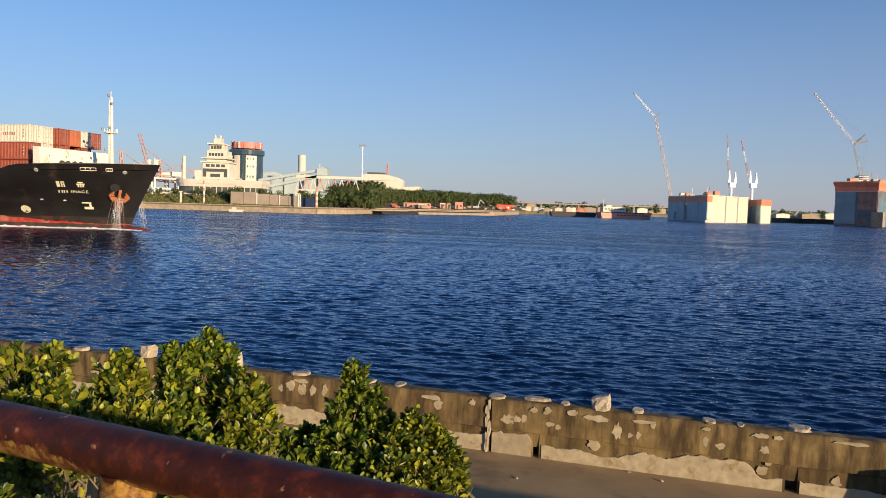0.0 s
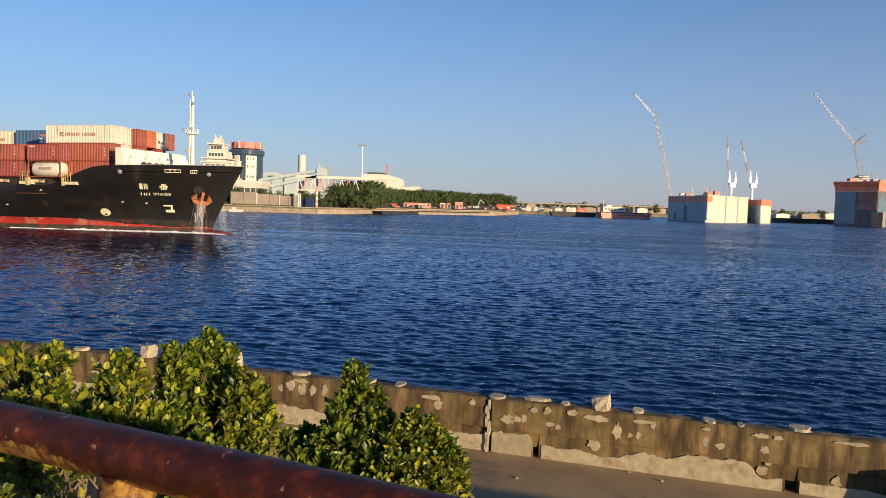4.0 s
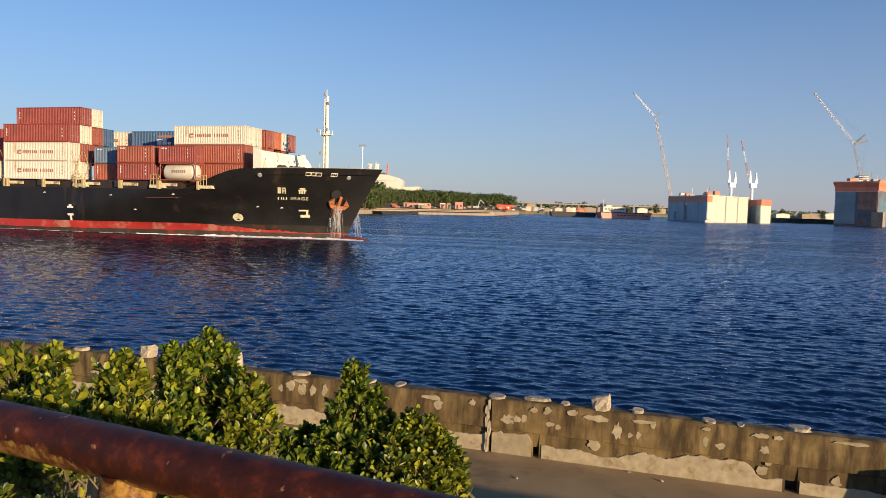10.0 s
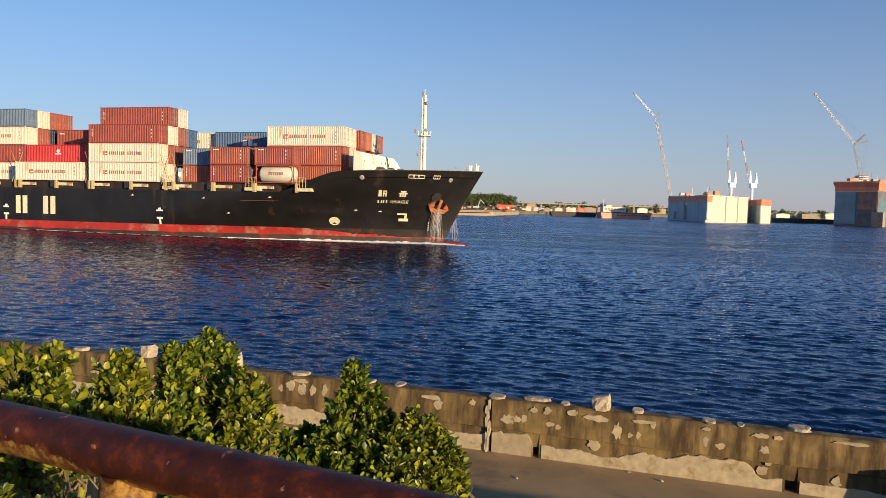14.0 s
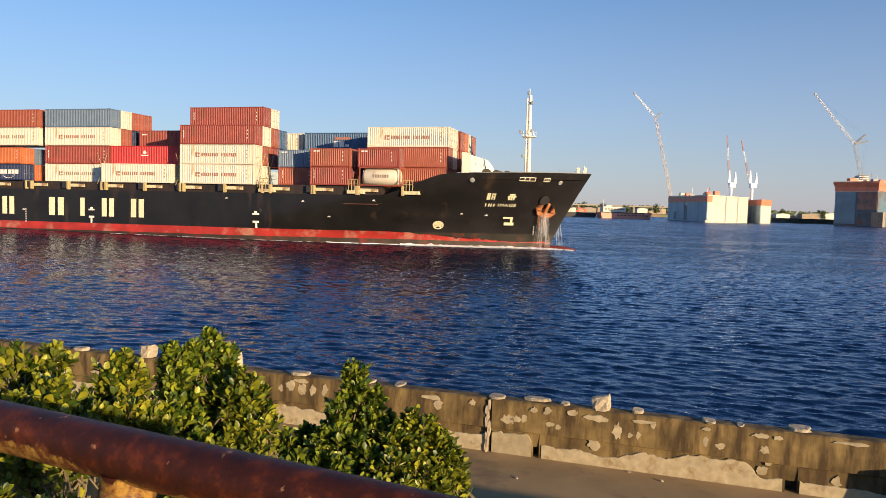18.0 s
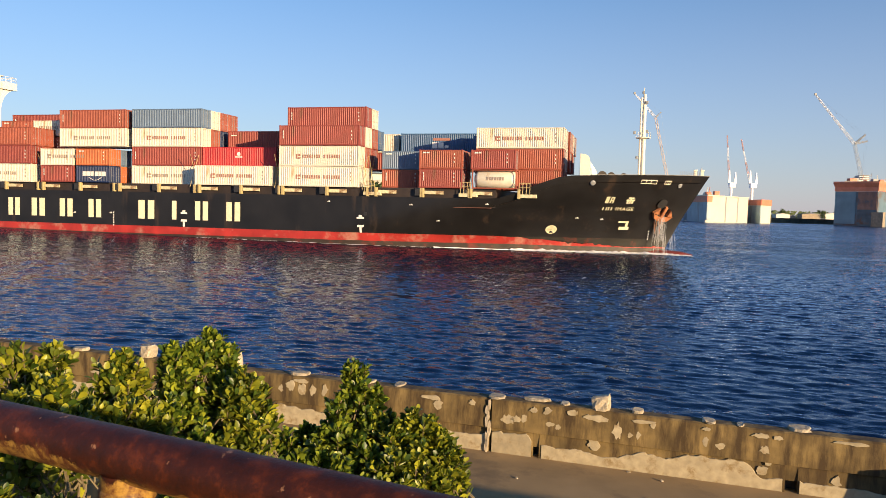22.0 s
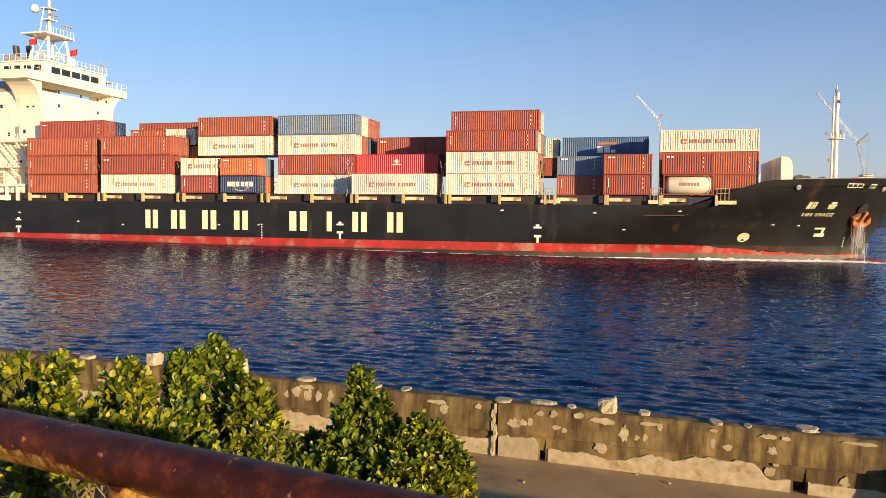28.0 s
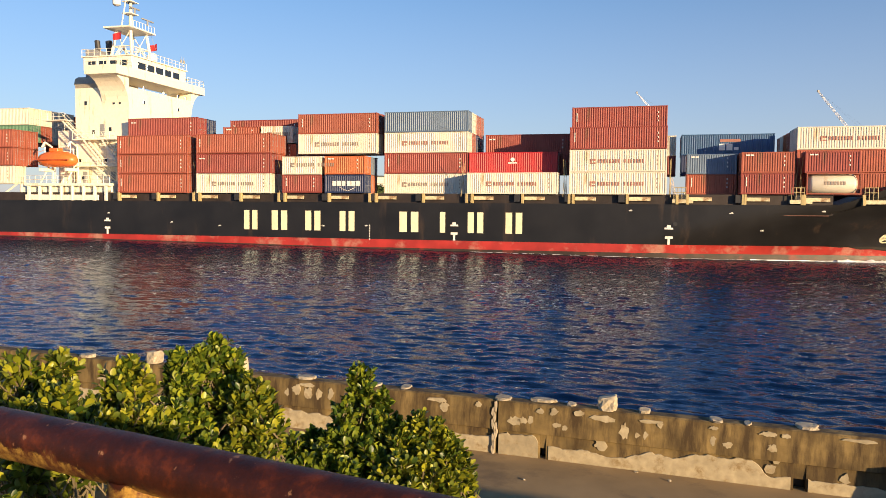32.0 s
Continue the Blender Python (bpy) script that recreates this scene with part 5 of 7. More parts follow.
# ---------- foam and falling water at the bow ----------
fs = Shape()
rf = random.Random(11)
def foam_strip(x0, x1, out0, out1, w, step=0.5, tall=1.0):
    n = int((x1 - x0) / step)
    ring = []
    for k in range(n + 1):
        x = x0 + (x1 - x0) * k / n
        o = out0 + (out1 - out0) * k / n
        ww = w * (0.35 + 0.9 * noise.noise(Vector((x * 0.9, 3, 1)))) * min(1, 4 * k / n + 0.1) + w * 0.3
        y = -half_beam(min(x, 40.4), 0.1) - o
        h = tall * (0.10 + 0.22 * abs(noise.noise(Vector((x * 1.7, 0, 5)))))
        ring.append([(x, y + 0.1, -0.45), (x, y + 0.02, -0.01 * x + h), (x, y - ww * 0.5, -0.01 * x + h * 0.7), (x, y - ww, -0.01 * x - 0.12)])
    fs.rings(ring, closed=False)
foam_strip(12, 42.5, 0.02, 0.05, 0.2, 0.5, 0.6)
foam_strip(-22, 11.8, 0.01, 0.02, 0.05, 0.5, 0.12)
foam_strip(22, 42.8, 0.25, 0.2, 1.3, 0.4, 1.5)
for k in range(260):
    x = rf.uniform(24, 45)
    y = -half_beam(min(x, 40), 0.1) - rf.uniform(0.1, 2.2)
    s = rf.uniform(0.05, 0.22)
    fs.add([(x - s * 2, y, -0.01 * x + 0.03), (x, y - s, -0.01 * x + 0.05), (x + s * 2, y, -0.01 * x + 0.03), (x, y + s, -0.01 * x + 0.05 + s * 0.6)], [(0, 1, 3), (1, 2, 3), (0, 3, 2)])
on_ship(solo("bow_wave_foam", fs, FOAM, "white broken foam along the moving hull", "foam", kind="stuff", smooth=True))
fall = Shape()
for k in range(75):
    x0, z0 = 41.1 + rf.uniform(-0.55, 0.6), rf.uniform(3.9, 5.0)
    y0 = -half_beam(min(x0, 41), z0) - 0.1
    dx, dy = rf.uniform(-0.9, 0.9), -rf.uniform(0.2, 1.3)
    pts = [(x0 + dx * t, y0 + dy * t, (z0 + 0.45) * (1 - t ** 1.7) - 0.4) for t in (0, 0.25, 0.5, 0.75, 1.0)]
    a, b = sorted((rf.randrange(0, 3), rf.randrange(2, 5)))
    fall.rod(pts[a:b + 1] if b > a else pts[:3], rf.uniform(0.006, 0.014), 4)
for k in range(40):
    x0, z0 = 42.2 + rf.uniform(-0.2, 0.3), rf.uniform(4.2, 5.0)
    dx, dy = rf.uniform(0.1, 1.1), rf.uniform(0.1, 1.0)
    fall.rod([(x0 + dx * t, half_beam(42, z0) + 0.15 + dy * t, (z0 + 0.3) * (1 - t ** 1.8) - 0.3) for t in (0, 0.3, 0.55, 0.8, 1.0)][k % 3:k % 3 + 3], rf.uniform(0.005, 0.012), 4)
on_ship(solo("anchor_wash", fall, SPRAY, "thin streams of wash water falling from the anchor", "water", kind="stuff"))
# ---------- far shore ----------
LAND = mat("sandy_quay_ground", (0.17, 0.13, 0.085), 0.95, var=0.3, scale=0.15, stain=(0.10, 0.13, 0.05), amount=0.6, stain_scale=0.06)
QUAY = mat("quay_edge_concrete", (0.33, 0.27, 0.2), 0.9, var=0.25, scale=0.6)
shore = [(-2600, 345), (-300, 332), (-127, 326), (-54, 321), (-43, 345), (-36, 389), (-5, 430), (30, 479), (58, 600), (122, 774), (420, 860), (2600, 950), (2600, 4100), (-2600, 4100)]
gr = Shape()
gr.prism(shore, -3, 2.4, "z")
solo("ground", gr, LAND, "low sandy land of the far harbour shore", kind="structure")
for (x0, y0), (x1, y1) in zip(shore[1:8], shore[2:9]):
    L = math.hypot(x1 - x0, y1 - y0)
    e = Shape()
    e.box(0, L, -0.9, -0.004, -2, 2.0, 0.05)
    e.box(0, L, -0.5, 0.6, 2.404, 2.8, 0.05)
    solo("quay_edge", e, QUAY, "pale weathered concrete quay edge", kind="structure", m=pose(x0, y0, 0, 0, 0, math.degrees(math.atan2(y1 - y0, x1 - x0))))

# the middle shore rises from its quay edge to a low bank
SHORE_BACK = 5.2
SAND = mat("brown_shore_sand", (0.15, 0.10, 0.065), 0.95, var=0.3, scale=0.25, stain=(0.09, 0.075, 0.04), amount=0.5, stain_scale=0.12)
EDGE_PTS = [(-43, 346), (-36, 390), (-5, 431), (30, 480), (58, 601), (70, 640)]
bk = Shape()
bk.rings([[(x, y, 2.41), (x - 3, y + 13, 3.9), (x - 4, y + 30, SHORE_BACK), (x - 10, y + 110, SHORE_BACK + 0.3), (x - 10, y + 112, 1.0), (x, y, 1.0)] for x, y in EDGE_PTS])
solo("shore_bank", bk, SAND, "brown sandy bank rising behind the beach", kind="structure")

FWHITE = mat("white_facade", (0.62, 0.59, 0.51), 0.6, var=0.06, scale=0.2)
FBAND = mat("facade_shade_band", (0.08, 0.09, 0.085), 0.4, var=0.1)
FRED = mat("red_crown_paint", (0.56, 0.19, 0.15), 0.5, var=0.1)
FGLASS = mat("blue_curtain_glass", (0.03, 0.06, 0.09), 0.1, var=0.2, scale=0.3, spec=0.8)
FCYAN = mat("pale_teal_cladding", (0.38, 0.46, 0.48), 0.5, var=0.1)
FGREY = mat("grey_brown_panel", (0.30, 0.25, 0.20), 0.7, var=0.12, scale=0.3)
REDPAINT = mat("red_structural_paint", (0.55, 0.11, 0.06), 0.5, var=0.15)
PALERED = mat("sun_bleached_red_paint", (0.55, 0.27, 0.21), 0.6, var=0.15)
ORANGEDECK = mat("orange_dock_paint", (0.62, 0.21, 0.125), 0.6, var=0.15, scale=0.2)
# stained grey-blue for the cream docks' sunless sides, shade put into the colour
DOCKSHADE = mat("shaded_dock_blue", (0.27, 0.40, 0.47), 0.6, var=0.15, scale=0.1, stain=(0.2, 0.16, 0.12), amount=0.3, stain_scale=0.08, streak=True)
DOCKWHITE = mat("cream_dock_paint", (0.62, 0.57, 0.47), 0.6, var=0.06, scale=0.1)
DOCKDARK = mat("dark_teal_dock_paint", (0.10, 0.17, 0.22), 0.6, var=0.2, scale=0.1, stain=(0.14, 0.08, 0.05), amount=0.45, stain_scale=0.06)
CRANEWHITE = mat("pale_crane_paint", (0.82, 0.84, 0.88), 0.5, var=0.1)
# far boom's blue-grey, with the haze of distance mixed into the colour
CRANEHAZE = mat("hazy_blue_grey_crane_paint", (0.40, 0.45, 0.50), 0.5, var=0.1)
CRANEYELLOW = mat("buff_crane_paint", (0.66, 0.52, 0.42), 0.5, var=0.1)


def windows(name, parent, rows, material=FBAND):
    """One pane a part, from rows of (x0, x1, z, height, count, y)."""
    for x0, x1, z, h, n, y in rows:
        w = (x1 - x0) / n
        sh = Shape()
        sh.box(0, w * 0.72, -0.12, 0.1, 0, h)
        me = sh.mesh(name, material)
        for k in range(n):
            part(name, me, material, parent).matrix_basis = pose(x0 + k * w + w * 0.14, y, z)


# stepped tower
tw = thing("tower_building", "white stepped tower building with projecting ledges on the shore", "building", m=pose(-108, 362, 2.4))
for n_, (x0, x1, z0, z1, d) in (("podium", (-9, 9, 0, 12.2, 26)), ("middle_block", (-6.2, 6.2, 12.2, 19.6, 16)), ("side_wing", (-10.2, -6.3, 12.2, 15.8, 12)), ("shaft", (-4.6, 4.6, 19.6, 25.2, 10)), ("lantern", (-3.4, 3.2, 25.2, 28.2, 8)), ("cap", (-1.7, 2.0, 28.2, 31.0, 5))):
    s = Shape()
    s.box(x0, x1, -d * 0.15, d * 0.85, z0, z1, 0.15)
    part(n_, s, FWHITE, tw)
for x0, x1, z in ((-6.6, 6.6, 21.2), (-7.2, 7.2, 19.4), (-4.0, 3.8, 27.9), (-9.6, 9.5, 12.0)):
    s = Shape()
    s.box(x0, x1, -3.2, 9, z, z + 0.7, 0.1)
    part("ledge", s, FWHITE, tw)
for x in (-1.3, 1.2):
    s = Shape()
    s.lathe([(0.5, 31.0), (0.7, 31.6), (0.4, 32.3), (0.1, 32.8)], x, 1, 8)
    part("finial", s, FWHITE, tw)
windows("window", tw, [(-3.6, 3.6, 22.6, 1.4, 5, -1.6), (-2.6, 2.6, 25.9, 1.5, 4, -1.3), (-4.8, 4.8, 17.4, 1.3, 4, -2.45), (-6.6, 6.6, 8.0, 3.6, 7, -3.95), (-6.6, 6.6, 3.5, 2.2, 7, -3.95)])
s = Shape()
s.box(-5.6, -4.2, -2.7, -2.38, 12.3, 16.6)
s.box(4.2, 5.6, -2.7, -2.38, 12.3, 16.6)
s.box(-4.2, 4.2, -2.7, -2.38, 15.2, 16.6)
s.box(-2.2, 2.2, -2.7, -2.38, 12.3, 14.2)
part("portal", s, FBAND, tw, "dark portal frame")

# drum-shaped office building
dr = thing("round_office_building", "round office building with glass bays and a red crown", "building", m=pose(-100.8, 388, 2.4))
s = Shape()
s.lathe([(8.2, 0), (8.2, 24.6)], n=36)
part("drum", s, FGLASS, dr, "dark blue glass curtain wall", smooth=True)
s = Shape()
s.lathe([(8.6, 24.6), (8.9, 25.0), (8.9, 27.2), (8.0, 27.6), (7.0, 28.0)], n=36)
part("upper_ring", s, FGLASS, dr)
for a0, a1 in ((-118, -98), (-78, -42), (-150, -132)):
    s = Shape()
    ring = []
    for k in range(7):
        a = radians(a0 + (a1 - a0) * k / 6)
        ring.append([(r * math.cos(a), r * math.sin(a), z) for r, z in ((8.25, 0), (8.75, 0), (8.75, 24.4), (8.25, 24.4))])
    s.rings(ring)
    part("white_bay", s, FWHITE, dr, "white wall bay with small windows")
for a in (-72, -63, -54):
    for z in (8.5, 13.5, 18.5, 22.3):
        s = Shape()
        s.box(-0.35, 0.35, -0.1, 0.12, 0, 1.1)
        part("window", s, FBAND, dr).matrix_basis = Matrix.Rotation(radians(a + 90), 4, "Z") @ pose(0, -8.78, z)
s = Shape()
s.lathe([(7.0, 28.0), (7.4, 28.1), (7.6, 31.0), (7.2, 31.0), (7.0, 28.4)], n=36)
part("crown", s, FRED, dr, "red parapet crown", smooth=True)
for a in range(-170, 10, 22):
    s = Shape()
    s.box(-0.45, 0.45, -0.15, 0.15, 28.0, 31.3)
    part("crown_rib", s, FWHITE if a % 4 == 0 and a % 3 else FRED, dr).matrix_basis = Matrix.Rotation(radians(a + 90), 4, "Z") @ pose(0, -7.7, 0)

# long low terminal with rounded end
lw = thing("terminal_building", "long low white terminal with a rounded end and window strip", "building", m=pose(-106, 352, 2.4))


def stadium(x0, x1, d, n=10):
    return [(x0 + d / 2 - d / 2 * math.sin(a), d / 2 - d / 2 * math.cos(a)) for a in [math.pi * k / n for k in range(n + 1)]] + [(x1, d), (x1, 0)]


for n_, z0, z1, g, m_ in (("lower_wall", 0, 4.6, 0.6, FWHITE), ("window_strip", 4.6, 8.0, 1.2, FBAND), ("upper_wall", 8.0, 9.4, 0.5, FWHITE), ("roof_slab", 9.4, 11.4, 0, FWHITE)):
    s = Shape()
    s.prism([(x, y) for x, y in stadium(-20 + g, 22 - g, 16 - 2 * g)], z0, z1, "z")
    part(n_, s, m_, lw, smooth=False).matrix_basis = pose(0, g, 0)
for k in range(12):
    s = Shape()
    s.box(-10 + k * 2.6, -9.7 + k * 2.6, 0.9, 1.3, 4.6, 8.0)
    part("mullion", s, FWHITE, lw)
s = Shape()
s.box(-30, -8, -3, 3, 4.3, 4.9, 0.1)
part("canopy", s, FWHITE, lw)

# screen wall of large panels
pw = thing("panel_screen", "row of grey-brown screen panels along the quay", "fence", m=pose(-93.8, 335, 2.4))
for k, (x0, x1, h) in enumerate(((0, 5.6, 6.0), (5.7, 11.2, 6.0), (11.9, 17.0, 5.4), (17.1, 21.2, 5.2), (21.8, 25.4, 4.9), (25.5, 29.2, 4.9))):
    s = Shape()
    s.box(x0, x1, 0, 0.4, 0, h, 0.04)
    part("panel", s, FGREY, pw)
for x, h in ((11.55, 5.8), (21.5, 5.3), (29.6, 6.0), (30.6, 5.8)):
    s = Shape()
    s.box(x - 0.25, x + 0.25, -0.3, 0.3, 0, h, 0.03)
    part("panel_post", s, FWHITE, pw)

for x, y, h, w in ((-104.2, 331, 10.2, 0.45), (-54.9, 328, 8.2, 0.5)):
    p = thing("striped_marker_post", "red and white banded marker post on the quay", "post", "marker posts", m=pose(x, y, 2.4))
    for k in range(7):
        s = Shape()
        s.tube((0, 0, h * k / 7), (0, 0, h * (k + 1) / 7), w, n=10)
        part("band", s, FWHITE if k % 2 else PALERED, p)
for x, y, h in ((-113.9, 330, 5.0), (-63.3, 331, 5.6)):
    s = Shape()
    s.tube((0, 0, 0), (0, 0, h), 0.45, n=8)
    s.box(-0.6, 0.6, -0.6, 0.6, h, h + 0.5, 0.1)
    solo("mooring_post", s, FWHITE, "white mooring post at the quay edge", "post", m=pose(x, y, 2.4))
s = Shape()
s.box(0, 6.2, 0, 3, 0, 4.2, 0.1)
s.box(0.4, 1.2, -0.05, 0, 0.3, 3.6)
solo("storage_tank_box", s, CONT["navy"], "dark blue storage box on the quay", "container", m=pose(-63.6, 336, 2.4))

# conveyor with lattice girder
cv = thing("conveyor_bridge", "white conveyor gallery on a red and white lattice girder", "conveyor", m=pose(0, 370, 0))
s = Shape()
s.box(-72, -24, -1.2, 1.2, 16.2, 17.6, 0.1)
part("gallery", s, FWHITE, cv)
s = Shape()
for a, b in (((-88, 11.0), (-62, 17.2)), ((-90, 14.4), (-60, 20.4))):
    L = math.hypot(b[0] - a[0], b[1] - a[1])
    s.box(0, L, -1.2, 1.2, -0.7, 0.7, 0.1, m=pose(a[0], 0, a[1], 0, -math.degrees(math.atan2(b[1] - a[1], b[0] - a[0])), 0))
part("inclined_gallery", s, FCYAN, cv, "inclined pale teal gallery")
for k in range(9):
    x = -72 + k * 3.4
    for (xa, za), (xb, zb) in (((x, 10.6), (x + 1.7, 16.2)), ((x + 1.7, 16.2), (x + 3.4, 10.6))):
        s = Shape()
        s.tube((xa, -1, za), (xb, -1, zb), 0.28, n=5)
        part("lattice_bar", s, PALERED if k % 2 else FWHITE, cv)
s = Shape()
s.box(-72, -41, -1.3, 1.3, 10.2, 10.9)
for x in (-72, -64, -56, -48, -42):
    s.box(x - 0.4, x + 0.4, -0.5, 0.5, 2.4, 10.4)
part("lower_chord", s, FWHITE, cv)
s = Shape()
s.box(-62, -57, -2, 2, 17.6, 21.0, 0.1)
s.box(-61, -60.5, -0.3, 0.3, 21, 23.5)
part("transfer_house", s, FCYAN, cv)

# towers, sheds and masts behind
s = Shape()
s.lathe([(3.0, 2.4), (3.0, 40.4), (2.6, 40.8)], -112.5, 600, 20)
solo("silo_tower", s, FWHITE, "tall white cylindrical silo tower behind the sheds", "tower", smooth=True)
for x0, x1, z1, y in ((-119, -107, 22.5, 500), (-106, -93, 20.0, 505), (-92, -78, 19.6, 500), (-82.5, -77.5, 26.8, 498)):
    s = Shape()
    s.prism([(x0, 2.4), (x1, 2.4), (x1, z1), ((x0 + x1) / 2, z1 + 1.0), (x0, z1)], y, y + 20)
    solo("teal_shed", s, FCYAN, "pale teal clad industrial shed", "shed", "teal sheds")
lm = thing("light_mast", "tall slender floodlight mast", "lamp mast", m=pose(-45.7, 420, 2.4))
s = Shape()
s.tube((0, 0, 0), (0, 0, 34.0), 0.5, 0.28, 8)
part("pole", s, CRANEWHITE, lm)
for k in range(5):
    s = Shape()
    s.box(-1.9 + k * 0.8, -1.3 + k * 0.8, -0.4, 0.4, 33.6, 34.6, 0.05)
    part("floodlight", s, GREY, lm)
wh_ = thing("warehouse", "cream-white warehouse with a low roof house", "warehouse", m=pose(0, 482, 2.4) @ Matrix.Scale(1.1, 4))
s = Shape()
s.prism([(-48, 0), (-24.6, 0), (-24.6, 16.4), (-27, 17.4), (-34, 19.0), (-46, 19.0), (-48, 18.0)], 0, 26)
part("hall", s, FWHITE, wh_)
s = Shape()
s.prism([(-24.4, 0), (-13.5, 0), (-13.5, 12.2), (-15.5, 12.8), (-24.4, 12.2)], 1, 20)
part("annex", s, FWHITE, wh_)
s = Shape()
s.box(-45, -35, 4, 18, 19.0, 20.2, 0.1)
part("roof_house", s, FBAND, wh_)
s = Shape()
s.tube((-33.5, 5, 17), (-33.5, 5, 25.0), 0.5, n=8)
part("vent_stack", s, REDPAINT, wh_)
windows("window", wh_, [(-23, -15, 9.2, 1.2, 5, 0.95)])
s = Shape()
s.tube((-239, 700, 2.4), (-239, 700, 42.4), 2.0, 1.5, 12)
solo("chimney", s, FWHITE, "white factory chimney in the distance", "chimney")


def gantry(x, y, h, up):
    g = thing("gantry_crane", "red and white ship-to-shore gantry crane far away", "crane", "gantry cranes", m=pose(x, y, 2.4))
    s = Shape()
    for a in (-9, 9):
        for b in (-12, 12):
            s.box(a - 0.9, a + 0.9, b - 0.9, b + 0.9, 0, h)
        s.box(a - 0.7, a + 0.7, -12, 12, h * 0.45, h * 0.45 + 1.6)
        s.box(a - 0.7, a + 0.7, -12, 12, h - 1.6, h)
        s.tube((a, -12, 2), (a, 12, h * 0.45), 0.5, n=4)
    part("portal_frame", s, FWHITE, g)
    s = Shape()
    s.truss((0, -14, h + 1), (0, -14 - 46 * math.cos(up), h + 1 + 46 * math.sin(up)), 3.4, 2.6, 10, 0.26)
    s.truss((0, -14, h + 1), (0, 18, h + 1), 3.4, 3.4, 7, 0.26)
    part("boom", s, PALERED, g)
    s = Shape()
    s.truss((0, -6, h), (0, -6, h + 20), 4, 1.5, 5, 0.5)
    s.tube((0, -6, h + 20), (0, -14 - 34 * math.cos(up), h + 34 * math.sin(up)), 0.35, n=4)
    s.tube((0, -6, h + 20), (0, 18, h + 2), 0.35, n=4)
    part("apex_frame", s, PALERED, g)
    s = Shape()
    s.box(-4, 4, 6, 16, h + 2, h + 7, 0.2)
    part("machine_house", s, FWHITE, g)
    return g


for x, y, h, up, rz in ((-472, 820, 52, 0.7, -55), (-430, 860, 44, 0.1, -60), (-385, 840, 38, 0.05, -60), (-345, 830, 30, 0.05, -60), (-322, 850, 22, 0.0, -60), (-300, 820, 22, 1.3, -60), (-282, 840, 18, 0.05, -60), (-262, 850, 17, 0.05, -60)):
    g = gantry(0, 0, h, up)
    g.matrix_basis = pose(x, y, 2.4, 0, 0, rz)

# ---------- trees ----------
BARK = mat("tree_bark", (0.10, 0.07, 0.045), 0.9, var=0.3)


def leaf_material(name, col, alt, rough=0.5, trans=0.25, bias=1.0):
    m = bpy.data.materials.new(name)
    m.use_nodes = True
    n, l = m.node_tree.nodes, m.node_tree.links
    b = n["Principled BSDF"]
    b.inputs["Roughness"].default_value = rough
    geo = n.new("ShaderNodeNewGeometry")
    info = n.new("ShaderNodeObjectInfo")
    add = n.new("ShaderNodeMath")
    add.operation = "ADD"
    l.new(geo.outputs["Random Per Island"], add.inputs[0])
    l.new(info.outputs["Random"], add.inputs[1])
    fr_ = n.new("ShaderNodeMath")
    fr_.operation = "FRACT"
    l.new(add.outputs[0], fr_.inputs[0])
    mx = n.new("ShaderNodeMix")
    mx.data_type = "RGBA"
    mx.inputs["A"].default_value, mx.inputs["B"].default_value = (*col, 1), (*alt, 1)
    few = n.new("ShaderNodeMath")
    few.operation = "POWER"
    few.inputs[1].default_value = bias
    l.new(fr_.outputs[0], few.inputs[0])
    l.new(few.outputs[0], mx.inputs["Factor"])
    l.new(mx.outputs["Result"], b.inputs["Base Color"])
    tr = n.new("ShaderNodeBsdfTranslucent")
    l.new(mx.outputs["Result"], tr.inputs["Color"])
    ms = n.new("ShaderNodeMixShader")
    ms.inputs["Fac"].default_value = trans
    l.new(b.outputs["BSDF"], ms.inputs[1])
    l.new(tr.outputs["BSDF"], ms.inputs[2])
    l.new(ms.outputs[0], n["Material Output"].inputs["Surface"])
    return m


FARLEAF = leaf_material("far_tree_foliage", (0.035, 0.065, 0.018), (0.09, 0.12, 0.03), 0.7, 0.15)


def tree(seed, height, spread):
    r = random.Random(seed)
    t = thing("tree", "dense dark green broadleaf tree on the far shore", "tree", "shore trees")
    s = Shape()
    s.tube((0, 0, 0), (0.15, 0, height * 0.35), height * 0.035, height * 0.02, 7)
    for k in range(5):
        a = k * 1.26 + r.uniform(-0.3, 0.3)
        s.tube((0.15, 0, height * 0.3), (spread * 0.5 * math.cos(a), spread * 0.5 * math.sin(a), height * r.uniform(0.55, 0.75)), height * 0.014, height * 0.005, 5)
    part("trunk", s, BARK, t)
    c = Shape()
    lobes = [(r.uniform(-0.62, 0.62) * spread, r.uniform(-0.5, 0.5) * spread, height * r.uniform(0.2, 0.85), r.uniform(0.24, 0.42) * spread) for _ in range(14)]
    for lx, ly, lz, lr in lobes:
        for _ in range(75):
            d = Vector((r.gauss(0, 1), r.gauss(0, 1), r.gauss(0, 1))).normalized()
            p = Vector((lx, ly, lz)) + d * lr * r.uniform(0.65, 1.1)
            if p.z < height * 0.02:
                continue
            w = height * r.uniform(0.022, 0.05)
            e1 = d.orthogonal().normalized()
            e1 = Matrix.Rotation(r.uniform(0, 6.28), 3, d) @ e1
            e2 = d.cross(e1)
            up = d * w * r.uniform(-0.3, 0.5)
            c.add([p - e1 * w, p - e2 * w * 0.7 + up, p + e1 * w + up * 0.5, p + e2 * w * 0.8], [(0, 1, 2, 3)])
    part("crown", c, FARLEAF, t)
    return t


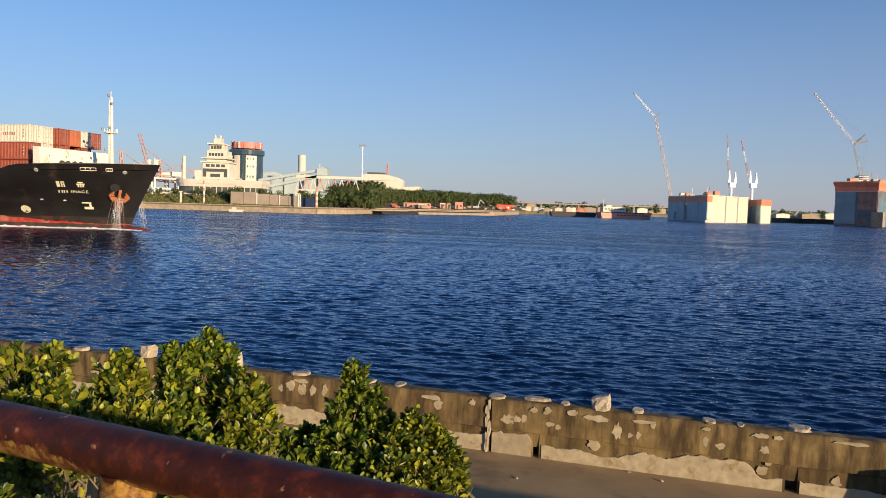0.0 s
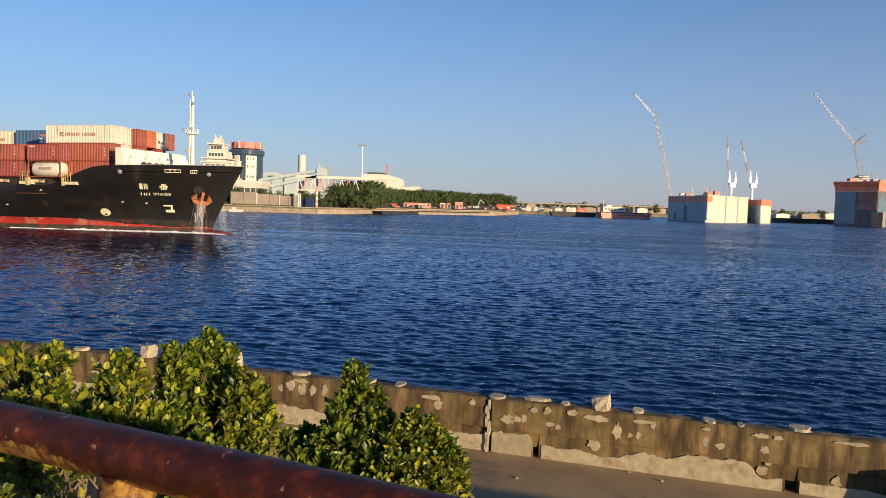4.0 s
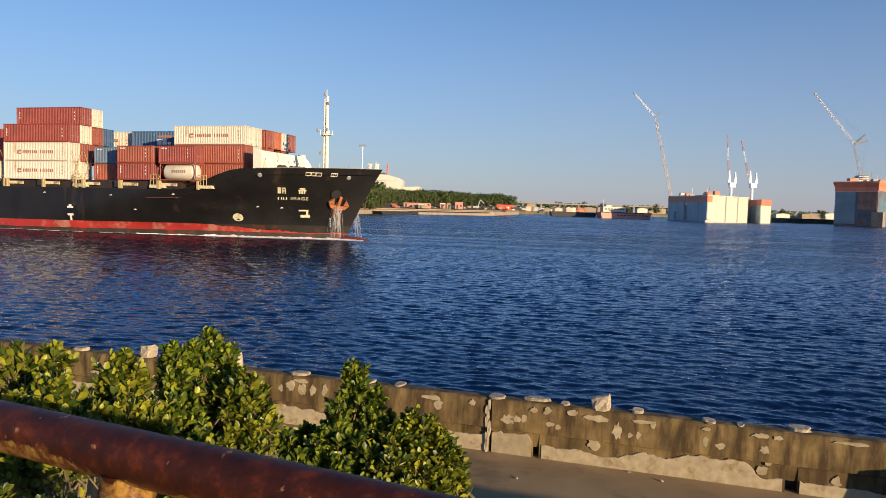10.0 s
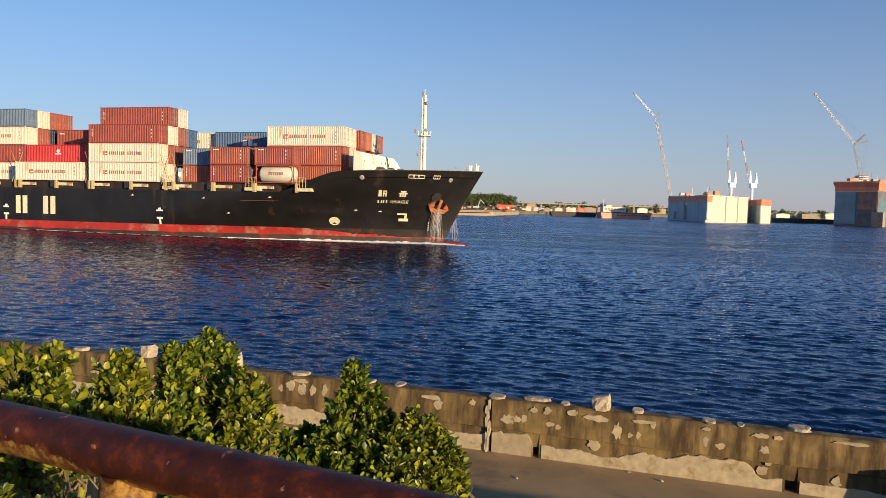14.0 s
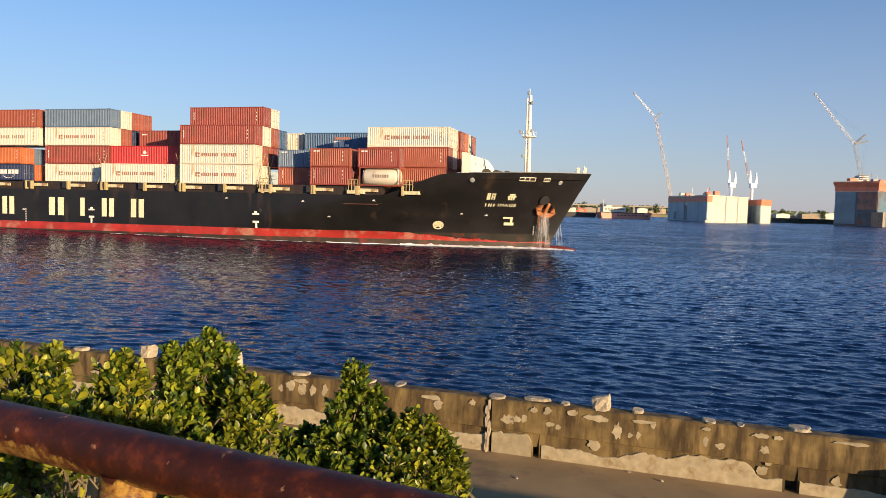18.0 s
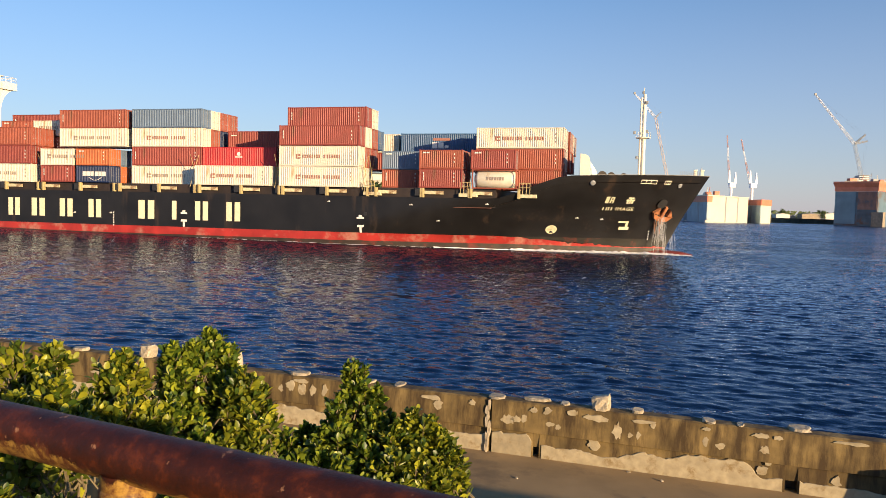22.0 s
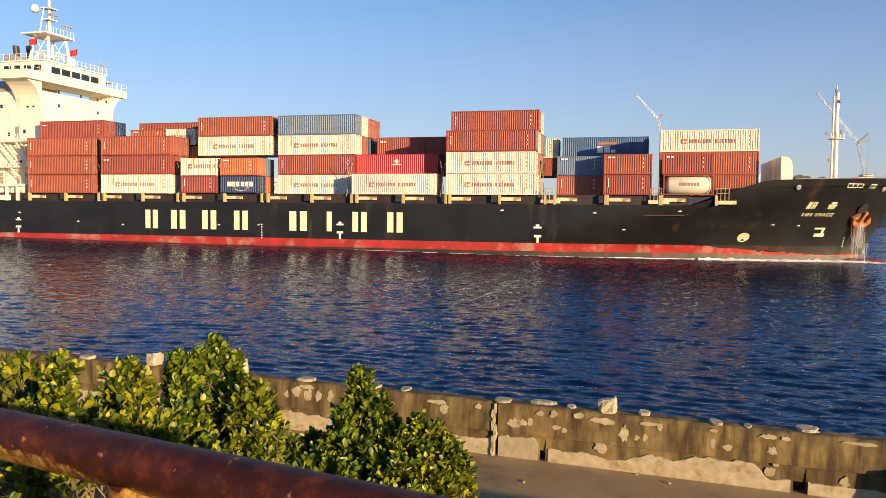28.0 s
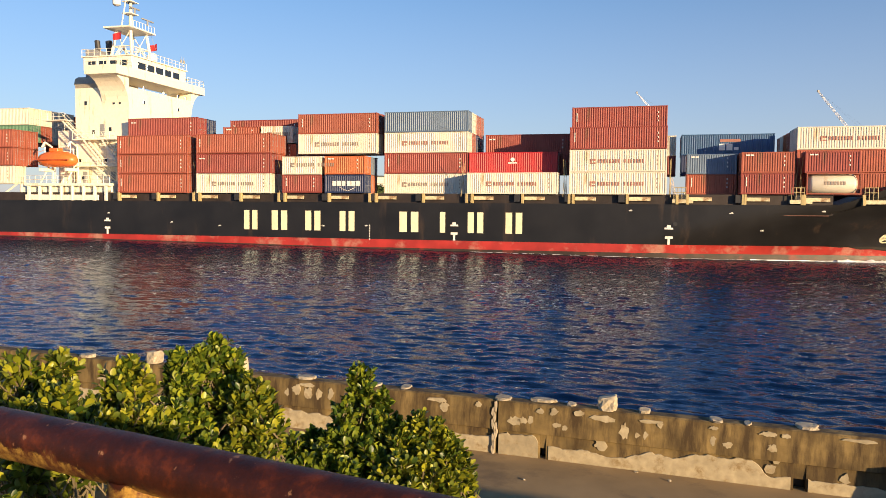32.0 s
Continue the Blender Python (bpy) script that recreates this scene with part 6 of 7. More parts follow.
base_trees = [tree(k, 10.0, 5.5) for k in range(4)]
rt = random.Random(5)
spots = []
TREE_TOPS = [(-79, 328), (-75, 325), (-69, 320), (-53, 318), (-46, 322), (-38, 330), (-28, 335), (-21, 337), (-11, 333), (4, 337), (24, 342), (35, 341), (48, 345)]


def tree_top(b):
    """How many thousandths over eye level the tree line stands, by bearing."""
    for (b0, t0), (b1, t1) in zip(TREE_TOPS, TREE_TOPS[1:]):
        if b0 <= b <= b1:
            return t0 + (t1 - t0) * (b - b0) / (b1 - b0)
    return 345


for k in range(62):
    b = -72 + k * 1.9 + rt.uniform(-0.6, 0.6)
    far = float(np.interp(b, (-80, -48, -30, 50), (362, 366, 450, 545)))
    foot = SHORE_BACK if b > -44 else 2.4
    for row in (0, 1):
        d = far + row * 12 + rt.uniform(-4, 4)
        x = d * (b * 2.0 + row) / 1350 * 1.35
        eye = 362 + 0.032 * x * 1350 / d
        px = 784 + 1350 * x / d
        top = 5.73 + (eye - tree_top((px - 784) / 2.7)) * d / 1350
        spots.append((x, d, (top - foot) * rt.uniform(0.86, 1.04) * (1.0 if row else rt.uniform(0.55, 0.9)), foot))
for k in range(9):
    spots.append((-138 + k * 4.6 + rt.uniform(-2, 2), 347 + rt.uniform(-2, 2), rt.uniform(3.0, 4.6), 5.6))
for k in range(12):
    spots.append((-104 + k * 4.3 + rt.uniform(-1.5, 1.5), 345 + rt.uniform(-2, 4), rt.uniform(5.0, 8.6)))
for k in range(14):
    spots.append((-74 + k * 2.6 + rt.uniform(-1, 1), 356 + rt.uniform(-3, 6), rt.uniform(4.0, 6.5)))
for k in range(26):
    spots.append((70 + k * 22 + rt.uniform(-8, 8), 960 + rt.uniform(-30, 120), rt.uniform(7, 13)))
for k, (x, y, h, *zb) in enumerate(spots):
    m = pose(x, y, zb[0] if zb else 2.4, 0, 0, rt.uniform(0, 360)) @ Matrix.Scale(h / 10.0, 4)
    if k < 4:
        base_trees[k].matrix_basis = m
    else:
        o = copy_thing(base_trees[k % 4], pose(x, y, 2.4))
        o.matrix_basis = m
fw = Shape()
for k in range(5200):
    x = rt.uniform(-40, 900)
    y = 1010 + rt.uniform(0, 60)
    top = 9 + 3.5 * noise.noise(Vector((x * 0.02, 0, 3))) + 2 * noise.noise(Vector((x * 0.11, 1, 3)))
    z = 2.4 + top * rt.random() ** 0.6
    w = rt.uniform(0.8, 2.2)
    a = rt.uniform(-0.6, 0.6)
    fw.add([(x - w * math.cos(a), y - w * math.sin(a), z - w * 0.5), (x + w * 0.2, y, z - w * 0.7), (x + w * math.cos(a), y + w * math.sin(a), z), (x, y, z + w * 0.6)], [(0, 1, 2, 3)])
solo("far_woods", fw, FARLEAF, "low belt of dark trees on the distant shore", "woods", kind="stuff")
def slope_z(x, y):
    """Height of the grass slope in front of the terminal."""
    t = min(max((y - 333) / 13, 0), 1) * min(max((-92 - x) / 6, 0), 1)
    return 2.42 + 3.6 * t * t * (3 - 2 * t)


lawn = Shape()
lx_ = [-170 + 2.5 * k for k in range(34)]
lawn.rings([[(x, y, slope_z(x, y)) for y in (331, 333, 335, 337.5, 340, 343, 346, 349)] + [(x, 349, 2.0), (x, 331, 2.0)] for x in lx_])
solo("grass_slope", lawn, mat("dry_lawn", (0.12, 0.135, 0.04), 0.95, var=0.3, scale=0.5, stain=(0.08, 0.10, 0.03), amount=0.5, stain_scale=0.2), "dry green grass slope before the terminal", kind="structure")
gs = Shape()
for _ in range(3000):
    x, y = rt.uniform(-150, -66), rt.uniform(328, 347)
    h, w = rt.uniform(0.3, 1.1), rt.uniform(0.3, 0.8)
    zg = slope_z(x, y)
    a = rt.uniform(0, 3.1)
    gs.add([(x - w * math.cos(a), y - w * math.sin(a), zg - 0.05), (x + w * math.cos(a), y + w * math.sin(a), zg - 0.05), (x + 0.3 * w, y, zg + h)], [(0, 1, 2)])
solo("grass", gs, leaf_material("shore_grass", (0.08, 0.10, 0.03), (0.17, 0.16, 0.05), 0.8, 0.2), "rough dry grass behind the quay edge", "grass", kind="stuff")

# ---------- clutter along the middle shore ----------
def at(px, d):
    """Sideways place at forward distance d of a bearing given in thousandths of the lens."""
    return d * (px - 784) / 1350


for p0, p1, d, z1, m_, rm, lab in ((712, 760, 424, 5.6, PALERED, PALERED, "long low faded red shore shed"), (738, 752, 420, 4.9, QUAY, FWHITE, "low tan shore shed"), (776, 786, 448, 6.0, PALERED, FWHITE, "small pale red shore hut"), (788, 797, 450, 5.9, QUAY, PALERED, "small tan shore hut"), (803, 817, 447, 6.9, PALERED, PALERED, "small red brick shore house"), (876, 906, 520, 6.4, REDPAINT, REDPAINT, "long red container shed on the beach"), (655, 668, 404, 4.6, QUAY, FWHITE, "low tan quay hut")):
    x0, x1 = at(p0, d), at(p1, d)
    z0 = 3.2
    zr = z1 + 0.5
    b = thing("shore_shed", lab, "shed", "shore sheds")
    s = Shape()
    s.box(x0, x1, d, d + 6, z0, z1)
    part("body", s, m_, b)
    s = Shape()
    s.prism([(x0 - 0.3, z1 + 0.003), (x1 + 0.3, z1 + 0.003), (x1 - 0.4, zr), (x0 + 0.4, zr)], d - 0.4, d + 6.4)
    part("roof", s, rm, b)
    s = Shape()
    s.box(x0 + 0.8, x0 + 1.8, d - 0.06, d + 0.05, z0, z0 + 2.4)
    part("door", s, FBAND, b)
    s = Shape()
    s.box(x1 - 1.8, x1 - 0.7, d - 0.06, d + 0.05, z0 + 1.5, z0 + 2.4)
    part("window", s, FBAND, b)
for k in range(30):
    p_ = rt.uniform(690, 912)
    d = 402 + max(0, p_ - 690) * 0.47 + rt.uniform(0, 16)
    w, h = rt.uniform(0.5, 1.6), rt.uniform(0.5, 1.5)
    s = Shape()
    s.box(-w, w, -0.8, 0.8, 0, h, 0.1)
    solo("shore_crate", s, (QUAY, DARK, FWHITE, REDPAINT, FGREY)[k % 5], ("tan", "dark", "white", "red", "grey-brown")[k % 5] + " heap of goods lying on the beach", "goods", "goods on the beach", m=pose(at(p_, d), d, 3.25 + 0.9 * (k % 3 == 0), 0, 0, rt.uniform(0, 90)))


def barge(x0, y0, x1, y1, w, h, m_, label):
    L = math.hypot(x1 - x0, y1 - y0)
    b = thing("barge", label, "barge", m=pose(x0, y0, 0, 0, 0, math.degrees(math.atan2(y1 - y0, x1 - x0))))
    s = Shape()
    s.prism([(1.5, -1), (L - 1.5, -1), (L, h), (0, h)], 0, w)
    part("hull", s, m_, b)
    s = Shape()
    s.box(0, L, -0.15, 0, h - 0.5, h + 0.15)
    part("rubbing_strake", s, DARK, b)
    return b


barge(-31, 378, -14, 402, 6, 1.4, DARK, "dark flat barge moored at the beach")
barge(-14, 405, 27, 458, 7, 1.7, QUAY, "tan flat barge moored at the beach")
barge(240, 592, 322, 622, 9, 3.4, mat("dull_green_barge_paint", (0.06, 0.07, 0.05), 0.7, var=0.3, scale=0.3), "long dull green barge beside the floating docks")
barge(78, 560, 112, 560, 9, 3.0, DARK, "long dark barge along the far shore")
rb = barge(110.5, 540, 148, 545, 10, 4.0, mat("faded_salmon_paint", (0.80, 0.30, 0.22), 0.6, var=0.12, scale=0.3), "salmon-red work barge with a white deckhouse")
s = Shape()
s.box(2, 19, 0.8, 8, 4, 8.0, 0.2)
part("deckhouse", s, FWHITE, rb)
windows("window", rb, [(3, 18, 5.8, 0.9, 7, 0.76)])
s = Shape()
s.box(5, 9, 3, 7, 7.6, 9.0, 0.15)
s.tube((3.5, 5, 7), (3.5, 5, 13.5), 0.2, n=6)
part("wheelhouse", s, FWHITE, rb)
for k in range(9):
    s = Shape()
    s.box(12 + k * 2.7, 13.5 + k * 2.7, -0.25, -0.1, 1.7, 2.4)
    part("side_block", s, DARK, rb)
for k in range(46):
    x, y = rt.uniform(36, 150), rt.uniform(640, 800)
    y = max(y, 480 + 2.6 * (x - 30) * 1.02 + 20)
    w, d, h = rt.uniform(3, 9), rt.uniform(2, 5), rt.uniform(1.5, 4.2)
    s = Shape()
    s.box(0, w, 0, d, 0, h, 0.1)
    if k % 3 == 0:
        s.prism([(0, h), (w, h), (w / 2, h + 1.2)], 0, d)
    m_ = (QUAY, FWHITE, FBAND, CRANEYELLOW, REDPAINT, FGREY, FCYAN)[k % 7]
    solo("yard_stack", s, m_, ("tan", "white", "dark grey", "buff", "red", "grey-brown", "teal")[k % 7] + " stacked material in the far yard", "yard stack", "yard stacks", m=pose(x, y, 2.4))
for k in range(34):
    x = 60 + k * 21 + rt.uniform(-8, 8)
    y = 905 + rt.uniform(0, 60) + max(0, (x - 400) * 0.05)
    w, h = rt.uniform(8, 22), rt.uniform(3, 8)
    s = Shape()
    s.prism([(0, 0), (w, 0), (w, h), (w / 2, h + 1.2), (0, h)], 0, 12)
    solo("distant_shed", s, (FWHITE, FGREY, QUAY, FBAND)[k % 4], ("white", "grey-brown", "tan", "dark grey")[k % 4] + " low shed on the distant shore", "shed", "distant sheds", m=pose(x, y, 2.4))
s = Shape()
s.box(95, 420, 0, 8, 8.0, 9.4)
for k in range(14):
    s.box(100 + k * 24, 102 + k * 24, 2, 6, 0, 8.0)
solo("distant_viaduct", s, FGREY, "long pale viaduct across the distant shore", "viaduct", m=pose(0, 985, 2.4))
s = Shape()
s.tube((0, 0, 0), (3, 0, 9), 0.5, n=5)
s.tube((3, 0, 9), (7, 0, 5), 0.35, n=5)
s.box(-2, 2, -1.5, 1.5, 0, 2.5, 0.2)
solo("excavator", s, FCYAN, "small blue excavator on the beach", "excavator", m=pose(20.5, 476, 4.0) @ Matrix.Scale(0.6, 4))


# ---------- floating docks and their cranes ----------
def dock(a, b, c, h, shade, lit, label, band=3.6, flare=0.02):
    """Box with its near corner at a, far ends of the two seen faces at b and c."""
    d = (b[0] + c[0] - a[0], b[1] + c[1] - a[1])
    o = thing("floating_dock", label, "dock", "floating docks")
    s = Shape()
    s.prism([a, c, d, b], -1.5, h - band, "z")
    part("pontoon_wall", s, lit, o)
    s = Shape()
    mx_, my_ = (a[0] + d[0]) / 2, (a[1] + d[1]) / 2
    s.rings([[(mx_ + (q[0] - mx_) * (1 + f), my_ + (q[1] - my_) * (1 + f), z) for q in (a, c, d, b)] for f, z in ((0.02, h - band), (0.02, h - band * 0.62), (flare, h - band * 0.2), (flare, h))])
    part("upper_band", s, shade, o)
    return o


def face_boxes(o, name, a, b, rects, material, out=0.15):
    """Boxes laid on the face from a to b: fractions along it and heights."""
    L = math.hypot(b[0] - a[0], b[1] - a[1])
    m = pose(a[0], a[1], 0, 0, 0, math.degrees(math.atan2(b[1] - a[1], b[0] - a[0])))
    for t0, t1, z0, z1 in rects:
        s = Shape()
        s.box(t0 * L, t1 * L, -out, out, z0, z1, 0.03)
        part(name, s, material, o).matrix_basis = m


A1, B1, C1 = (166.7, 485.0), (172.6, 589.0), (209.7, 528.6)
d1 = dock(A1, B1, C1, 17.2, DOCKWHITE, DOCKWHITE, "cream and orange floating dock wing walls", 0.5)
face_boxes(d1, "groove", A1, C1, [(0.42, 0.445, 0, 16.5), (0.72, 0.745, 0, 16.5)], GREY)
face_boxes(d1, "side_plating", A1, B1, [(0.0, 0.46, -1, 12.6), (0.54, 1.0, -1, 12.6)], DOCKSHADE, 0.3)
face_boxes(d1, "orange_band", A1, B1, [(0.0, 0.46, 12.7, 16.9), (0.5, 1.0, 12.7, 17.6)], ORANGEDECK, 0.4)
face_boxes(d1, "side_door", A1, B1, [(0.74, 0.82, 0.5, 6.0), (0.46, 0.54, 0.2, 10.5)], DOCKDARK, 0.4)
face_boxes(d1, "orange_band", A1, C1, [(0.0, 0.1, 12.7, 17.0)], ORANGEDECK, 0.35)
A2, B2, C2 = (216.0, 522.0), (221.7, 622.0), (228.0, 534.0)
d2 = dock(A2, B2, C2, 16.0, ORANGEDECK, DOCKWHITE, "floating dock with a shade-blue side and an orange upper band", 4.0)
face_boxes(d2, "side_plating", A2, B2, [(0.0, 1.0, -1, 11.9)], DOCKSHADE, 0.3)
for k in range(9):
    t = rt.random()
    x, y = A1[0] + 2 + (B1[0] - A1[0]) * t + 8, A1[1] + 6 + (B1[1] - A1[1]) * t
    s = Shape()
    s.box(-1.6, 1.6, -1.6, 1.6, 0, rt.uniform(1.2, 3.4), 0.1)
    if k % 3 == 0:
        s.tube((0, 0, 2), (0.4, 0, 6), 0.25, n=5)
    solo("deck_house", s, ORANGEDECK if k % 2 else FWHITE, "small deck house on the floating dock", "deck house", "deck houses", m=pose(x, y, 17.15))
A3, B3, C3 = (305.6, 540.0), (289.6, 568.0), (352.0, 585.0)
d3 = dock(A3, B3, C3, 31.8, ORANGEDECK, DOCKDARK, "dark teal floating dock with a flared orange deck edge", 6.8, 0.07)
# darker copy of the teal plating, with shade put into its colour
face_boxes(d3, "side_plating", A3, B3, [(0.02, 0.45, 1, 11.5)], mat("shaded_teal_plating", (0.09, 0.13, 0.16), 0.7, var=0.3, scale=0.2, stain=(0.16, 0.09, 0.06), amount=0.4, stain_scale=0.15), 0.3)
face_boxes(d3, "rusty_plating", A3, B3, [(0.02, 0.45, 11.6, 24.3)], mat("rusty_brown_plating", (0.24, 0.14, 0.11), 0.75, var=0.25, scale=0.2, stain=(0.12, 0.12, 0.14), amount=0.4, stain_scale=0.15), 0.3)
face_boxes(d3, "pale_stripe", A3, B3, [(0.0, 0.99, 24.4, 25.4)], mat("faded_pink_paint", (0.72, 0.45, 0.36), 0.7, var=0.2, scale=0.2), 0.5)
face_boxes(d3, "side_plating", A3, B3, [(0.5, 0.99, 1, 24.5)], mat("teal_dock_plating", (0.15, 0.29, 0.38), 0.6, var=0.2, scale=0.1), 0.3)
face_boxes(d3, "fender_wall", A3, B3, [(-0.16, 0.1, -1, 10)], QUAY, 1.5)
s = Shape()
for k in range(5):
    s.box(-4 + k * 0.3, 4 - k * 0.3, -4, 4, k * 1.6, k * 1.6 + 0.35)
    for a in (-3.6, 3.6):
        for b in (-3.6, 3.6):
            s.tube((a, b, k * 1.6), (a, b, k * 1.6 + 1.6), 0.18, n=4)
solo("service_platform", s, GREY, "open steel service platform on the dock deck", "platform", m=pose(322, 590, 31.8))
for k in range(10):
    s = Shape()
    w = rt.uniform(1, 3)
    s.box(-w, w, -w, w, 0, rt.uniform(1.0, 3.4), 0.1)
    if k % 2:
        s.tube((0, 0, 1), (rt.uniform(-1, 1), 0, rt.uniform(4, 7)), 0.2, n=5)
    solo("deck_gear", s, (ORANGEDECK, GREY, FWHITE)[k % 3], "small gear on the dock deck", "deck gear", "deck gear", m=pose(300 + k * 4.2, 566 + 3 * (k % 4), 31.75))
s = Shape()
s.box(-16, 30, -0.4, 0.4, 0, 0.5)
for k in range(16):
    s.tube((-16 + k * 3, 0, 0), (-16 + k * 3, 0, 1.4), 0.1, n=4)
solo("dock_rail", s, GREY, "steel rail along the dock deck", "rail", m=pose(308, 560, 31.79))


def lattice_crane(base, knee, tip, tail, low, high, w):
    c = thing("crawler_crane", "tall lattice boom crane standing behind the dock", "crane", "lattice cranes")
    s = Shape()
    s.box(base[0] - 4, base[0] + 4, base[1] - 3, base[1] + 3, 2.4 if base[2] < 25 else 31.7, base[2] + 1.5, 0.2)
    part("carbody", s, low, c)
    s = Shape()
    s.truss(base, knee, w, w * 0.8, 22, w * 0.06)
    part("main_boom", s, low, c)
    s = Shape()
    s.truss(knee, tip, w * 0.8, w * 0.35, 14, w * 0.06)
    part("jib", s, high, c)
    s = Shape()
    for t_ in tail:
        s.truss(knee, t_, w * 0.5, w * 0.3, 4, w * 0.1)
        s.tube(t_, tip, 0.035, n=3)
        s.tube(t_, base, 0.035, n=3)
    part("strut", s, GREY, c)
    s = Shape()
    s.box(tip[0] - 0.8, tip[0] + 0.8, tip[1] - 0.6, tip[1] + 0.6, tip[2] - 0.4, tip[2] + 1.2, 0.1)
    part("boom_head", s, GREY, c)


lattice_crane((192.6, 640, 4.5), (173.1, 640, 83.6), (154.8, 640, 102.6), [(177.5, 640, 88)], CRANEYELLOW, CRANEWHITE, 1.9)
lattice_crane((325.8, 600, 37), (318.4, 600, 63.1), (285.7, 600, 100.1), [(326.5, 600, 70.5), (328.5, 600, 65.6)], CRANEHAZE, CRANEWHITE, 2.2)
for x, jx, jz in ((209.2, 204.3, 62.5), (224.5, 214.7, 60.0)):
    c = thing("dock_crane", "white tower crane with a red and white jib on the dock", "crane", "dock cranes", m=pose(x, 560, 16))
    s = Shape()
    s.tube((0, 0, -14), (0, 0, 9), 1.1, 0.9, 10)
    part("column", s, CRANEWHITE, c)
    s = Shape()
    s.box(-1.8, 2.8, -1.6, 1.6, 8.8, 12.4, 0.2)
    part("machine_house", s, CRANEWHITE, c)
    for dx, h in ((-2.6, 21.5), (1.8, 20.0)):
        s = Shape()
        s.prism([(dx, 12), (dx + 2.0, 12), (dx + 0.9, h), (dx + 0.4, h)], -0.6, 0.6)
        part("a_frame", s, CRANEWHITE, c)
    j0, j1 = Vector((-1.5, 0, 11)), Vector((jx - x, 0, jz - 16))
    for k in range(4):
        s = Shape()
        s.truss(j0 + (j1 - j0) * k / 4, j0 + (j1 - j0) * (k + 1) / 4, 1.1 - k * 0.15, 0.95 - k * 0.15, 4, 0.085)
        part("jib_section", s, PALERED if k % 2 else CRANEWHITE, c)
s = Shape()
s.prism([(0, -0.3), (6, -0.3), (7, 1.2), (0, 1.2)], 0, 2.4)
s.box(1, 3, 0.4, 2.0, 1.2, 2.4, 0.1)
solo("workboat", s, FWHITE, "small white workboat on the water", "boat", m=pose(163.5, 478, 0))
s = Shape()
s.prism([(0, -0.3), (5, -0.3), (6.4, 0.9), (0, 0.9)], 0, 2.2)
s.box(1.2, 2.6, 0.3, 1.8, 0.9, 1.8, 0.1)
solo("motor_boat", s, FWHITE, "small white motor boat near the quay", "boat", m=pose(-88, 312, 0))
SHRUB_LEAF = leaf_material("glossy_shrub_leaf", (0.03, 0.07, 0.009), (0.30, 0.34, 0.03), 0.42, 0.18, 1.6)
# yellower copy of the shrub leaf, mostly sunlight put into the colour
SUNLIT_LEAF = leaf_material("sunlit_shrub_leaf", (0.035, 0.07, 0.009), (0.36, 0.36, 0.03), 0.42, 0.2, 1.65)


def shrub(name_label, seed, lobes, leaf_parts, leaf_mat):
    """lobes: tip x, y, z and spread of a group of shoots; leaf_parts: how many leaves stay parts of their own."""
    r = random.Random(seed)
    t = thing("shrub", name_label, "shrub", "shrubs by the railing", m=pose(lobes[0][0], lobes[0][1], TERRACE_Z + 0.03))
    org = Vector((lobes[0][0], lobes[0][1], TERRACE_Z + 0.03))
    twigs = Shape()
    rest = Shape()
    singles = []
    for lx, ly, lz, sp, count in lobes:
        base = Vector((lx + r.uniform(-0.05, 0.05), ly + r.uniform(-0.05, 0.05), TERRACE_Z + 0.03)) - org
        top = Vector((lx, ly, lz)) - org
        part("stem", Shape().tube(base, base + (top - base) * 0.75, 0.012, 0.006, 6), LEAF_STEM, t)
        for k in range(int(count * 0.95)):
            # shoots fan out below and around the lobe's tip
            u = r.random() ** 0.7 if k else 0.0
            a = r.uniform(0, 6.283)
            rad = (sp + 0.018) * u * r.uniform(0.6, 1.15)
            drop = (u ** 1.6) * sp * r.uniform(0.5, 2.2) + r.uniform(0, 0.02)
            tip = top + Vector((rad * math.cos(a), rad * math.sin(a) * 0.8, -drop))
            way = Vector((math.cos(a) * u * 0.8, math.sin(a) * u * 0.8, 1.0 - 0.3 * u)) + Vector((r.uniform(-0.3, 0.3), r.uniform(-0.3, 0.3), 0))
            way.normalize()
            length = r.uniform(0.09, 0.17)
            foot = tip - way * length
            twigs.tube(foot - way * 0.05, tip, 0.0035, 0.002, 4)
            q = way.to_track_quat("Z", "Y")
            n = r.randint(14, 19)
            for i in range(n):
                h = (i / n) ** 0.8
                az = i * 2.39996 + r.uniform(-0.2, 0.2)
                tilt = radians(16 + 48 * (1 - h) + r.uniform(-18, 18))
                size = (0.028 + 0.012 * (1 - abs(h - 0.5)) + r.uniform(-0.006, 0.009)) * (0.75 if h > 0.9 else 1.0)
                m = Matrix.Translation(foot + way * length * h) @ q.to_matrix().to_4x4() @ Matrix.Rotation(az, 4, "Z") @ Matrix.Rotation(math.pi / 2 - tilt, 4, "X") @ Matrix.Rotation(r.uniform(-0.8, 0.8), 4, "Y") @ Matrix.Diagonal((size, size, size, 1))
                if len(singles) < leaf_parts and k < 14 and i % 3 == 0:
                    singles.append(m)
                else:
                    rest.add([m @ Vector(p) for p in LV], LF)
    tagged(part("twig", twigs, LEAF_STEM, t, "thin brown twigs"), kind="stuff")
    tagged(part("leaves", rest, leaf_mat, t, "dense glossy green leaves", smooth=True), kind="stuff")
    me = Shape().add(LV, LF).mesh("leaf", leaf_mat, True)
    for m in singles:
        part("leaf", me, leaf_mat, t).matrix_basis = m
    return t


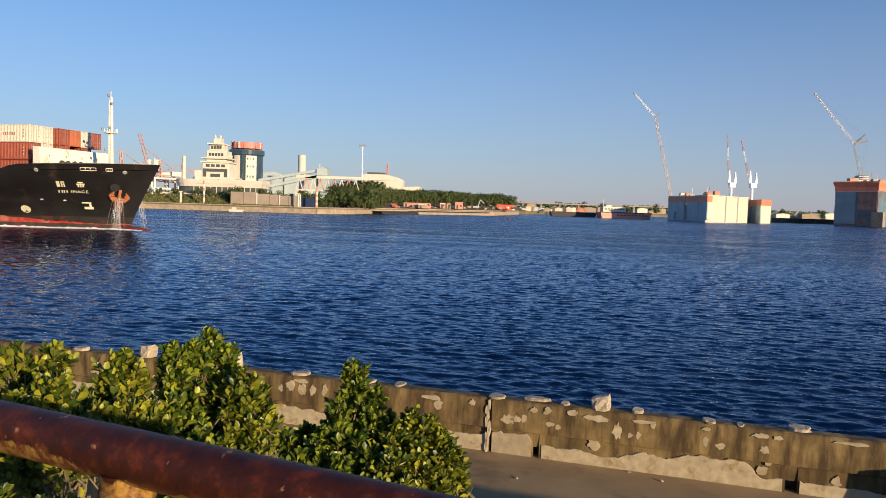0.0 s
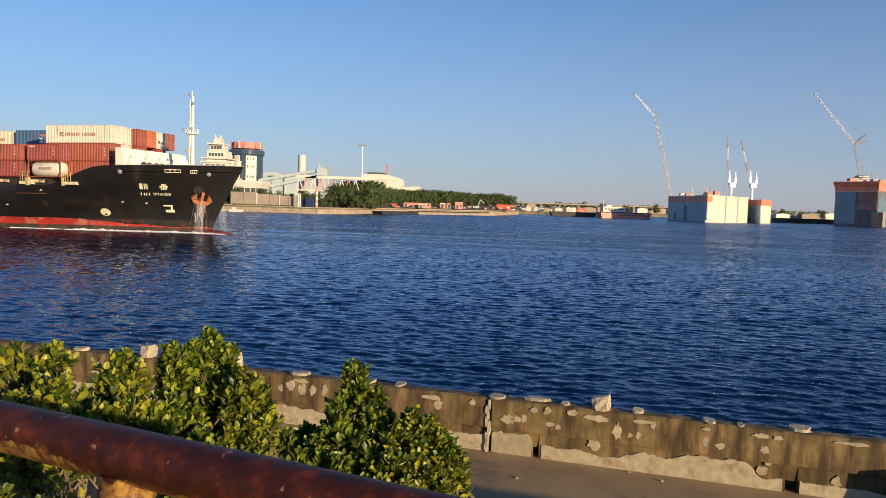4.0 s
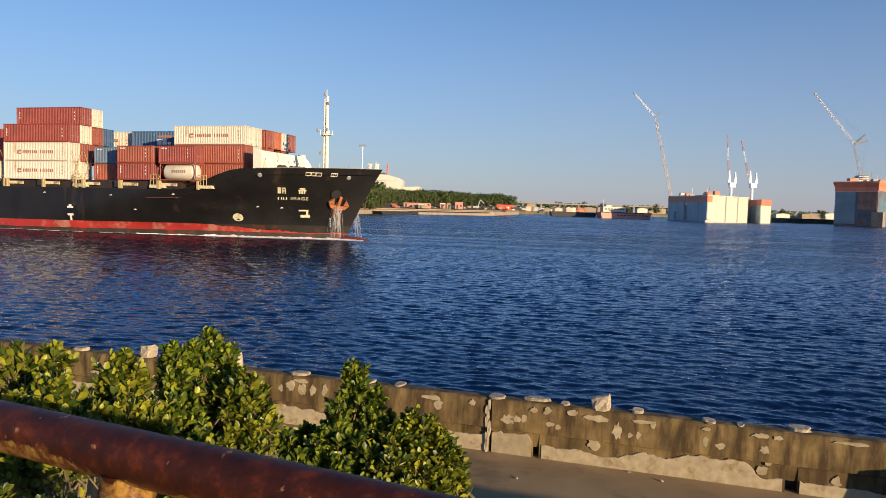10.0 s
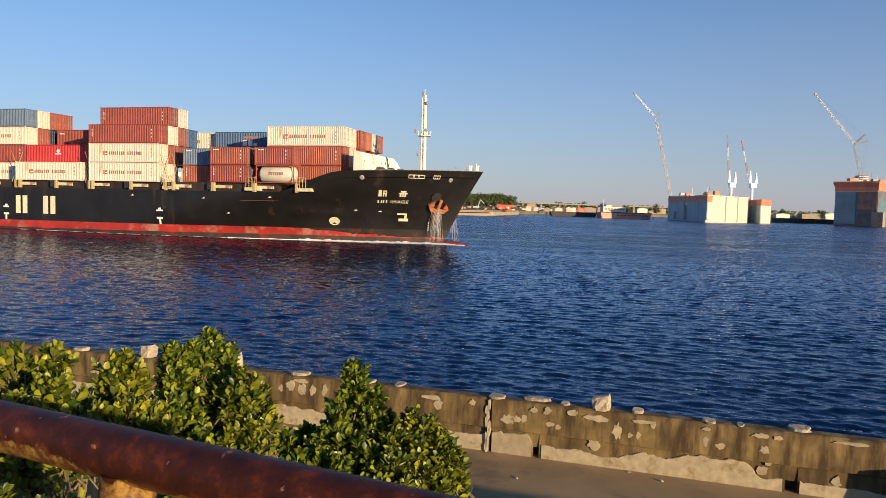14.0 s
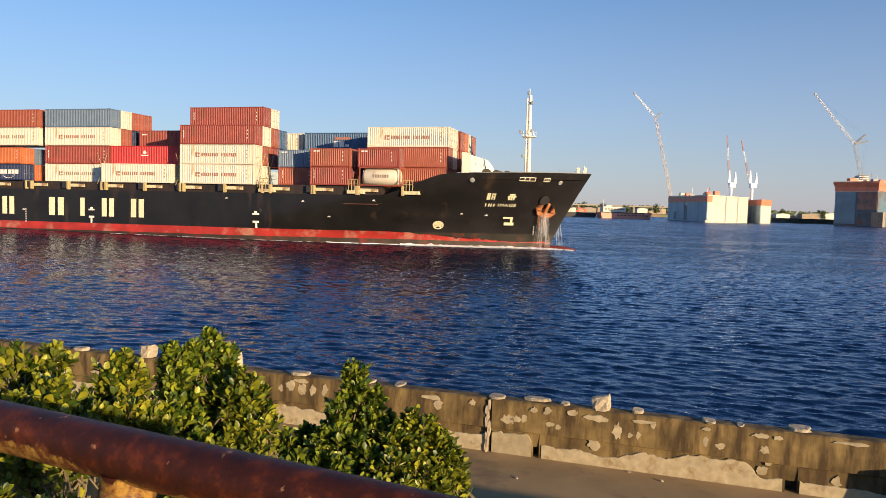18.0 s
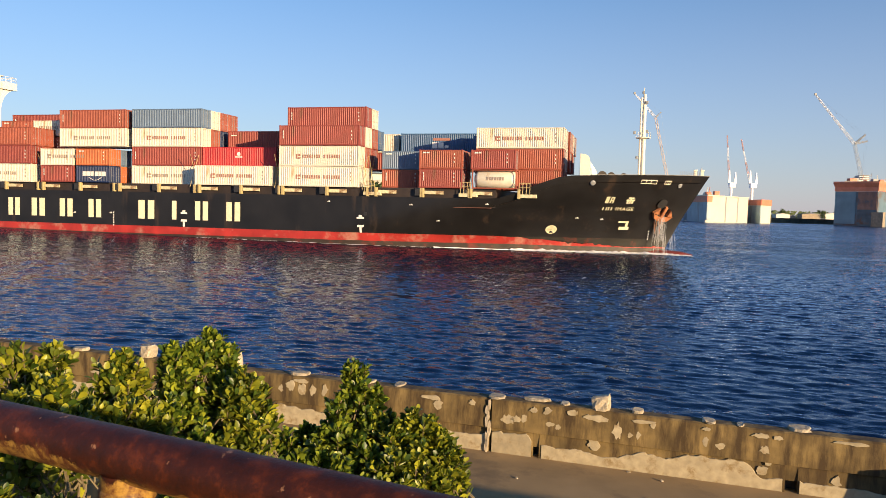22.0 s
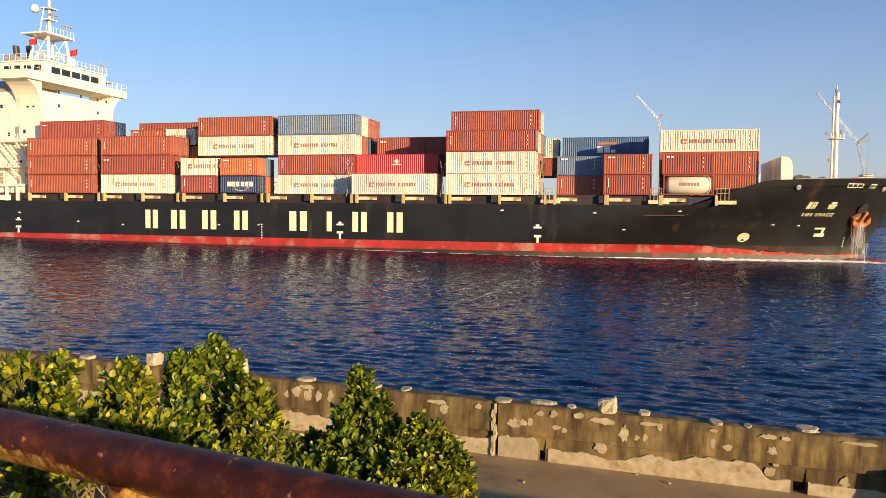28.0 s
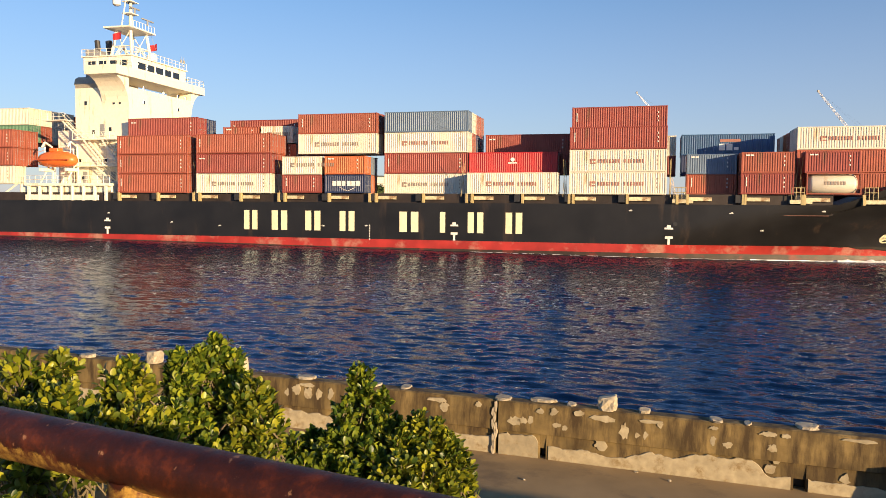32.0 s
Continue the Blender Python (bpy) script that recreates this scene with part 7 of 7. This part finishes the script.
# the three lobes at y 1.46 to 1.62 are added to shade under-rail leaves
shrub("bushy yellow-green shrub with glossy leaves beside the railing", 1, [(-1.32, 2.35, 5.253, 0.11, 27), (-1.23, 2.4, 5.25, 0.078, 25), (-1.17, 2.2, 5.202, 0.112, 27), (-1.49, 2.4, 5.22, 0.123, 25), (-1.09, 2.15, 5.199, 0.092, 25), (-1.13, 2.0, 5.187, 0.102, 22), (-0.97, 1.95, 5.167, 0.083, 16), (-1.29, 2.1, 5.14, 0.107, 16), (-1.35, 2.05, 4.85, 0.22, 44), (-1.05, 2.05, 4.8, 0.2, 40), (-0.95, 1.95, 4.7, 0.2, 34), (-0.8, 1.52, 5.1, 0.13, 60), (-0.62, 1.46, 5.1, 0.13, 60), (-0.95, 1.62, 5.08, 0.13, 50), (-1.15, 2.45, 5.091, 0.073, 24), (-1.02, 1.9, 5.172, 0.098, 30)], 60, SUNLIT_LEAF)
shrub("rounded yellow-green shrub with glossy leaves beside the railing", 2, [(-1.05, 2.5, 5.222, 0.072, 30), (-1.07, 2.45, 5.168, 0.067, 25), (-1.01, 2.5, 5.159, 0.068, 27), (-0.95, 2.3, 5.117, 0.088, 27), (-1.01, 2.25, 5.11, 0.067, 19), (-0.9, 2.35, 5.079, 0.07, 22), (-0.99, 2.15, 5.096, 0.073, 13), (-0.9, 2.2, 4.85, 0.18, 36), (-1.1, 2.35, 5.081, 0.063, 24)], 50, SUNLIT_LEAF)
shrub("tall dark green shrub with upright leafy shoots", 3, [(-0.84, 2.75, 5.246, 0.077, 35), (-0.87, 2.7, 5.219, 0.069, 27), (-0.78, 2.75, 5.196, 0.061, 25), (-0.94, 2.65, 5.213, 0.059, 27), (-0.89, 2.6, 5.142, 0.084, 29), (-0.81, 2.7, 5.112, 0.097, 29), (-0.89, 2.5, 5.068, 0.081, 24), (-0.82, 2.55, 5.019, 0.098, 27), (-0.77, 2.7, 5.001, 0.069, 18), (-0.86, 2.35, 5.026, 0.076, 16), (-0.78, 2.45, 4.963, 0.083, 16), (-0.8, 2.35, 4.85, 0.18, 36)], 80, SHRUB_LEAF)
shrub("small yellow-green shrub with rust-red twigs", 5, [(-0.68, 2.62, 5.138, 0.054, 28), (-0.7, 2.6, 5.098, 0.058, 25), (-0.64, 2.66, 5.08, 0.059, 27), (-0.66, 2.55, 5.034, 0.087, 30), (-0.61, 2.65, 4.989, 0.054, 19), (-0.69, 2.5, 4.97, 0.085, 24), (-0.61, 2.5, 4.953, 0.072, 22), (-0.71, 2.35, 4.959, 0.072, 14), (-0.6, 2.45, 4.82, 0.16, 36)], 50, SUNLIT_LEAF)
shrub("pointed dark green shrub near the terrace edge", 4, [(-0.34, 3.0, 5.105, 0.051, 30), (-0.32, 2.98, 5.033, 0.076, 30), (-0.39, 2.95, 4.97, 0.065, 27), (-0.25, 3.0, 5.003, 0.041, 19), (-0.26, 2.92, 4.926, 0.09, 30), (-0.37, 2.85, 4.898, 0.083, 27), (-0.43, 2.85, 4.875, 0.063, 22), (-0.28, 2.78, 4.858, 0.099, 30), (-0.44, 2.75, 4.841, 0.075, 19), (-0.57, 2.85, 4.864, 0.073, 16), (-0.6, 2.8, 4.841, 0.062, 14), (-0.49, 2.7, 4.834, 0.078, 16), (-0.34, 2.65, 4.825, 0.099, 22), (-0.4, 2.65, 4.7, 0.2, 44), (-0.25, 2.75, 4.72, 0.16, 30), (-0.51, 2.95, 4.854, 0.061, 26), (-0.65, 2.85, 4.835, 0.055, 24)], 80, SHRUB_LEAF)
shrub("low rounded yellow-green shrub near the terrace edge", 6, [(-0.09, 2.85, 4.958, 0.063, 30), (-0.15, 2.82, 4.914, 0.062, 25), (-0.03, 2.88, 4.916, 0.054, 25), (-0.08, 2.75, 4.853, 0.098, 30), (0.03, 2.86, 4.85, 0.054, 24), (-0.17, 2.72, 4.838, 0.079, 24), (0.06, 2.84, 4.796, 0.048, 19), (0.01, 2.75, 4.771, 0.07, 22), (-0.1, 2.65, 4.772, 0.09, 22), (-0.18, 2.62, 4.78, 0.076, 16), (0.09, 2.84, 4.732, 0.034, 13), (-0.08, 2.75, 4.66, 0.14, 36), (-0.22, 2.9, 4.922, 0.052, 26), (0.0, 2.88, 4.88, 0.051, 24), (-0.19, 2.95, 4.905, 0.039, 24), (-0.24, 2.95, 4.851, 0.057, 24)], 60, SUNLIT_LEAF)


def motions():
    """The ship and all it carries glide along one straight course; the waves run towards the bank."""
    walk(water_surface, [(0.0, pose(0, 0, 0)), (16.0, pose(-3.0, -9.0, 0)), (32.0, pose(-6.0, -18.0, 0))])
    for ob, local in MOVERS:
        walk(ob, [(t, ship_pose(s) @ local) for t, s in SHIP_S])


motions()
